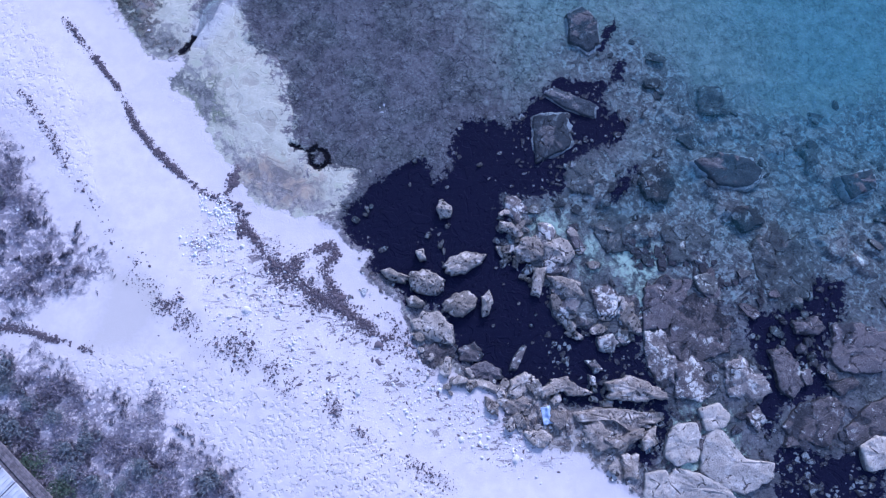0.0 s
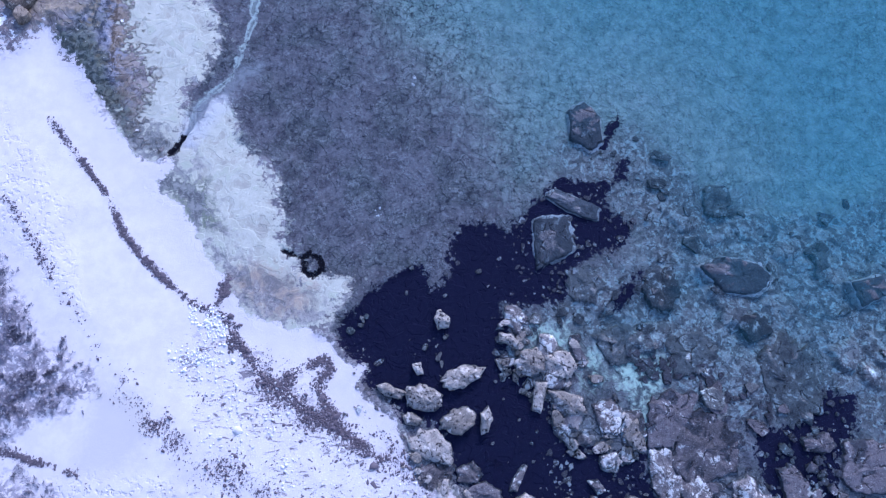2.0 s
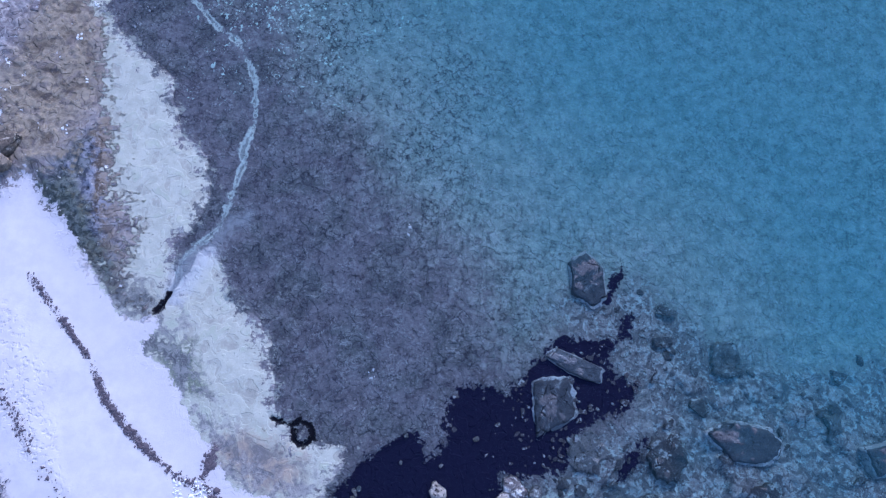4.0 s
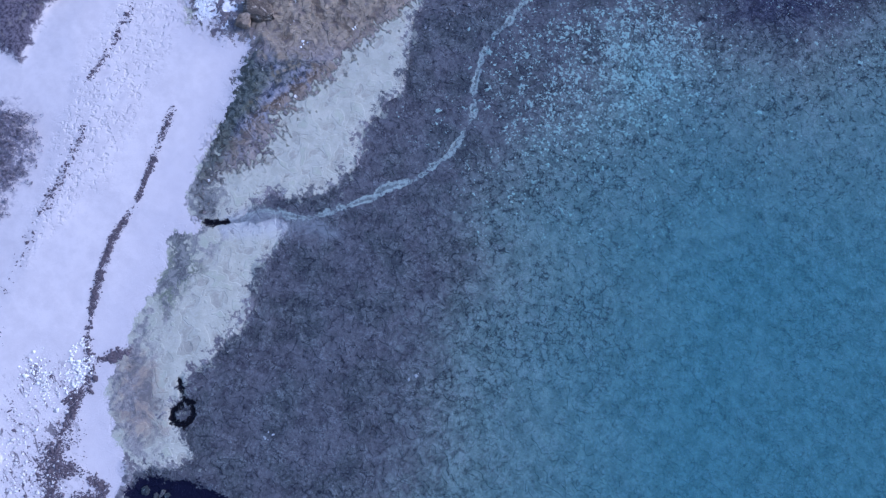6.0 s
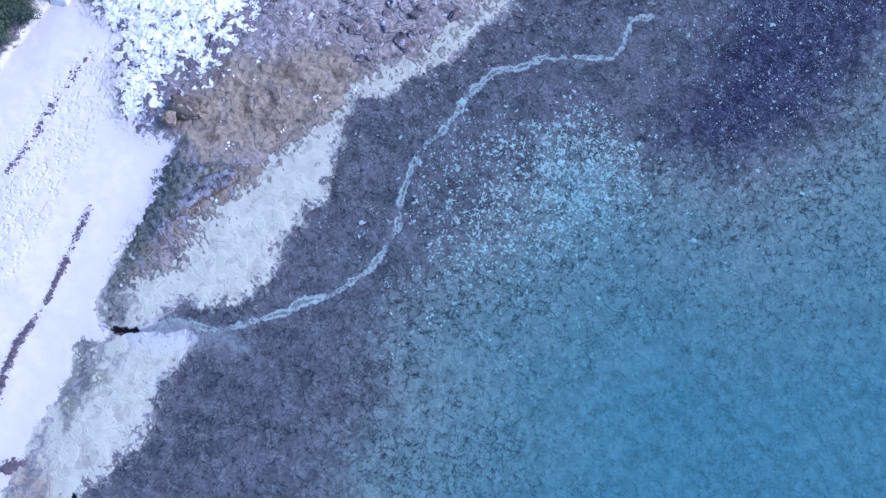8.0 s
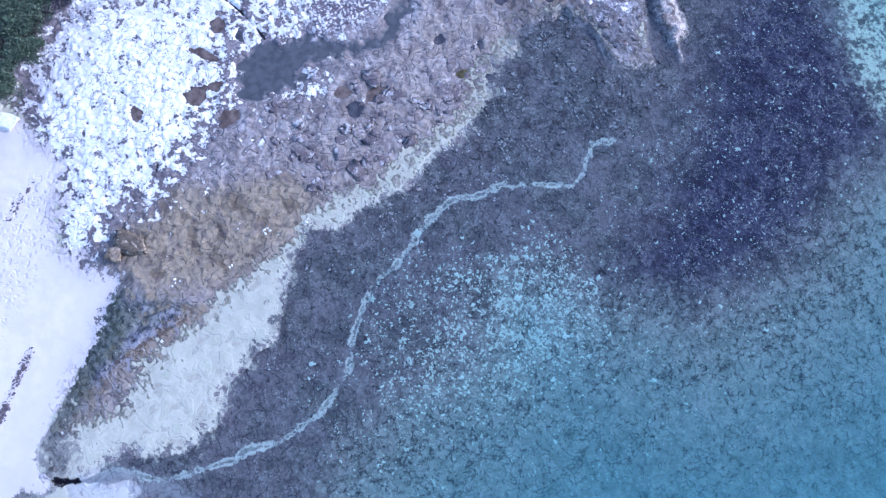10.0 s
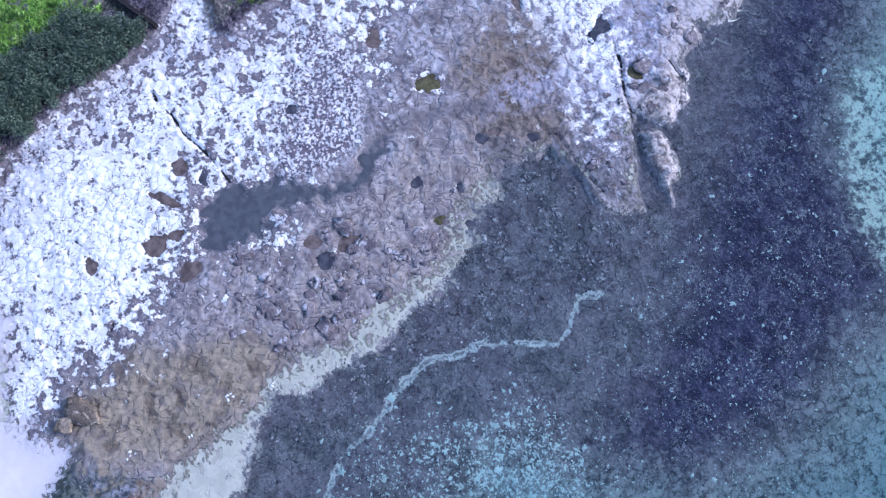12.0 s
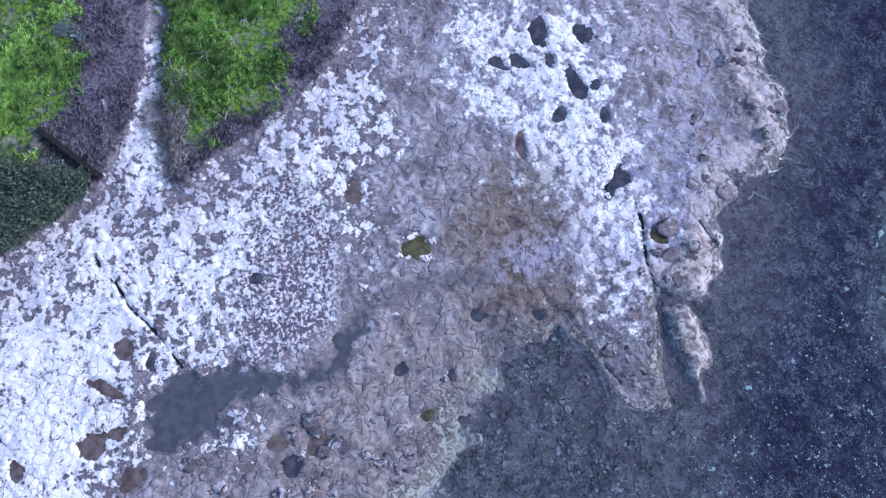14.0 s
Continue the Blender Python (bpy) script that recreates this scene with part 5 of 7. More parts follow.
for px, py, long, wide, turn in DARK_POOLS + BROWN_POOLS + OLIVE_POOLS + STAR:
    # each rock pool lies in a hollow of its own
    near = (np.abs(GX - px) < 3) & (np.abs(GY - py) < 3)
    c, s = math.cos(radians(turn)), math.sin(radians(turn))
    u, v = (GX[near] - px) * c + (GY[near] - py) * s, (GY[near] - py) * c - (GX[near] - px) * s
    r = np.hypot(u / (long / 2), v / (wide / 2)) * 1.16
    r = r + (ripple(GX[near], GY[near], 0.55, 88, 3) - 0.5) * 1.1
    level = np.percentile(HIGH[near][r < 1.1], 20) - 0.02
    m = 1 - soft(r, 0.75, 1.3)
    HIGH[near] = HIGH[near] * (1 - m) + (level - 0.07) * m
    POOL_LEVELS.append(level)
SLOPE_Y, SLOPE_X = np.gradient(HIGH, YS, XS)
NORMAL = np.stack([-SLOPE_X, -SLOPE_Y, np.ones_like(HIGH)], -1)
NORMAL /= np.linalg.norm(NORMAL, axis=-1, keepdims=True)


def cell(a):
    return (a[:-1, :-1] + a[1:, :-1] + a[:-1, 1:] + a[1:, 1:]) / 4


IS_TURF = cell(FIELD["meadow"]) > 0
IS_SAND = (cell(FIELD["beach"]) > 0) & ~IS_TURF
IS_ROCK = (cell(FIELD["land"]) > 0) & ~IS_TURF & ~IS_SAND
for name, mask, label, kind_of in (
    ("ground_beach", IS_SAND, "pale dry sand beach with trodden and damp stretches", "beach"),
    ("ground_rock_platform", IS_ROCK, "low weathered rock platform with white crust and brown stains", "rock"),
    ("ground_seabed", ~(IS_TURF | IS_SAND | IS_ROCK), "shallow weedy seabed sloping to pale sand", "seabed"),
    ("ground_meadow", IS_TURF, "dark heath soil and turf above the rocks", "ground"),
):
    tagged(sheet(name, XS, YS, HIGH, mask, FIELD, SHORE, NORMAL), label, kind_of, kind="structure")


def ground_at(x, y):
    """Height of the ground at a place, or at arrays of places."""
    i, j = np.clip(np.searchsorted(XS, x) - 1, 0, len(XS) - 2), np.clip(np.searchsorted(YS, y) - 1, 0, len(YS) - 2)
    u, v = (x - XS[i]) / (XS[i + 1] - XS[i]), (y - YS[j]) / (YS[j + 1] - YS[j])
    return (HIGH[j, i] * (1 - u) + HIGH[j, i + 1] * u) * (1 - v) + (HIGH[j + 1, i] * (1 - u) + HIGH[j + 1, i + 1] * u) * v


def field_at(name, x, y):
    i, j = np.clip(np.searchsorted(XS, x), 0, len(XS) - 1), np.clip(np.searchsorted(YS, y), 0, len(YS) - 1)
    return FIELD[name][j, i]


WX, WY = axis(-30, 33, 0.45), axis(-15, 91, 0.45)
MX, MY = np.meshgrid(WX, WY)
BELOW = SEA_LEVEL - ground_at(MX, MY)
DEPTH = np.maximum(BELOW, 0)
tagged(sheet("water", WX, WY, np.full_like(MX, SEA_LEVEL), cell(BELOW) > -0.12, {"depth": DEPTH}, WATER),
       "clear calm sea water, blue-green where it deepens", "water", kind="structure")


# ---- helpers for things ----
def mesh_of(name, verts, faces, material, smooth=False):
    me = bpy.data.meshes.new(name)
    me.from_pydata([tuple(v) for v in verts], [], faces)
    if smooth:
        me.polygons.foreach_set("use_smooth", np.ones(len(me.polygons), bool))
    me.materials.append(material)
    return me


def part(name, mesh, parent, label=""):
    ob = new(name, mesh)
    ob.parent = parent
    return tagged(ob, label)


BALL = bmesh.new()
bmesh.ops.create_icosphere(BALL, subdivisions=4, radius=1.0)
BALL_VERTS = np.array([v.co[:] for v in BALL.verts])
BALL_FACES = [tuple(v.index for v in f.verts) for f in BALL.faces]
BALL.free()
PEB = bmesh.new()
bmesh.ops.create_icosphere(PEB, subdivisions=2, radius=1.0)
PEB_VERTS = np.array([v.co[:] for v in PEB.verts])
PEB_FACES = [tuple(v.index for v in f.verts) for f in PEB.faces]
PEB.free()


def rock_mesh(name, rng, long, wide, tall, material, cuts=9, rough=0.07, fine=True, level=None):
    """A weathered block: a ball hewn by planes, its faces worn by noise. It stands on z = 0."""
    v, faces = (BALL_VERTS.copy(), BALL_FACES) if fine else (PEB_VERTS.copy(), PEB_FACES)
    square = rng.uniform(0.5, 0.8) if level is None else 0.4
    v = np.sign(v) * np.abs(v) ** (square, square, 0.7)
    v[:, :2] += np.outer(v[:, 0] * v[:, 1], rng.uniform(-0.22, 0.22, 2))
    for k in range(cuts):
        n = rng.normal(size=3) * (1, 1, 0.2)
        n /= np.linalg.norm(n)
        over = np.maximum(v @ n - rng.uniform(0.6, 0.98), 0)
        v -= np.outer(over, n)
    top = np.maximum(v[:, 2] - (rng.uniform(0.4, 0.65) if level is None else level), 0)
    v[:, 2] -= top * 0.9
    seed = Vector(rng.uniform(-50, 50, 3))
    for i, p in enumerate(v):
        q = Vector(p)
        v[i] *= 1 + rough * (noise.fractal(q * 2.1 + seed, 0.6, 2.0, 6))
    span = v.max(0) - v.min(0)
    v = (v - (v.max(0) + v.min(0)) / 2) / span * (long, wide, tall)
    v[:, 2] += tall / 2
    return mesh_of(name, v, faces, material, True)


def lay_boulders(rows, name, material, label, group, top, rng, rough=0.08, edgy=9, level=None):
    """Boulders that reach from the bottom beneath them up to a level top."""
    for x, y, long, wide, turn in rows:
        bed = float(ground_at(x, y))
        crest = max(top(long, wide, bed), bed + 0.12)
        me = rock_mesh(name, rng, long * 1.06, wide * 1.06, crest - bed + 0.15, material, edgy, rough, True, level)
        ob = new(name, me)
        ob.matrix_world = pose(x, y, bed - 0.15, 0, 0, turn)
        tagged(ob, label, "boulder", group)


def flakes(name, x, y, size, material, lift=0.03, sides=6, rng=None, long=1.6, sink=0.0, label="", category="", ragged=0.45):
    """Many small ragged flakes lying on the ground, as one mesh."""
    n = len(x)
    turn = rng.uniform(0, 2 * np.pi, n)
    ang = np.linspace(0, 2 * np.pi, sides, endpoint=False)[None] + rng.uniform(-0.3, 0.3, (n, sides))
    rad = size[:, None] * rng.uniform(ragged, 1.6 - ragged, (n, sides))
    u, v = np.cos(ang) * rad * long, np.sin(ang) * rad
    px = x[:, None] + u * np.cos(turn)[:, None] - v * np.sin(turn)[:, None]
    py = y[:, None] + u * np.sin(turn)[:, None] + v * np.cos(turn)[:, None]
    pz = ground_at(px, py) - 0.012 - sink
    cz = ground_at(x, y) + lift * (0.4 + size / size.mean()) - sink
    verts = np.concatenate([np.stack([px, py, pz], -1), np.stack([x, y, cz], -1)[:, None]], 1).reshape(-1, 3)
    base = np.arange(n) * (sides + 1)
    k = np.arange(sides)
    tris = np.stack([base[:, None] + k, base[:, None] + (k + 1) % sides, np.repeat(base[:, None] + sides, sides, 1)], -1).reshape(-1, 3)
    me = bpy.data.meshes.new(name)
    me.vertices.add(len(verts)), me.loops.add(tris.size), me.polygons.add(len(tris))
    me.vertices.foreach_set("co", verts.ravel())
    me.loops.foreach_set("vertex_index", tris.ravel())
    me.polygons.foreach_set("loop_start", np.arange(len(tris)) * 3)
    me.update(calc_edges=True)
    me.materials.append(material)
    return tagged(new(name, me), label, category, kind="stuff")


def along(points, count, spread, rng, lumps=1.0, seed=0, sparse=0.16):
    """Places strewn along a line, bunched here and there."""
    p = np.array(points, float)
    step = np.hypot(*np.diff(p, axis=0).T)
    far = np.concatenate([[0], np.cumsum(step)])
    s = rng.uniform(0, far[-1], count * 3)
    keep = rng.uniform(0, 1, len(s)) < np.clip(ripple(s, s * 0 + seed, 1.3, seed + 60, 3) * 2.6 - 0.7, 0.05, 1) ** lumps
    s = s[keep][:count]
    x, y = np.interp(s, far, p[:, 0]), np.interp(s, far, p[:, 1])
    wide = spread * (0.5 + ripple(s, s * 0, 2.1, seed + 71, 2))
    x, y = x + rng.normal(0, 1, len(s)) * wide, y + rng.normal(0, 1, len(s)) * wide
    keep = ripple(x, y, 0.7, seed + 5, 3) > rng.uniform(sparse, sparse + 0.24, len(s))
    return x[keep], y[keep]


def strew(points, count, rng, seed=0, bunch=1.6, spill=0.4):
    """Places strewn over an outline, in patches."""
    p = np.array(points)
    lo, hi = p.min(0) - 1, p.max(0) + 1
    x, y = rng.uniform(lo[0], hi[0], count * 5), rng.uniform(lo[1], hi[1], count * 5)
    d = gap(points, x, y) + (ripple(x, y, 2.0, seed + 80) - 0.5) * 2
    patch = ripple(x, y, bunch, seed + 90, 3)
    keep = (rng.uniform(-spill, spill, len(x)) + d > 0) & (patch > rng.uniform(0.35, 0.6, len(x)))
    return x[keep][:count], y[keep][:count]


def slab_mesh(name, corners, tall, material, rng, dome=0.05, rough=0.05, crown=0.9, chip=0.10):
    """A hewn block over a plan of a few corners: steep sides, worn rim and an uneven flat top. It stands on z = 0."""
    p = np.array(corners, float)
    q = np.roll(p, -1, 0)
    per = max(3, int(round(64 / len(p))))
    f = np.arange(per) / per
    ring = (p[:, None] * (1 - f)[None, :, None] + q[:, None] * f[None, :, None]).reshape(-1, 2)
    for _ in range(1):
        ring = ring * 0.5 + (np.roll(ring, 1, 0) + np.roll(ring, -1, 0)) * 0.25
    size = float(np.abs(ring).max())
    seed = Vector(rng.uniform(-50, 50, 3))
    for i, v in enumerate(ring):
        u = Vector((v[0], v[1], 0))
        ring[i] *= 1 + rough * (1.1 * noise.fractal(u * (1.5 / size) + seed, 0.6, 2.0, 3) + 1.3 * noise.fractal(u * 3.2 + seed, 0.6, 2.0, 3))
    n, verts, faces = len(ring), [], []
    tilt = rng.normal(0, 0.05 if dome > 0.02 else 0.008, 2)
    for inset, z in ((1.08, 0.0), (1.06, 0.5), (1.03, 0.8), (crown + 0.05, 0.93), (crown, 1.0), (crown * 0.8, 1.0), (crown * 0.58, 1.0), (crown * 0.36, 1.0), (crown * 0.15, 1.0)):
        for v in ring:
            u = Vector((v[0] * inset, v[1] * inset, z))
            up = tall * z
            if z > 0.4:
                up += dome * (1 - inset) * 2 + float(tilt @ (v * inset)) * z
                up += 0.10 * noise.fractal(u * 1.3 + seed, 0.6, 2.0, 4) * min(size, 1.0) + 0.035 * noise.fractal(u * 5.0 - seed, 0.6, 2.0, 3)
                step = noise.noise(u * 0.9 - seed)
                up -= chip * min(size, 1.0) * max(0.0, min(1.0, (step - 0.08) * 9))
            verts.append((u.x, u.y, max(up, 0.0)))
    verts.append((0, 0, tall + dome))
    for r in range(8):
        for k in range(n):
            a, b = r * n + k, r * n + (k + 1) % n
            faces.append((a, b, b + n, a + n))
    faces += [(8 * n + k, 8 * n + (k + 1) % n, 9 * n) for k in range(n)]
    return mesh_of(name, verts, faces, material, True)


def lay_slab(name, material, crest, label, group, corners, dome=0.05, rough=0.06, crown=0.9, chip=0.10):
    """A block that reaches from the bottom beneath it up to a crest."""
    p = np.array(corners)
    x, y = p.mean(0)
    bed = float(ground_at(x, y)) - 0.15
    top = max(crest, bed + 0.25)
    ob = new(name, slab_mesh(name, p - (x, y), top - bed, material, stone_rng, dome, rough, crown, chip))
    ob.location = (x, y, bed)
    return tagged(ob, label, "boulder", group) if label else ob


def pitted_block(*corners):
    lay_slab("boulder", PALE_STONE, SEA_LEVEL + 0.26, "pale pitted limestone boulder standing in dark shallow water", "boulders at the water's edge", corners, 0.10, 0.09, 0.90)


def grey_block(*corners):
    lay_slab("grey_boulder", MOTTLED_STONE, SEA_LEVEL + 0.03, "grey flat stone awash in dark shallow water", "flat stones awash", corners, 0.03, 0.07)


def purple_block(*corners):
    lay_slab("weedy_slab", WEEDY_STONE, SEA_LEVEL + 0.08, "low purple-brown weedy slab at the water's edge", "weedy shore slabs", corners, 0.03, 0.10)


def ledge_block(*corners):
    bed = float(np.mean([ground_at(x, y) for x, y in corners]))
    lay_slab("ledge_boulder", LEDGE_STONE, max(SEA_LEVEL, bed) + 0.26, "buff layered limestone block on the shore ledge", "blocks of the shore ledge", corners, 0.04, 0.12, 0.93)


def pale_block(*corners):
    lay_slab("pale_slab", SLAB_STONE, SEA_LEVEL + 0.16, "broad pale smooth limestone slab at the water's edge", "pale slabs", corners, 0.02, 0.045, 0.97, 0.03)


def weedy_block(*corners):
    lay_slab("sunken_boulder", WEEDY_STONE, SEA_LEVEL + 0.02, "dark weed-covered flat boulder just under the water", "boulders under the water", corners, 0.02, 0.08, 0.97, 0.02)


def mottled_block(*corners):
    lay_slab("mottled_boulder", MOTTLED_STONE, SEA_LEVEL + 0.05, "grey boulder mottled with pale crust, half under water", "mottled boulders", corners, 0.04, 0.12, 0.96)


def deep_block(*corners):
    bed = float(np.mean([ground_at(x, y) for x, y in corners]))
    lay_slab("seabed_boulder", SUNK_STONE, min(bed + 0.30, SEA_LEVEL - 0.06), "dim flat boulder lying on the seabed", "boulders on the seabed", corners, 0.02, 0.12, 0.96)


def rim_block(*corners):
    """A sunken slab whose edge keeps a pale crust."""
    p = np.array(corners)
    slab = lay_slab("rimmed_slab", TOP_STONE, SEA_LEVEL - 0.04, "flat grey slab with a pale rim under water", "slabs with pale rims", corners, 0.02, 0.06, 0.95, 0.02)
    x, y = p.mean(0)
    bed = slab.location.z
    rim = part("rim", slab_mesh("rim", (p - (x, y)) * 1.10, SEA_LEVEL - 0.20 - bed, RIM_STONE, stone_rng, -0.05, 0.06, 0.97, 0.0), slab, "pale crusted rim")
    rim.location = (0.03, -0.02, 0)


# ---- boulders along the shore ----
stone_rng = np.random.default_rng(11)
pitted_block((-0.68, 3.71), (-0.03, 3.99), (0.61, 3.78), (1.27, 3.31), (1.29, 2.79), (0.58, 2.49), (-0.28, 2.70), (-0.69, 3.16))
pitted_block((1.20, 2.00), (1.69, 2.50), (2.50, 2.67), (3.09, 2.30), (2.94, 1.67), (2.29, 1.24), (1.66, 1.32), (1.22, 1.58))
pitted_block((-0.56, 0.93), (0.08, 1.52), (0.87, 1.47), (1.49, 1.01), (1.76, 0.31), (1.61, -0.37), (0.83, -0.10), (-0.04, 0.05), (-0.38, 0.43))
pitted_block((3.35, 2.30), (3.81, 2.67), (4.01, 1.99), (3.76, 1.33), (3.40, 1.28))
pitted_block((1.26, 4.15), (1.75, 4.63), (2.57, 4.97), (3.63, 4.75), (3.52, 4.33), (2.53, 3.70), (1.73, 3.59))
pitted_block((-2.37, 3.98), (-1.79, 4.06), (-0.65, 3.55), (-1.03, 3.23), (-1.80, 3.38))
pitted_block((-0.92, 2.33), (-0.38, 2.48), (0.12, 2.09), (-0.07, 1.74), (-0.70, 1.85))
pitted_block((0.92, 7.64), (1.26, 8.08), (1.84, 7.52), (1.73, 7.05), (1.17, 7.00))
pitted_block((-0.33, 5.07), (0.15, 5.16), (0.24, 4.57), (-0.12, 4.48))
pitted_block((6.47, 3.87), (7.15, 3.92), (6.67, 2.25), (6.17, 2.42))
pitted_block((4.59, 6.65), (5.27, 6.54), (5.68, 6.10), (5.44, 5.83), (4.60, 6.22))
pitted_block((5.33, 5.04), (6.02, 5.69), (6.67, 5.74), (7.06, 5.17), (6.93, 4.51), (6.27, 4.26), (5.48, 4.64))
pitted_block((7.04, 5.27), (7.80, 5.55), (8.61, 5.37), (8.86, 4.63), (8.37, 4.12), (7.71, 4.00), (7.12, 4.51))
pitted_block((7.13, 3.43), (8.00, 3.38), (9.07, 3.00), (9.14, 2.16), (8.39, 2.02), (7.63, 2.68))
grey_block((4.92, 8.13), (5.65, 8.19), (6.28, 7.53), (6.35, 6.52), (5.72, 6.36), (4.97, 7.18))
grey_block((5.54, -0.47), (5.79, -0.57), (5.19, -1.81), (4.76, -1.80), (4.97, -1.13))
grey_block((7.26, 1.92), (8.23, 2.05), (8.44, 1.25), (7.86, 0.70), (7.38, 1.12))
grey_block((9.78, -0.07), (10.65, 0.09), (11.02, -0.39), (10.56, -1.03), (9.85, -0.82))
grey_block((9.05, -1.42), (9.59, -1.34), (9.99, -1.91), (9.54, -2.08))
grey_block((9.12, -2.10), (9.52, -2.29), (9.57, -2.84), (9.18, -2.71))
grey_block((11.29, 2.14), (12.27, 2.28), (12.42, 0.99), (11.94, 0.31), (11.10, 0.55), (10.98, 1.41))
grey_block((9.56, 2.60), (10.55, 2.96), (11.24, 2.30), (10.87, 0.88), (9.93, 1.06))
grey_block((17.61, -4.53), (18.44, -4.10), (18.85, -4.86), (18.27, -5.47))
purple_block((-0.27, -0.57), (0.84, 0.02), (1.80, -0.43), (1.59, -1.26), (0.80, -1.70), (-0.13, -1.37))
purple_block((1.92, -0.62), (2.88, -0.18), (3.51, -0.82), (3.02, -1.30), (2.06, -1.24))
purple_block((2.52, -1.59), (3.46, -1.28), (4.26, -1.76), (4.39, -2.25), (3.42, -2.29), (2.65, -2.05))
ledge_block((10.27, -2.68), (11.08, -2.45), (11.36, -2.12), (12.47, -2.73), (13.49, -3.22), (13.32, -3.63), (11.76, -3.68), (10.37, -3.44))
ledge_block((7.16, -2.44), (7.82, -2.34), (9.18, -3.07), (9.07, -3.28), (7.89, -3.25))
ledge_block((8.24, -4.07), (9.55, -3.98), (12.70, -4.28), (12.56, -4.81), (11.36, -5.34), (10.25, -4.57), (8.94, -4.71), (8.33, -4.61))
ledge_block((6.36, -2.88), (7.32, -2.36), (7.99, -2.22), (8.11, -2.77), (7.31, -3.08), (6.48, -3.36))
ledge_block((4.63, -3.13), (4.83, -2.29), (5.47, -1.97), (6.11, -2.20), (5.76, -2.89), (5.09, -3.33))
ledge_block((2.18, -2.34), (3.12, -2.22), (4.22, -2.67), (4.45, -3.10), (3.65, -2.84), (2.67, -2.57))
ledge_block((4.15, -3.51), (5.40, -3.27), (5.87, -3.77), (5.23, -4.23), (4.47, -4.06))
ledge_block((6.91, -3.97), (7.62, -4.11), (7.83, -4.59), (7.32, -4.96), (6.84, -4.71))
ledge_block((8.56, -4.76), (9.50, -4.61), (9.95, -5.21), (10.20, -5.99), (9.39, -6.20), (8.82, -5.51))
ledge_block((10.35, -5.64), (11.63, -5.11), (12.14, -5.27), (10.80, -6.15), (10.15, -6.28))
ledge_block((10.60, -6.43), (11.52, -6.40), (11.49, -7.73), (10.65, -7.59))
ledge_block((5.46, -5.12), (6.24, -4.93), (6.86, -5.42), (6.53, -5.88), (5.73, -5.86))
ledge_block((3.33, -3.16), (4.12, -3.60), (3.97, -4.16), (3.42, -3.94))
ledge_block((4.73, -4.33), (5.50, -4.29), (5.73, -4.71), (5.01, -4.84))
ledge_block((11.78, -5.56), (12.67, -4.90), (12.42, -6.02), (11.84, -6.24))
pale_block((13.30, -5.48), (13.82, -4.91), (14.91, -4.88), (15.02, -5.65), (14.74, -6.84), (13.61, -7.10), (12.96, -6.50))
pale_block((15.51, -5.39), (16.16, -5.15), (16.82, -6.14), (17.39, -6.86), (18.88, -7.07), (18.61, -7.96), (17.11, -8.64), (15.79, -8.14), (14.92, -7.43), (15.06, -6.38))
pale_block((15.14, -4.19), (16.27, -3.86), (16.77, -4.51), (16.48, -5.12), (15.33, -5.36))
pale_block((13.59, -7.24), (14.79, -7.51), (16.23, -8.33), (16.54, -8.85), (14.92, -9.17), (13.06, -8.92), (13.05, -7.80))
pale_block((23.76, -6.36), (24.69, -5.83), (25.55, -5.97), (25.28, -7.54), (24.05, -7.68))
pale_block((11.88, -7.48), (12.97, -7.31), (13.36, -8.36), (12.83, -9.11), (11.56, -9.02))
weedy_block((14.34, 1.41), (15.09, 2.10), (16.40, 1.91), (17.39, 0.54), (17.04, -1.03), (15.51, -1.62), (14.21, -1.55), (13.63, -0.85))
weedy_block((12.69, 2.58), (13.90, 3.27), (15.04, 2.88), (14.90, 1.88), (13.65, 0.31), (12.46, 0.28))
weedy_block((19.52, -1.25), (20.25, -0.83), (20.97, -1.73), (21.12, -2.97), (20.51, -3.66), (19.77, -3.24))
weedy_block((20.97, 0.45), (22.42, 0.80), (22.91, 0.12), (22.43, -0.29), (21.15, -0.19))
weedy_block((23.38, 0.23), (24.79, 0.29), (26.39, -0.29), (26.08, -2.17), (24.84, -2.48), (23.13, -2.12), (22.87, -1.46))
weedy_block((22.48, -3.03), (24.01, -2.64), (24.30, -3.05), (23.21, -3.67))
weedy_block((19.67, -5.23), (20.94, -4.00), (22.88, -3.75), (23.27, -4.55), (21.87, -6.34), (20.66, -6.01))
weedy_block((23.10, -5.48), (24.74, -4.10), (25.92, -3.71), (25.62, -5.52), (24.06, -6.40), (23.07, -6.67))
mottled_block((14.01, -1.89), (15.06, -1.29), (16.46, -1.92), (16.48, -3.15), (15.29, -3.70), (14.04, -3.54))
mottled_block((16.78, -1.65), (18.10, -1.31), (18.95, -2.45), (19.33, -3.23), (18.41, -4.00), (16.89, -3.47))
mottled_block((12.47, 0.06), (13.60, 0.09), (14.08, -1.55), (13.78, -2.93), (13.01, -2.76), (12.49, -1.51))
deep_block((19.20, 5.07), (21.00, 6.11), (22.18, 4.70), (22.14, 2.03), (20.67, 1.10), (19.66, 2.12), (19.34, 3.77))
deep_block((9.87, 6.28), (11.41, 6.83), (12.72, 6.25), (12.27, 4.89), (10.75, 4.76))
deep_block((13.35, 10.00), (14.72, 10.18), (15.11, 8.95), (14.49, 7.71), (13.34, 7.95), (12.92, 8.99))
deep_block((8.63, 10.09), (10.00, 10.45), (10.80, 9.38), (10.19, 8.36), (8.84, 8.18))
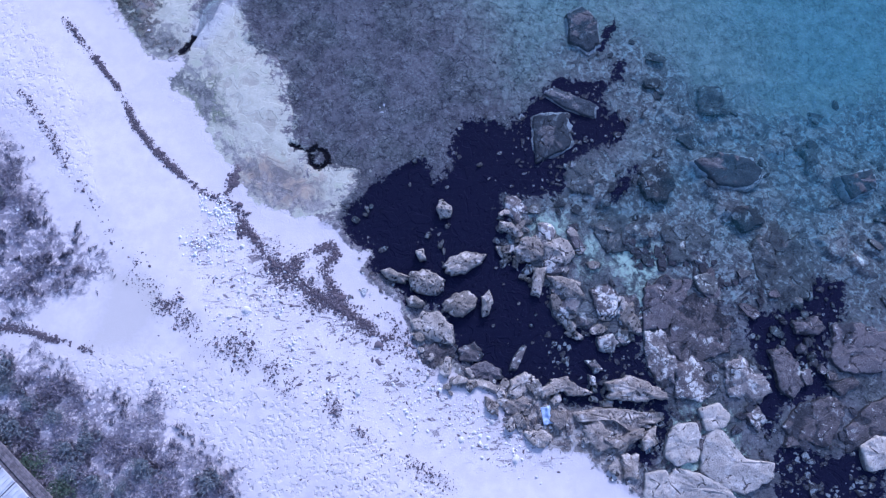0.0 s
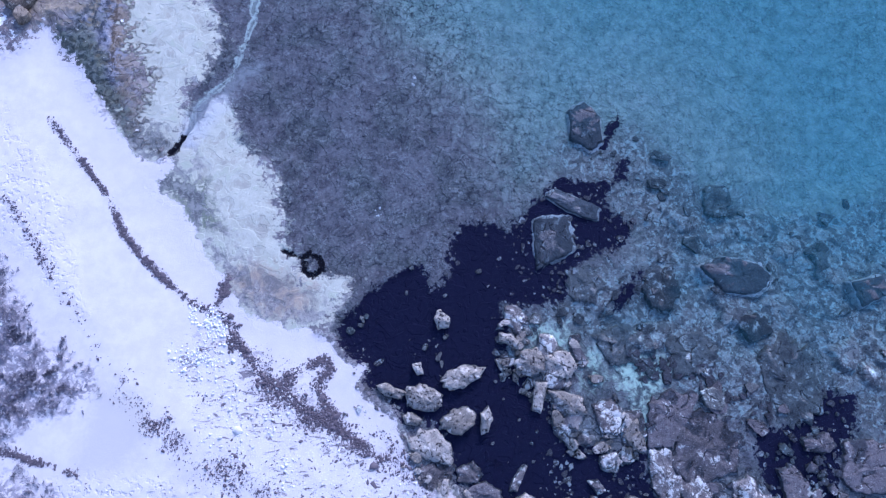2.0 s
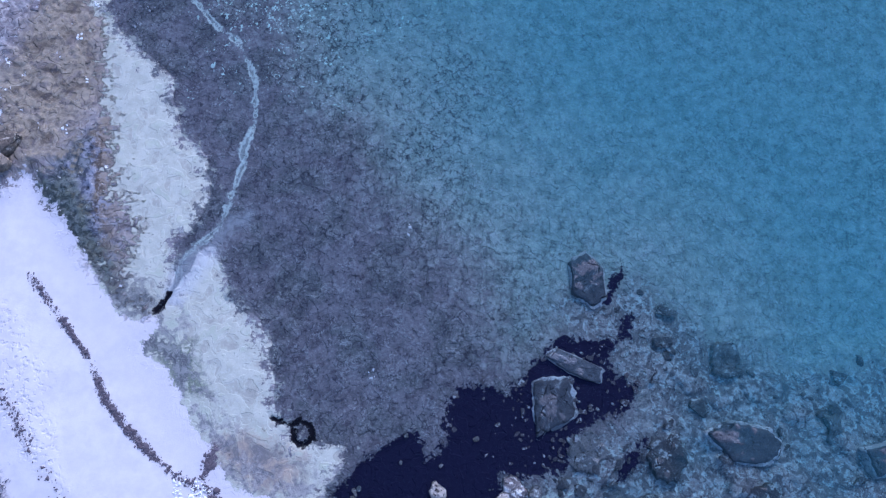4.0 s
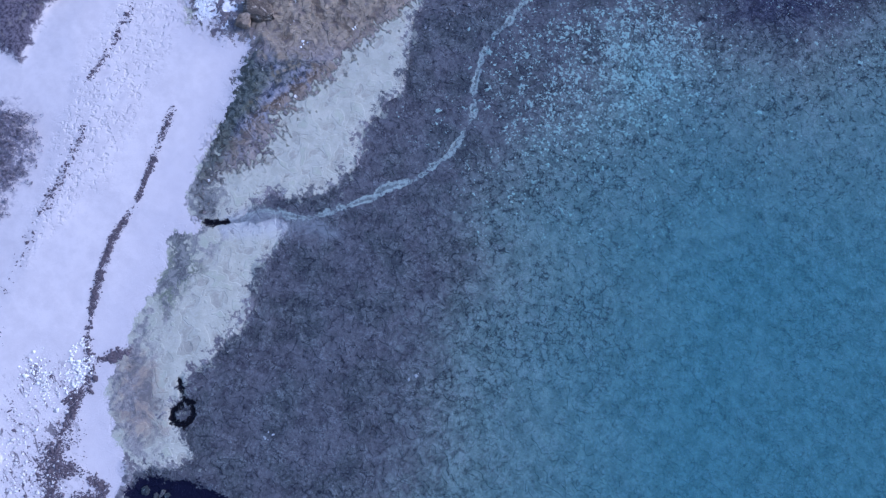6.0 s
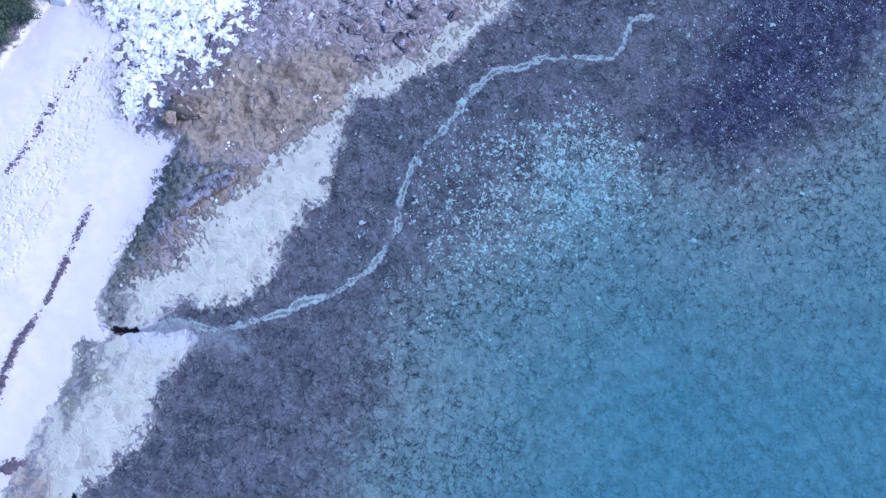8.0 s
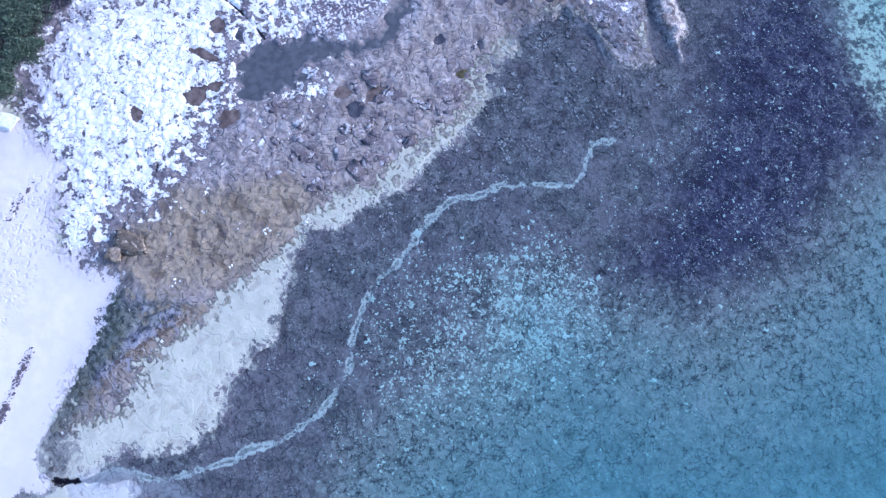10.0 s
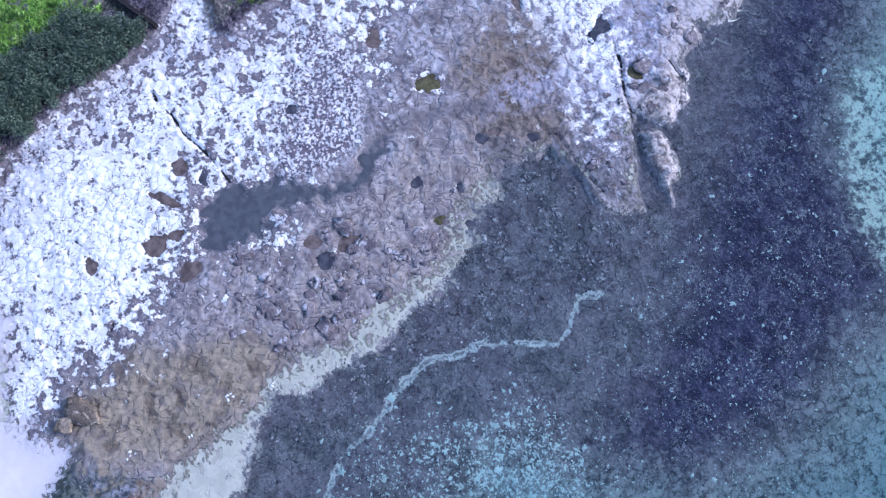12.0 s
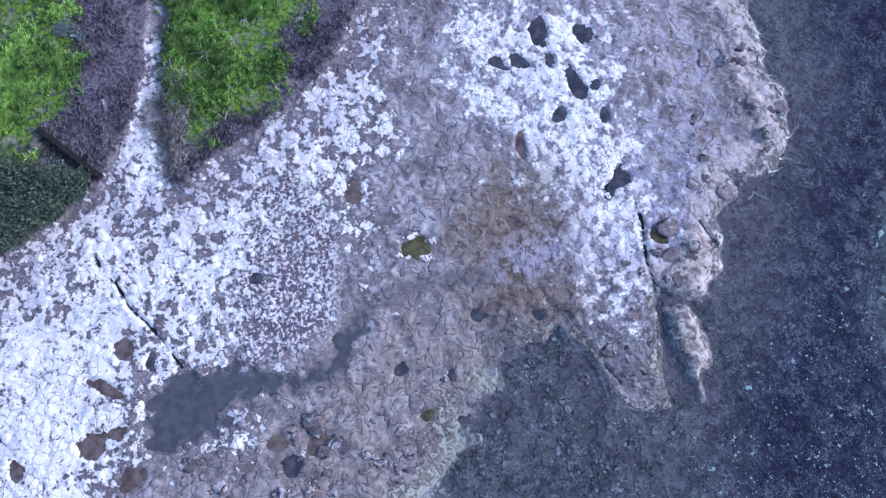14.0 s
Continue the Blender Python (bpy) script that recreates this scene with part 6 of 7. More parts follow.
deep_block((13.83, 6.06), (15.87, 6.46), (16.99, 5.49), (16.12, 4.11), (14.46, 4.04))
deep_block((17.28, 15.02), (18.51, 15.14), (18.98, 14.06), (18.12, 13.16), (17.22, 13.47))
deep_block((23.34, 10.83), (24.12, 10.95), (24.19, 9.99), (23.41, 9.62))
deep_block((18.12, 7.16), (19.67, 7.47), (20.10, 6.37), (18.89, 5.78))
rim_block((6.94, 13.15), (8.83, 13.33), (9.12, 11.35), (7.82, 10.71), (6.99, 10.30), (6.83, 11.75))
rim_block((7.67, 14.60), (8.42, 14.95), (10.79, 13.84), (10.57, 13.08), (9.69, 13.32), (8.86, 13.70))
rim_block((16.55, 10.11), (17.84, 10.69), (19.84, 10.29), (20.48, 9.36), (19.62, 8.47), (17.62, 8.69))
rim_block((9.39, 19.85), (10.36, 20.49), (11.21, 19.47), (11.27, 17.93), (10.49, 17.34), (9.46, 18.16))
rim_block((25.11, 9.06), (27.09, 9.44), (27.15, 8.35), (25.61, 7.65))

OCHRE_ROCKS = [(-23.6, 27.6, 2.1, 1.4, 41), (-23.6, 26.4, 1.2, 0.9, 78)]
lay_boulders(OCHRE_ROCKS, "ochre_rock", OCHRE_STONE, "rounded ochre rock at the edge of the sand", "ochre rocks",
             lambda l, w, bed: bed + 0.25 + 0.15 * min(l, w), stone_rng, 0.16)

# stones strewn in the dark hollows and over the rubble
STONES = [rock_mesh("stone", stone_rng, 1.0, a, b, m, 9, 0.22)
          for a, b, m in ((0.7, 0.5, PALE_STONE), (0.8, 0.45, SUNK_STONE), (0.5, 0.4, LEDGE_STONE), (0.9, 0.5, WEEDY_STONE), (0.6, 0.35, SUNK_STONE), (0.75, 0.5, PALE_STONE))]


def lay_stones(name, x, y, size, label, group, pick, rng):
    for a, b, s in zip(x, y, size):
        ob = new(name, STONES[pick[int(rng.integers(len(pick)))]])
        ob.matrix_world = pose(a, b, float(ground_at(a, b)) - 0.08 * s, rng.uniform(-8, 8), rng.uniform(-8, 8), rng.uniform(0, 360)) @ Matrix.Diagonal((s, s, s, 1))
        tagged(ob, label, "stone", group)


def joined_stones(name, x, y, size, material, rng, label):
    """Stones too many to count, as one mesh."""
    verts, faces = [], []
    for k, (a, b, s) in enumerate(zip(x, y, size)):
        v = PEB_VERTS.copy()
        for c in range(7):
            n = rng.normal(size=3) * (1, 1, 0.15)
            n /= np.linalg.norm(n)
            v -= np.outer(np.maximum(v @ n - rng.uniform(0.4, 0.75), 0), n)
        v[:, 2] = np.minimum(v[:, 2], 0.45)
        v = v * (s * 0.62, s * rng.uniform(0.3, 0.55), s * 0.3)
        t = rng.uniform(0, 6.28)
        v = v @ np.array(((math.cos(t), math.sin(t), 0), (-math.sin(t), math.cos(t), 0), (0, 0, 1)))
        verts.append(v + (a, b, float(ground_at(a, b)) + 0.06 * s))
        faces += [tuple(i + k * len(v) for i in f) for f in PEB_FACES]
    ob = new(name, mesh_of(name, np.concatenate(verts), faces, material))
    return tagged(ob, label, "stones", kind="stuff")


sx, sy = strew(BLACK, 55, stone_rng, 3, 1.2, 0.2)
lay_stones("pool_stone", sx, sy, np.clip(stone_rng.lognormal(-1.45, 0.6, len(sx)), 0.1, 0.9), "small pale stone in the dark water", "stones in the dark water", (0, 1, 5, 2), stone_rng)
sx, sy = strew(BLACK_D, 80, stone_rng, 4, 1.2, 0.2)
lay_stones("pool_stone", sx, sy, np.clip(stone_rng.lognormal(-1.3, 0.5, len(sx)), 0.1, 0.9), "small grey stone in the dark water", "stones in the dark water", (1, 3, 4), stone_rng)
sx, sy = strew(RUBBLE, 130, stone_rng, 5, 1.5, 0.5)
joined_stones("sunken_rubble", sx, sy, np.clip(stone_rng.lognormal(-0.8, 0.55, len(sx)), 0.15, 1.6), SUNK_STONE, stone_rng, "grey-green rubble of stones under clear water")
sx, sy = strew([(8.9, 6), (12.8, 3.1), (11.7, -1.9), (13.6, -7.7), (23.2, -8.6), (23.3, -1.8), (18.6, 3.1), (14.7, 5)], 500, stone_rng, 6, 1.2, 0.5)
keep = field_at("black", sx, sy) < -0.1
joined_stones("ledge_rubble", sx[keep], sy[keep], np.clip(stone_rng.lognormal(-1.0, 0.55, keep.sum()), 0.12, 1.2), WEEDY_STONE, stone_rng, "dark weedy rubble between the boulders")
sx, sy = along(LAND[3:12], 45, 0.5, stone_rng, 0.5, 7)
lay_stones("ledge_stone", sx, sy, np.clip(stone_rng.lognormal(-0.95, 0.55, len(sx)), 0.15, 1.2), "buff broken stone along the shore ledge", "stones along the ledge", (0, 2, 2, 5), stone_rng)

sx, sy = strew(LEDGE_HEAP, 50, stone_rng, 8, 1.2, 0.3)
lay_stones("ledge_stone", sx, sy, np.clip(stone_rng.lognormal(-0.8, 0.5, len(sx)), 0.2, 1.2), "buff broken stone heaped on the shore ledge", "stones along the ledge", (0, 2, 2, 5), stone_rng)
# gravel of small stones at the boulders' feet
sx, sy = np.concatenate([np.array(p) for p in (strew(BLACK_F, 220, stone_rng, 14, 0.9, 0.4), strew(BLACK_E, 160, stone_rng, 15, 0.9, 0.3), strew(BLACK_G, 160, stone_rng, 18, 0.9, 0.3), strew(BLACK_D, 120, stone_rng, 20, 0.9, 0.3), strew(BLACK_B, 140, stone_rng, 16, 0.9, 0.5), along(BLACK[8:], 260, 0.45, stone_rng, 0.6, 17))], 1)
joined_stones("pool_gravel", sx, sy, np.clip(stone_rng.lognormal(-1.6, 0.5, len(sx)), 0.08, 0.6), MOTTLED_STONE, stone_rng, "small broken stones at the edge of the dark water")

# weedy cobbles scattered over the shelf below the rocks
sx, sy = strew(COBBLED, 1500, stone_rng, 24, 0.8, 0.8)
keep = (field_at("land", sx, sy) < -0.6) & (field_at("crack", sx, sy) > 0.35)
joined_stones("shelf_cobbles", sx[keep], sy[keep], np.clip(stone_rng.lognormal(-1.75, 0.4, keep.sum()), 0.07, 0.4), MOTTLED_STONE, stone_rng, "small grey weedy cobbles on the shallow shelf")

# flat slabs jumbled at the shallow edge
STONES += [rock_mesh("stone", stone_rng, 1.0, a, 0.3, m, 9, 0.2, True, 0.15) for a, m in ((0.6, PALE_STONE), (0.75, MOTTLED_STONE), (0.45, PALE_STONE))]
sx, sy = strew(JUMBLE, 90, stone_rng, 19, 0.6, 0.4)
lay_stones("flat_stone", sx, sy, np.clip(stone_rng.lognormal(-0.15, 0.4, len(sx)), 0.4, 1.8), "flat grey-beige stone in a jumble under shallow water", "jumbled flat stones", (6, 7, 8, 6), stone_rng)
# knobs of rock along the outer ledge
sx, sy = along(FRINGE_NORTH[4:], 16, 1.1, stone_rng, 0.3, 9)
keep = (field_at("land", sx, sy) > 0.15) & (field_at("spur", sx, sy) < -0.3)
lay_stones("ledge_rock", sx[keep], sy[keep], np.clip(stone_rng.lognormal(-0.55, 0.45, keep.sum()), 0.2, 1.4), "weathered knob of brown rock on the outer ledge", "knobs of the outer ledge", (2, 2, 0), stone_rng)

WHITE_BOULDER = [(-34.7, 24.7, 1.4, 1.2, 36)]
WHITE_STONE = plain_material("white_stone", (0.62, 0.62, 0.60), (0.82, 0.82, 0.80), 0.7)
for x, y in WHITE_SPOTS:
    for k in range(5):
        a, c = x + stone_rng.normal(0, 0.16), y + stone_rng.normal(0, 0.16)
        s = stone_rng.uniform(0.07, 0.22)
        ob = new("white_stone", rock_mesh("white_stone", stone_rng, s, s * 0.7, s * 0.4, WHITE_STONE, 8, 0.22, False))
        ob.matrix_world = pose(a, c, float(ground_at(a, c)) - 0.03, 0, 0, stone_rng.uniform(0, 180))
        tagged(ob, "small white stone lying in the open", "stone", "white stones")

lay_boulders(WHITE_BOULDER, "white_boulder", WHITE_STONE, "smooth rounded white boulder at the edge of the sand", "white boulders", lambda l, w, bed: bed + 0.35, stone_rng, 0.12)


# ---- rock pools ----
def pool_thing(x, y, long, wide, turn, level, material, label, rng):
    n, rings = 40, 4
    wob = rng.uniform(0, 6.28, 4)
    verts, faces = [(0, 0, 0)], []
    for r in range(1, rings + 1):
        for k in range(n):
            a = 2 * math.pi * k / n
            f = 1.12 * r / rings * (1 + 0.16 * math.sin(2 * a + wob[0]) + 0.18 * math.sin(3 * a + wob[1]) + 0.13 * math.sin(5 * a + wob[2]) + 0.10 * math.sin(8 * a + wob[3]))
            verts.append((math.cos(a) * long / 2 * f, math.sin(a) * wide / 2 * f, -0.004 * r))
    for k in range(n):
        faces.append((0, 1 + k, 1 + (k + 1) % n))
        for r in range(rings - 1):
            a, b = 1 + r * n, 1 + (r + 1) * n
            faces.append((a + k, b + k, b + (k + 1) % n, a + (k + 1) % n))
    ob = new("rock_pool", mesh_of("rock_pool", verts, faces, material, True))
    ob.matrix_world = pose(x, y, level + 0.0, 0, 0, turn)
    tagged(ob, label, "rock pool", "rock pools")


pool_rng = np.random.default_rng(5)
levels = iter(POOL_LEVELS)
for rows, mat, tone in ((DARK_POOLS, POOL_DARK, "dark"), (BROWN_POOLS, POOL_BROWN, "brown"), (OLIVE_POOLS, POOL_OLIVE, "olive-green"), (STAR, POOL_DARK, "dark")):
    for x, y, long, wide, turn in rows:
        pool_thing(x, y, long, wide, turn, next(levels), mat, "small " + tone + " still pool in a hollow of the rock", pool_rng)

px, py = np.array(TIDE_POOL).T
inside = (FIELD["pool"] > -0.5)
pool_level = float(np.median(HIGH[FIELD["pool"] > 0.4])) + 0.035
PX, PY = np.arange(px.min() - 1, px.max() + 1, 0.2), np.arange(py.min() - 1, py.max() + 1, 0.2)
QX, QY = np.meshgrid(PX, PY)
tagged(sheet("tide_pool", PX, PY, np.full_like(QX, pool_level), cell(field_at("pool", QX, QY)) > -0.35, {}, POOL_GREY),
       "long shallow grey tide pool on the rock", "tide pool")

# ---- seaweed, shingle and sea tufts ----
weed_rng = np.random.default_rng(23)
for line, count, spread, size in (
    (WRACK_A, 4200, 0.10, 0.034), (WRACK_HOOK, 1200, 0.13, 0.045), (WRACK_B, 4200, 0.17, 0.034), (WRACK_BAND, 5500, 0.55, 0.03), (WRACK_C, 3000, 0.5, 0.026),
    (WRACK_D, 1300, 0.26, 0.026), (WRACK_E, 420, 0.2, 0.04), (WRACK_F, 1000, 0.11, 0.035), (WRACK_G, 2400, 0.14, 0.036), (WRACK_N, 420, 0.16, 0.04),
):
    x, y = along(line, count, spread, weed_rng, 1.0, len(line) + count % 7, 0.38 if spread > 0.25 else 0.2)
    flakes("seaweed_wrack", x, y, weed_rng.lognormal(math.log(size), 0.5, len(x)), WRACK, 0.03, 6, weed_rng,
           label="line of dry dark brown seaweed on the sand", category="seaweed")
x, y = strew(PALE_PEBBLE, 2600, weed_rng, 30, 0.7, 0.8)
flakes("seaweed_scraps", x, y, weed_rng.lognormal(math.log(0.027), 0.6, len(x)), WRACK, 0.012, 7, weed_rng, 2.2, label="scattered dark scraps of dry seaweed", category="seaweed")
x, y = strew(TRAMPLED_B, 700, weed_rng, 31, 2.2, 0.8)
flakes("seaweed_scraps", x, y, weed_rng.lognormal(math.log(0.027), 0.5, len(x)), WRACK, 0.012, 7, weed_rng, 2.2, label="scattered dark scraps of dry seaweed", category="seaweed")
x, y = strew(PALE_PEBBLE, 1500, weed_rng, 33, 1.0, 0.5)
flakes("shingle", x, y, weed_rng.lognormal(math.log(0.06), 0.45, len(x)), PEBBLE, 0.05, 6, weed_rng, 1.2, label="pale shingle on the upper beach", category="shingle")
for outline, count in ((WHITE_SHINGLE, 420), (WHITE_SHINGLE_B, 260)):
    x, y = strew(outline, count, weed_rng, 39, 0.8, 0.3)
    flakes("white_shingle", x, y, weed_rng.lognormal(math.log(0.06), 0.4, len(x)), WHITE_STONE, 0.06, 6, weed_rng, 1.2, label="patch of white shingle on the sand", category="shingle")
x, y = strew(TUFT_BED, 1500, weed_rng, 45, 0.8, 1.2)
flakes("sea_tufts", x, y, weed_rng.lognormal(math.log(0.048), 0.5, len(x)), TUFT, 0.02, 11, weed_rng, 1.5, ragged=0.1, label="pale tufts of weed beside the pale vein", category="seaweed")
x, y = strew(CORE, 1000, weed_rng, 38, 0.4, 1.1)
flakes("sea_tufts", x, y, weed_rng.lognormal(math.log(0.054), 0.45, len(x)), TUFT, 0.02, 11, weed_rng, 1.4, ragged=0.15, label="dense pale tufts of weed on the seabed", category="seaweed")
x, y = strew(SPECKLE, 1800, weed_rng, 35, 0.4, 2.2)
flakes("sea_tufts", x, y, weed_rng.lognormal(math.log(0.054), 0.45, len(x)), TUFT, 0.02, 11, weed_rng, 1.4, ragged=0.15, label="pale tufts of weed on the dark seabed", category="seaweed")
x, y = strew([(-14.1, 30), (-3, 30), (3.9, 39.7), (1.7, 59.5), (-8.3, 76.6), (-18, 78.4), (-12.1, 55.8), (-8, 44.9)], 3800, weed_rng, 36, 1.2, 1.0)
keep = field_at("land", x, y) < -0.5
flakes("sea_tufts", x[keep], y[keep], weed_rng.lognormal(math.log(0.036), 0.5, keep.sum()), TUFT, 0.02, 11, weed_rng, 1.4, ragged=0.15, label="sparse pale tufts of weed on the seabed", category="seaweed")
x, y = strew([(-20.1, 36), (-17, 38), (-13, 50), (-15, 57.8), (-19, 52)], 500, weed_rng, 37, 1.5, 1.0)
keep = field_at("land", x, y) < 0
flakes("sea_pebbles", x[keep], y[keep], weed_rng.lognormal(math.log(0.045), 0.4, keep.sum()), PEBBLE, 0.03, 6, weed_rng, 1.2, label="pale pebbles on the shallow shelf", category="pebbles")


def strand(x, y, reach, way, rng):
    """A pale ribbon of weed that trails from the ledge into the sea."""
    pts, a = [np.array((x, y))], way
    for k in range(9):
        a += rng.normal(0, 0.38)
        pts.append(pts[-1] + np.array((math.cos(a), math.sin(a))) * reach / 9)
    verts, faces = [], []
    for i, p in enumerate(pts):
        d = pts[min(i + 1, 9)] - pts[max(i - 1, 0)]
        n = np.array((-d[1], d[0])) / (np.linalg.norm(d) + 1e-6)
        w = 0.06 * (1 - 0.75 * i / 9)
        z = max(float(ground_at(p[0], p[1])) + 0.03, SEA_LEVEL - 0.03)
        verts += [(*(p + n * w), z - 0.02), (*p, z + 0.03), (*(p - n * w), z - 0.02)]
        if i:
            o = 3 * i
            faces += [(o - 3, o - 2, o + 1, o), (o - 2, o - 1, o + 2, o + 1)]
    ob = new("weed_strand", mesh_of("weed_strand", verts, faces, PALE_WEED, True))
    tagged(ob, "pale ribbon of weed trailing from the rock into the sea", "seaweed", "weed ribbons")


PALE_WEED = plain_material("pale_weed", (0.40, 0.42, 0.36), (0.60, 0.62, 0.54), 0.7)
for (ax, ay), (bx, by) in zip(STRANDS, STRANDS[1:]):
    for k in range(2):
        f = weed_rng.uniform()
        strand(ax + (bx - ax) * f, ay + (by - ay) * f, weed_rng.uniform(0.4, 1.6), weed_rng.normal(0.7, 0.4), weed_rng)

# ---- grass, heath, shrubs ----
def blades(name, x, y, per, tall, lean, wide, material, rng, label, category):
    n = len(x) * per
    bx, by = np.repeat(x, per) + rng.normal(0, 0.05, n), np.repeat(y, per) + rng.normal(0, 0.05, n)
    a, l = rng.uniform(0, 2 * np.pi, n), rng.uniform(0.4, 1.2, n)
    z = ground_at(bx, by) - 0.02
    w = wide * rng.uniform(0.6, 1.3, n)
    ca, sa = np.cos(a), np.sin(a)
    one = np.stack([bx - sa * w, by + ca * w, z], -1)
    two = np.stack([bx + sa * w, by - ca * w, z], -1)
    mid = np.stack([bx + ca * lean * l * 0.5, by + sa * lean * l * 0.5, z + tall * l * 0.8], -1)
    tip = np.stack([bx + ca * lean * l * 1.3, by + sa * lean * l * 1.3, z + tall * l], -1)
    verts = np.stack([one, two, mid, tip], 1).reshape(-1, 3)
    base = np.arange(n)[:, None] * 4
    tris = np.concatenate([base + [0, 1, 2], base + [2, 1, 3]], 1).reshape(-1, 3)
    me = bpy.data.meshes.new(name)
    me.vertices.add(len(verts)), me.loops.add(tris.size), me.polygons.add(len(tris))
    me.vertices.foreach_set("co", verts.ravel())
    me.loops.foreach_set("vertex_index", tris.ravel())
    me.polygons.foreach_set("loop_start", np.arange(len(tris)) * 3)
    me.update(calc_edges=True)
    me.materials.append(material)
    return tagged(new(name, me), label, category, kind="stuff")


plant_rng = np.random.default_rng(31)
STRAW = plain_material("straw", (0.24, 0.22, 0.20), (0.50, 0.47, 0.43), 0.8, 1.5, 0.01, True)
for outline, seed in ((GREEN_WEST, 41), (GREEN_EAST, 42), (GREEN_MID, 43)):
    x, y = strew(outline, 8000, plant_rng, seed, 2.2, 1.0)
    keep = ripple(x, y, 1.7, 95, 3) > plant_rng.uniform(0.36, 0.5, len(x))
    x, y = x[keep], y[keep]
    blades("grass", x, y, 8, 0.20, 0.16, 0.022, GRASS, plant_rng, "bright green tufted grass above the rocks", "grass")
hx, hy = plant_rng.uniform(-57, -28, 30000), plant_rng.uniform(30, 70, 30000)
keep = (field_at("meadow", hx, hy) > 0) & (field_at("green", hx, hy) < 0.1) & (field_at("dry", hx, hy) < -0.2) & (field_at("hedge", hx, hy) < 0.3) & (ripple(hx, hy, 1.5, 51) > 0.42)
blades("heath", hx[keep][:4500], hy[keep][:4500], 6, 0.18, 0.22, 0.014, DRY_GRASS, plant_rng, "dry purple-brown heath and dead grass", "heath")

for outline, count, seed in ((HEATH_A, 1600, 46), (HEATH_B, 3600, 47)):
    x, y = strew(outline, count, plant_rng, seed, 0.9, 1.2)
    keep = ripple(x, y, 0.8, seed + 3, 3) > plant_rng.uniform(0.42, 0.54, len(x))
    blades("dune_heath", x[keep], y[keep], 7, 0.16, 0.16, 0.016, DUNE_HEATH, plant_rng, "dark tufted heath creeping over the sand", "heath")
x, y = strew(DRY_STRIP, 700, plant_rng, 44, 1.5, 0.6)
blades("dry_grass", x, y, 6, 0.18, 0.20, 0.014, STRAW, plant_rng, "bleached dry grass beside the path", "grass")


def shrub(name, radius, tall, leaves, size, material, rng):
    """A low shrub: forked stems and a crown of single leaves."""
    root = new(name)
    for k in range(4):
        a, r = k * 1.57 + rng.uniform(-0.6, 0.6), rng.uniform(0.4, 0.8) * radius
        tip, w = (math.cos(a) * r, math.sin(a) * r, tall * rng.uniform(0.5, 0.85)), 0.02
        stem = [(w, 0, 0), (-w / 2, w, 0), (-w / 2, -w, 0), (tip[0] + w / 3, tip[1], tip[2]), (tip[0], tip[1] + w / 3, tip[2]), (tip[0] - w / 3, tip[1], tip[2])]
        part("stem", mesh_of("stem", stem, [(0, 1, 4, 3), (1, 2, 5, 4), (2, 0, 3, 5)], TWIG), root, "thin bare stem")
    lobes = [(rng.normal(0, 0.42, 2) * radius, rng.uniform(0.3, 0.6) * radius, rng.uniform(0.55, 1.0) * tall) for _ in range(8)]
    verts, faces = [], []
    for k in range(leaves):
        c, r, h = lobes[int(rng.integers(len(lobes)))]
        d = rng.normal(size=3)
        d /= np.linalg.norm(d)
        p = np.array((c[0] + d[0] * r, c[1] + d[1] * r, h * (0.62 + 0.38 * d[2]))) * rng.uniform(0.85, 1.06)
        u = rng.normal(size=3) + d * 0.2
        u /= np.linalg.norm(u)
        w = np.cross(u, rng.normal(size=3) * 0.6 + (0, 0, 1.0))
        w /= np.linalg.norm(w) + 1e-6
        s = size * rng.uniform(0.6, 1.3)
        o = len(verts)
        verts += [p - u * s, p + w * s * 0.4, p + u * s, p - w * s * 0.4]
        faces.append((o, o + 1, o + 2, o + 3))
    part("foliage", mesh_of("foliage", verts, faces, material), root)
    return root


def plant_all(kinds, x, y, scale, rng, label, category, group):
    for i, (a, b, s) in enumerate(zip(x, y, scale)):
        m = pose(a, b, float(ground_at(a, b)) - 0.03, 0, 0, rng.uniform(0, 360))
        ob = copy_thing(kinds[i % len(kinds)], m)
        ob.scale = (s, s, s * rng.uniform(0.8, 1.15))
        tagged(ob, label, category, group)


def remove(kinds):
    for k in kinds:
        for o in (*k.children_recursive, k):
            bpy.data.objects.remove(o)


kinds = [shrub("hedge_shrub", 0.75, 0.9, 900, 0.07, LEAF, plant_rng) for _ in range(4)]
x, y = strew(HEDGE, 420, plant_rng, 61, 0.7, 0.2)
keep = gap(TRENCH, x, y, False) > 1.0
x, y = x[keep], y[keep]
plant_all(kinds, x, y, plant_rng.uniform(0.7, 1.25, len(x)), plant_rng, "dense dark green salt-swept shrub in the hedge", "shrub", "shrubs of the hedge")
remove(kinds)
kinds = [shrub("heath_shrub", 0.6, 0.20, 260, 0.05, HEATH_LEAF, plant_rng) for _ in range(3)]
x, y = strew(HEATH_A, 85, plant_rng, 62, 1.4, 0.9)
plant_all(kinds, x, y, plant_rng.uniform(0.3, 1.5, len(x)), plant_rng, "low purple-grey heath shrub on sand", "shrub", "heath shrubs on the sand")
x, y = strew(HEATH_B, 155, plant_rng, 63, 1.4, 0.9)
plant_all(kinds, x, y, plant_rng.uniform(0.3, 1.5, len(x)), plant_rng, "low purple-grey heath shrub on sand", "shrub", "heath shrubs on the sand")
x, y = plant_rng.uniform(-52, -36, 300), plant_rng.uniform(38, 60, 300)
keep = (field_at("meadow", x, y) > 0.2) & (field_at("green", x, y) < 0)
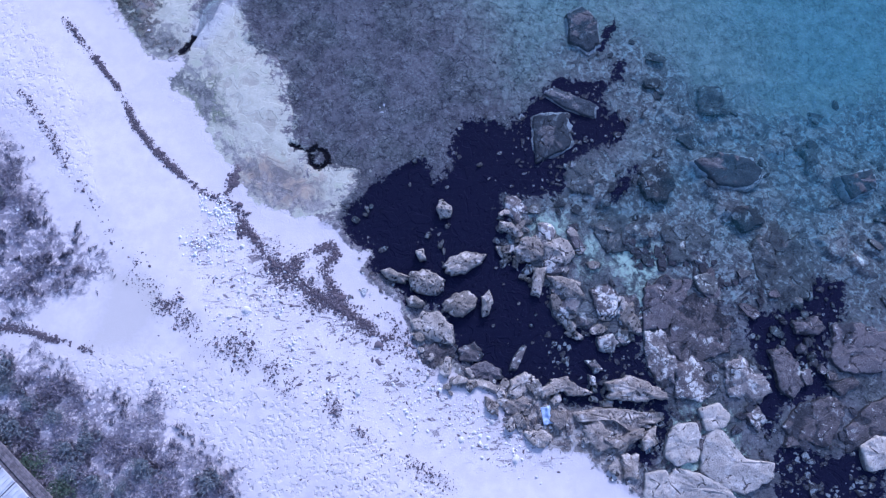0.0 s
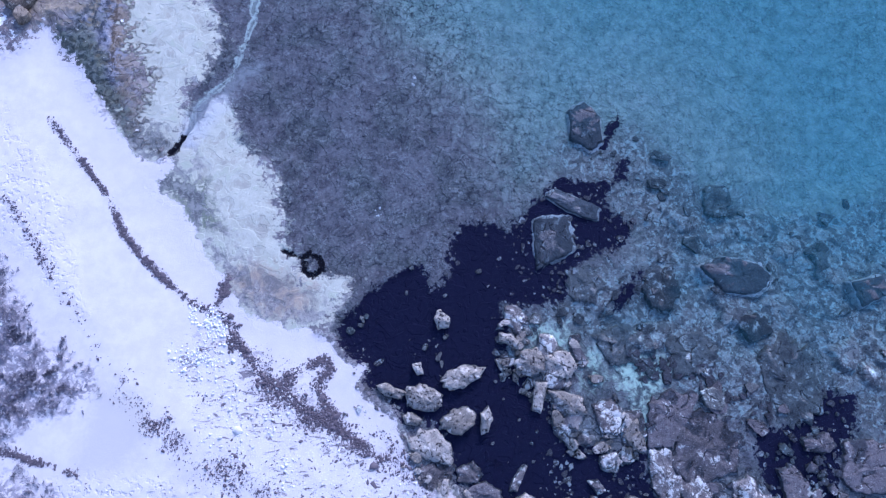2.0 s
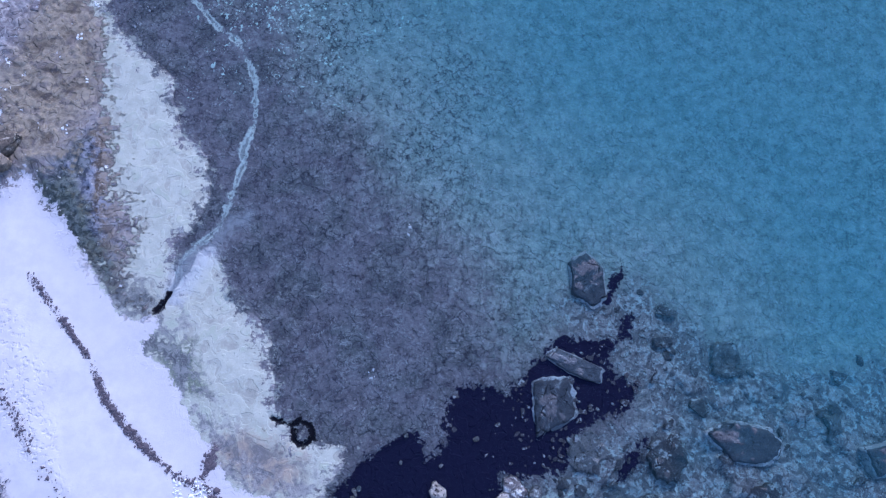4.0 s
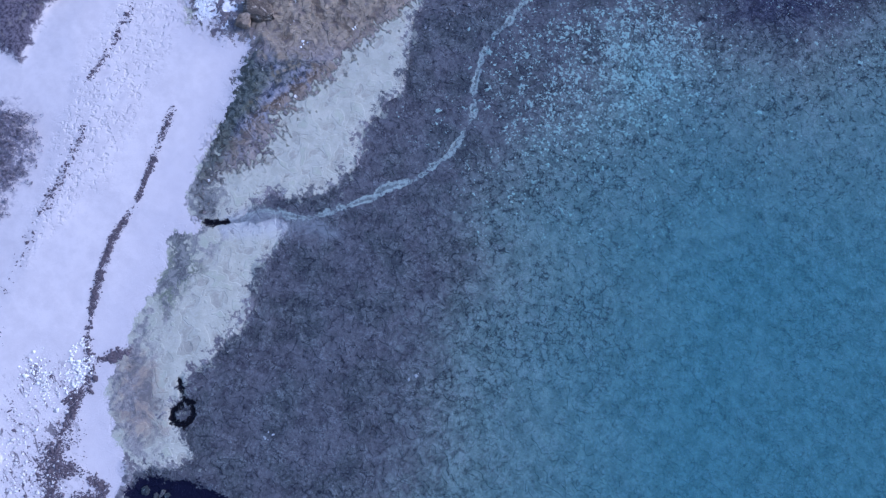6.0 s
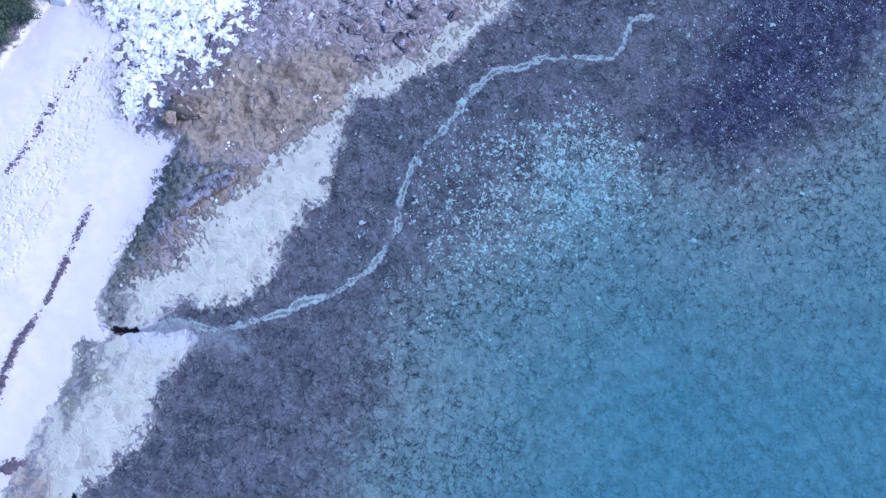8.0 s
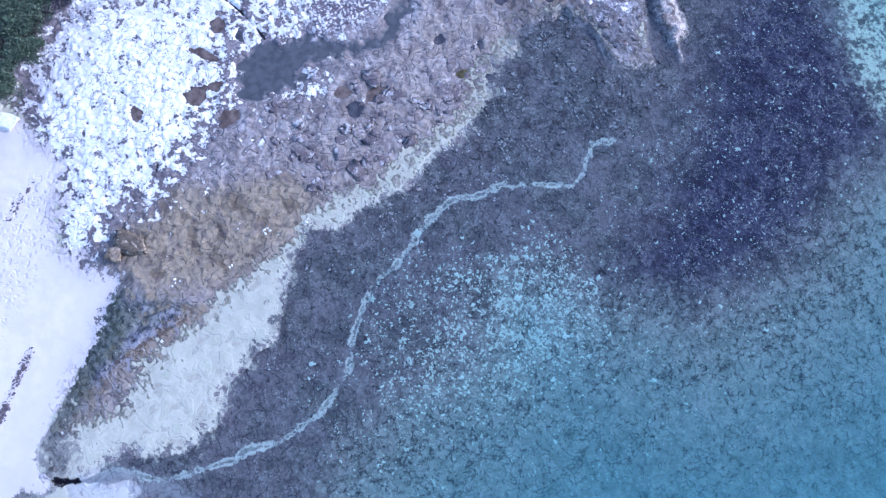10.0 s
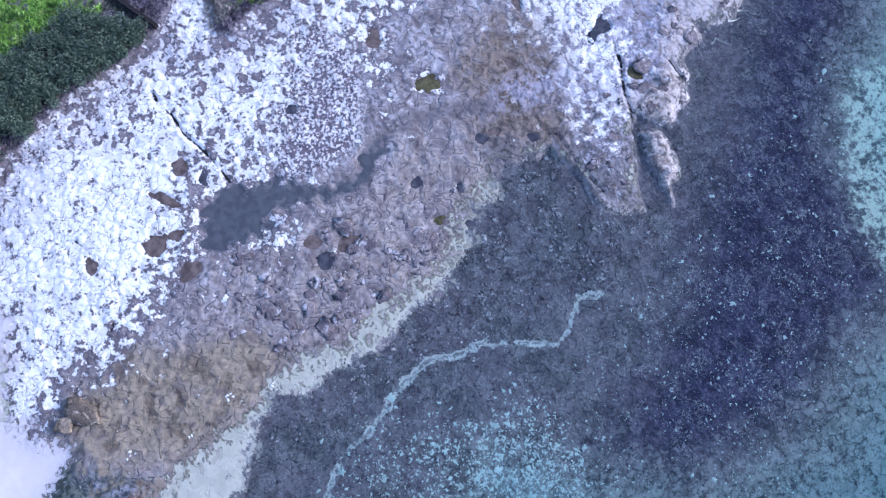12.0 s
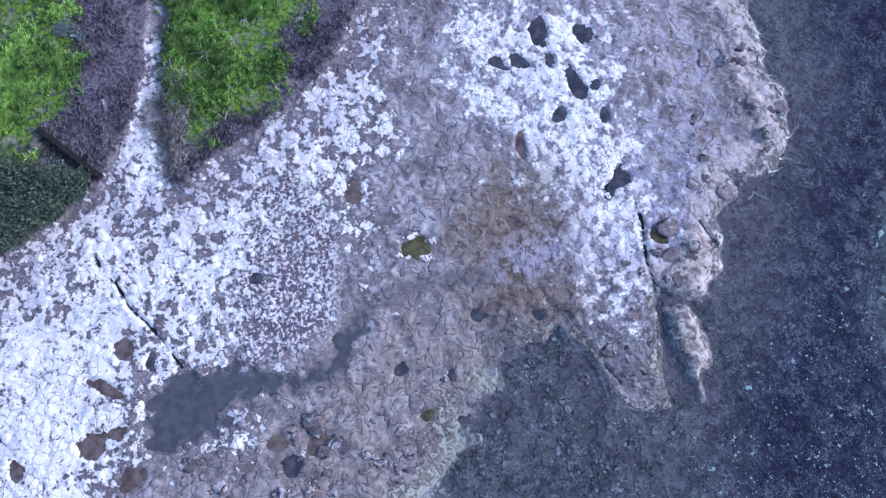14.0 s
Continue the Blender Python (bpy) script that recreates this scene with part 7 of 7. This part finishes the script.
plant_all(kinds, x[keep][:50], y[keep][:50], plant_rng.uniform(0.5, 1.1, 50), plant_rng, "low dark heath shrub above the rocks", "shrub", "heath shrubs above the rocks")
remove(kinds)
kinds = [shrub("grey_shrub", 0.7, 0.6, 700, 0.055, GREY_LEAF, plant_rng) for _ in range(2)]
gx_ = np.array([-18.4, -17.3, -16.9, -18.9, -22.6, -22.2, -19.7, -20.9, -21.6, -14.9, -11.4, -15.8, -17.8] + [p[0] for p in BLUE_SHRUBS])
gy_ = np.array([-6.2, -6.9, -7.6, -5.2, -1.2, -1.9, -3.6, -2.9, -4.1, -6.2, -7.2, -7.4, -4.6] + [p[1] for p in BLUE_SHRUBS])
plant_all(kinds, gx_, gy_, plant_rng.uniform(0.8, 1.3, len(gx_)), plant_rng, "rounded blue-grey shrub on the dune", "shrub", "blue-grey shrubs")
remove(kinds)
kinds = [shrub("green_shrub", 0.8, 0.6, 800, 0.055, LEAF, plant_rng) for _ in range(2)]
gx_, gy_ = np.array([-24.6, -24.2, -24.9, -24.6, -18.9, -20.3]), np.array([9.8, 8.9, 8.2, 4.3, -7.4, -5.9])
plant_all(kinds, gx_, gy_, plant_rng.uniform(0.8, 1.2, len(gx_)), plant_rng, "dark green rounded shrub at the dune's foot", "shrub", "green dune shrubs")
remove(kinds)


def dead_branch(x, y, rng):
    """A bleached fallen branch with forking twigs."""
    root = new("dead_branch")
    for k in range(5):
        verts, faces = [], []
        a, reach = rng.uniform(-0.9, 0.9), rng.uniform(0.5, 1.1)
        pts = [np.array((0, 0, 0.05))]
        for s in range(4):
            a += rng.normal(0, 0.35)
            pts.append(pts[-1] + np.array((math.cos(a), math.sin(a), 0.25)) * reach / 4)
        for i, p in enumerate(pts):
            w = 0.022 * (1 - i / 6)
            verts += [p + (0, w, 0), p + (0, -w, 0), p + (0, 0, w * 1.6)]
            if i:
                o = i * 3
                faces += [(o - 3, o - 2, o + 1, o), (o - 2, o - 1, o + 2, o + 1), (o - 1, o - 3, o, o + 2)]
        part("twig", mesh_of("twig", verts, faces, TWIG), root)
    root.matrix_world = pose(x, y, float(ground_at(x, y)), 0, 0, rng.uniform(0, 360))
    tagged(root, "bleached dead branch lying on the heath", "branch", "dead branches")


for x, y in DEAD_TWIGS:
    dead_branch(x, y, plant_rng)

# dark drainage ditch beside the hedge, edged with an old plank
PLANK = plain_material("old_dark_wood", (0.010, 0.008, 0.009), (0.028, 0.024, 0.024), 0.85, 8.0)
(ax, ay), (bx, by) = TRENCH[0], TRENCH[-1]
ditch = bmesh.new()
bmesh.ops.create_cube(ditch, size=1.0)
bmesh.ops.scale(ditch, verts=ditch.verts, vec=(math.hypot(bx - ax, by - ay), 0.28, 0.35))
bmesh.ops.bevel(ditch, geom=ditch.edges, offset=0.03, segments=2, affect="EDGES")
me = bpy.data.meshes.new("old_beam")
ditch.to_mesh(me), ditch.free()
me.materials.append(PLANK)
ob = new("old_beam", me)
ob.matrix_world = pose((ax + bx) / 2, (ay + by) / 2, float(ground_at((ax + bx) / 2, (ay + by) / 2)) + 0.12, 0, 0, math.degrees(math.atan2(by - ay, bx - ax)))
tagged(ob, "old dark wooden beam lying at the hedge's end", "beam")

# ---- low timber terrace at the back of the beach ----
ROOF_SHEET = plain_material("pale_floor_panel", (0.42, 0.43, 0.45), (0.58, 0.59, 0.60), 0.6, 1.5)
ROOF_BOARD = plain_material("weathered_boards", (0.085, 0.075, 0.08), (0.19, 0.17, 0.175), 0.8, 5.0)


def box(name, size, at, material, parent, label="", bevel=0.012):
    bm = bmesh.new()
    bmesh.ops.create_cube(bm, size=1.0)
    bmesh.ops.scale(bm, verts=bm.verts, vec=size)
    bmesh.ops.bevel(bm, geom=bm.edges, offset=bevel, segments=1, affect="EDGES")
    me = bpy.data.meshes.new(name)
    bm.to_mesh(me), bm.free()
    me.materials.append(material)
    ob = part(name, me, parent, label)
    ob.location = at
    return ob


terrace = new("beach_terrace")
terrace.matrix_world = pose(-20.36, -6.15, 0.35, 0, 0, -44)
for s in range(5):
    box("post", (0.14, 0.14, 0.9), (-3.8 + s * 1.9, -0.3, 0.2), ROOF_BOARD, terrace)
    box("post", (0.14, 0.14, 0.9), (-3.8 + s * 1.9, -5.4, 0.2), ROOF_BOARD, terrace)
for k in range(3):
    box("edge_board", (8.6, 0.17, 0.05), (0, -0.10 - k * 0.19, 0.66 + 0.012 * k), ROOF_BOARD, terrace, "grey-brown edge board")
box("deck_frame", (8.6, 5.2, 0.10), (0, -3.25, 0.58), ROOF_BOARD, terrace)
for k in range(8):
    panel = box("floor_panel", (1.02, 4.9, 0.03), (-3.75 + k * 1.07, -3.2, 0.72), ROOF_SHEET, terrace, "pale ribbed panel")
    for n in range(4):
        rib = box("rib", (0.05, 4.88, 0.03), (-0.38 + n * 0.255, 0, 0.028), ROOF_SHEET, panel, "", 0.008)
tagged(terrace, "low timber terrace with pale ribbed panels and grey boards", "terrace")

# crumpled sheet among the ledge blocks
SHEET = plain_material("pale_blue_plastic", (0.26, 0.36, 0.52), (0.46, 0.55, 0.68), 0.5, 5.0)
bm = bmesh.new()
bmesh.ops.create_grid(bm, x_segments=14, y_segments=22, size=0.5)
for v in bm.verts:
    v.co = Vector((v.co.x * 0.55, v.co.y * 0.95, 0.12 * noise.noise(v.co * 3.0) + 0.02 * noise.noise(v.co * 9.0)))
bmesh.ops.solidify(bm, geom=bm.faces, thickness=0.01)
me = bpy.data.meshes.new("plastic_sheet")
bm.to_mesh(me), bm.free()
me.polygons.foreach_set("use_smooth", np.ones(len(me.polygons), bool))
me.materials.append(SHEET)
ob = new("plastic_sheet", me)
ob.matrix_world = pose(6.66, -4.23, max(float(ground_at(6.66, -4.23)), SEA_LEVEL) + 0.24, 8, 5, 10)
tagged(ob, "crumpled pale blue plastic sheet caught between rocks", "plastic sheet")


# ---- loose plates of the rock platform, parts of it ----
plate_rng = np.random.default_rng(77)
platform = bpy.data.objects["ground_rock_platform"]
PLATES = [rock_mesh("rock_plate", plate_rng, 1.0, plate_rng.uniform(0.5, 0.9), 0.10, PLATE_STONE, 8, 0.25, False, 0.1) for _ in range(10)]
px1, py1 = strew([(-27.1, 38), (-20.1, 37), (-18, 47), (-19, 53.9), (-23.9, 51), (-26, 44)], 170, plate_rng, 12, 1.6, 0.5)
px2, py2 = along(FRINGE_NORTH[4:30], 130, 1.5, plate_rng, 0.3, 15)
px, py = np.concatenate([px1, px2]), np.concatenate([py1, py2])
keep = (field_at("inner", px, py) > 0.4) & (field_at("pool", px, py) < -0.5) & (field_at("land", px, py) > 0.3)
for x, y in zip(px[keep][:300], py[keep][:300]):
    s = float(np.clip(plate_rng.lognormal(-0.55, 0.4), 0.25, 1.3))
    ob = new("rock_plate", PLATES[int(plate_rng.integers(10))])
    ob.parent = platform
    ob.matrix_world = pose(x, y, float(ground_at(x, y)) - 0.055 * s, plate_rng.uniform(-6, 6), plate_rng.uniform(-6, 6), plate_rng.normal(60, 40)) @ Matrix.Diagonal((s, s, s, 1))
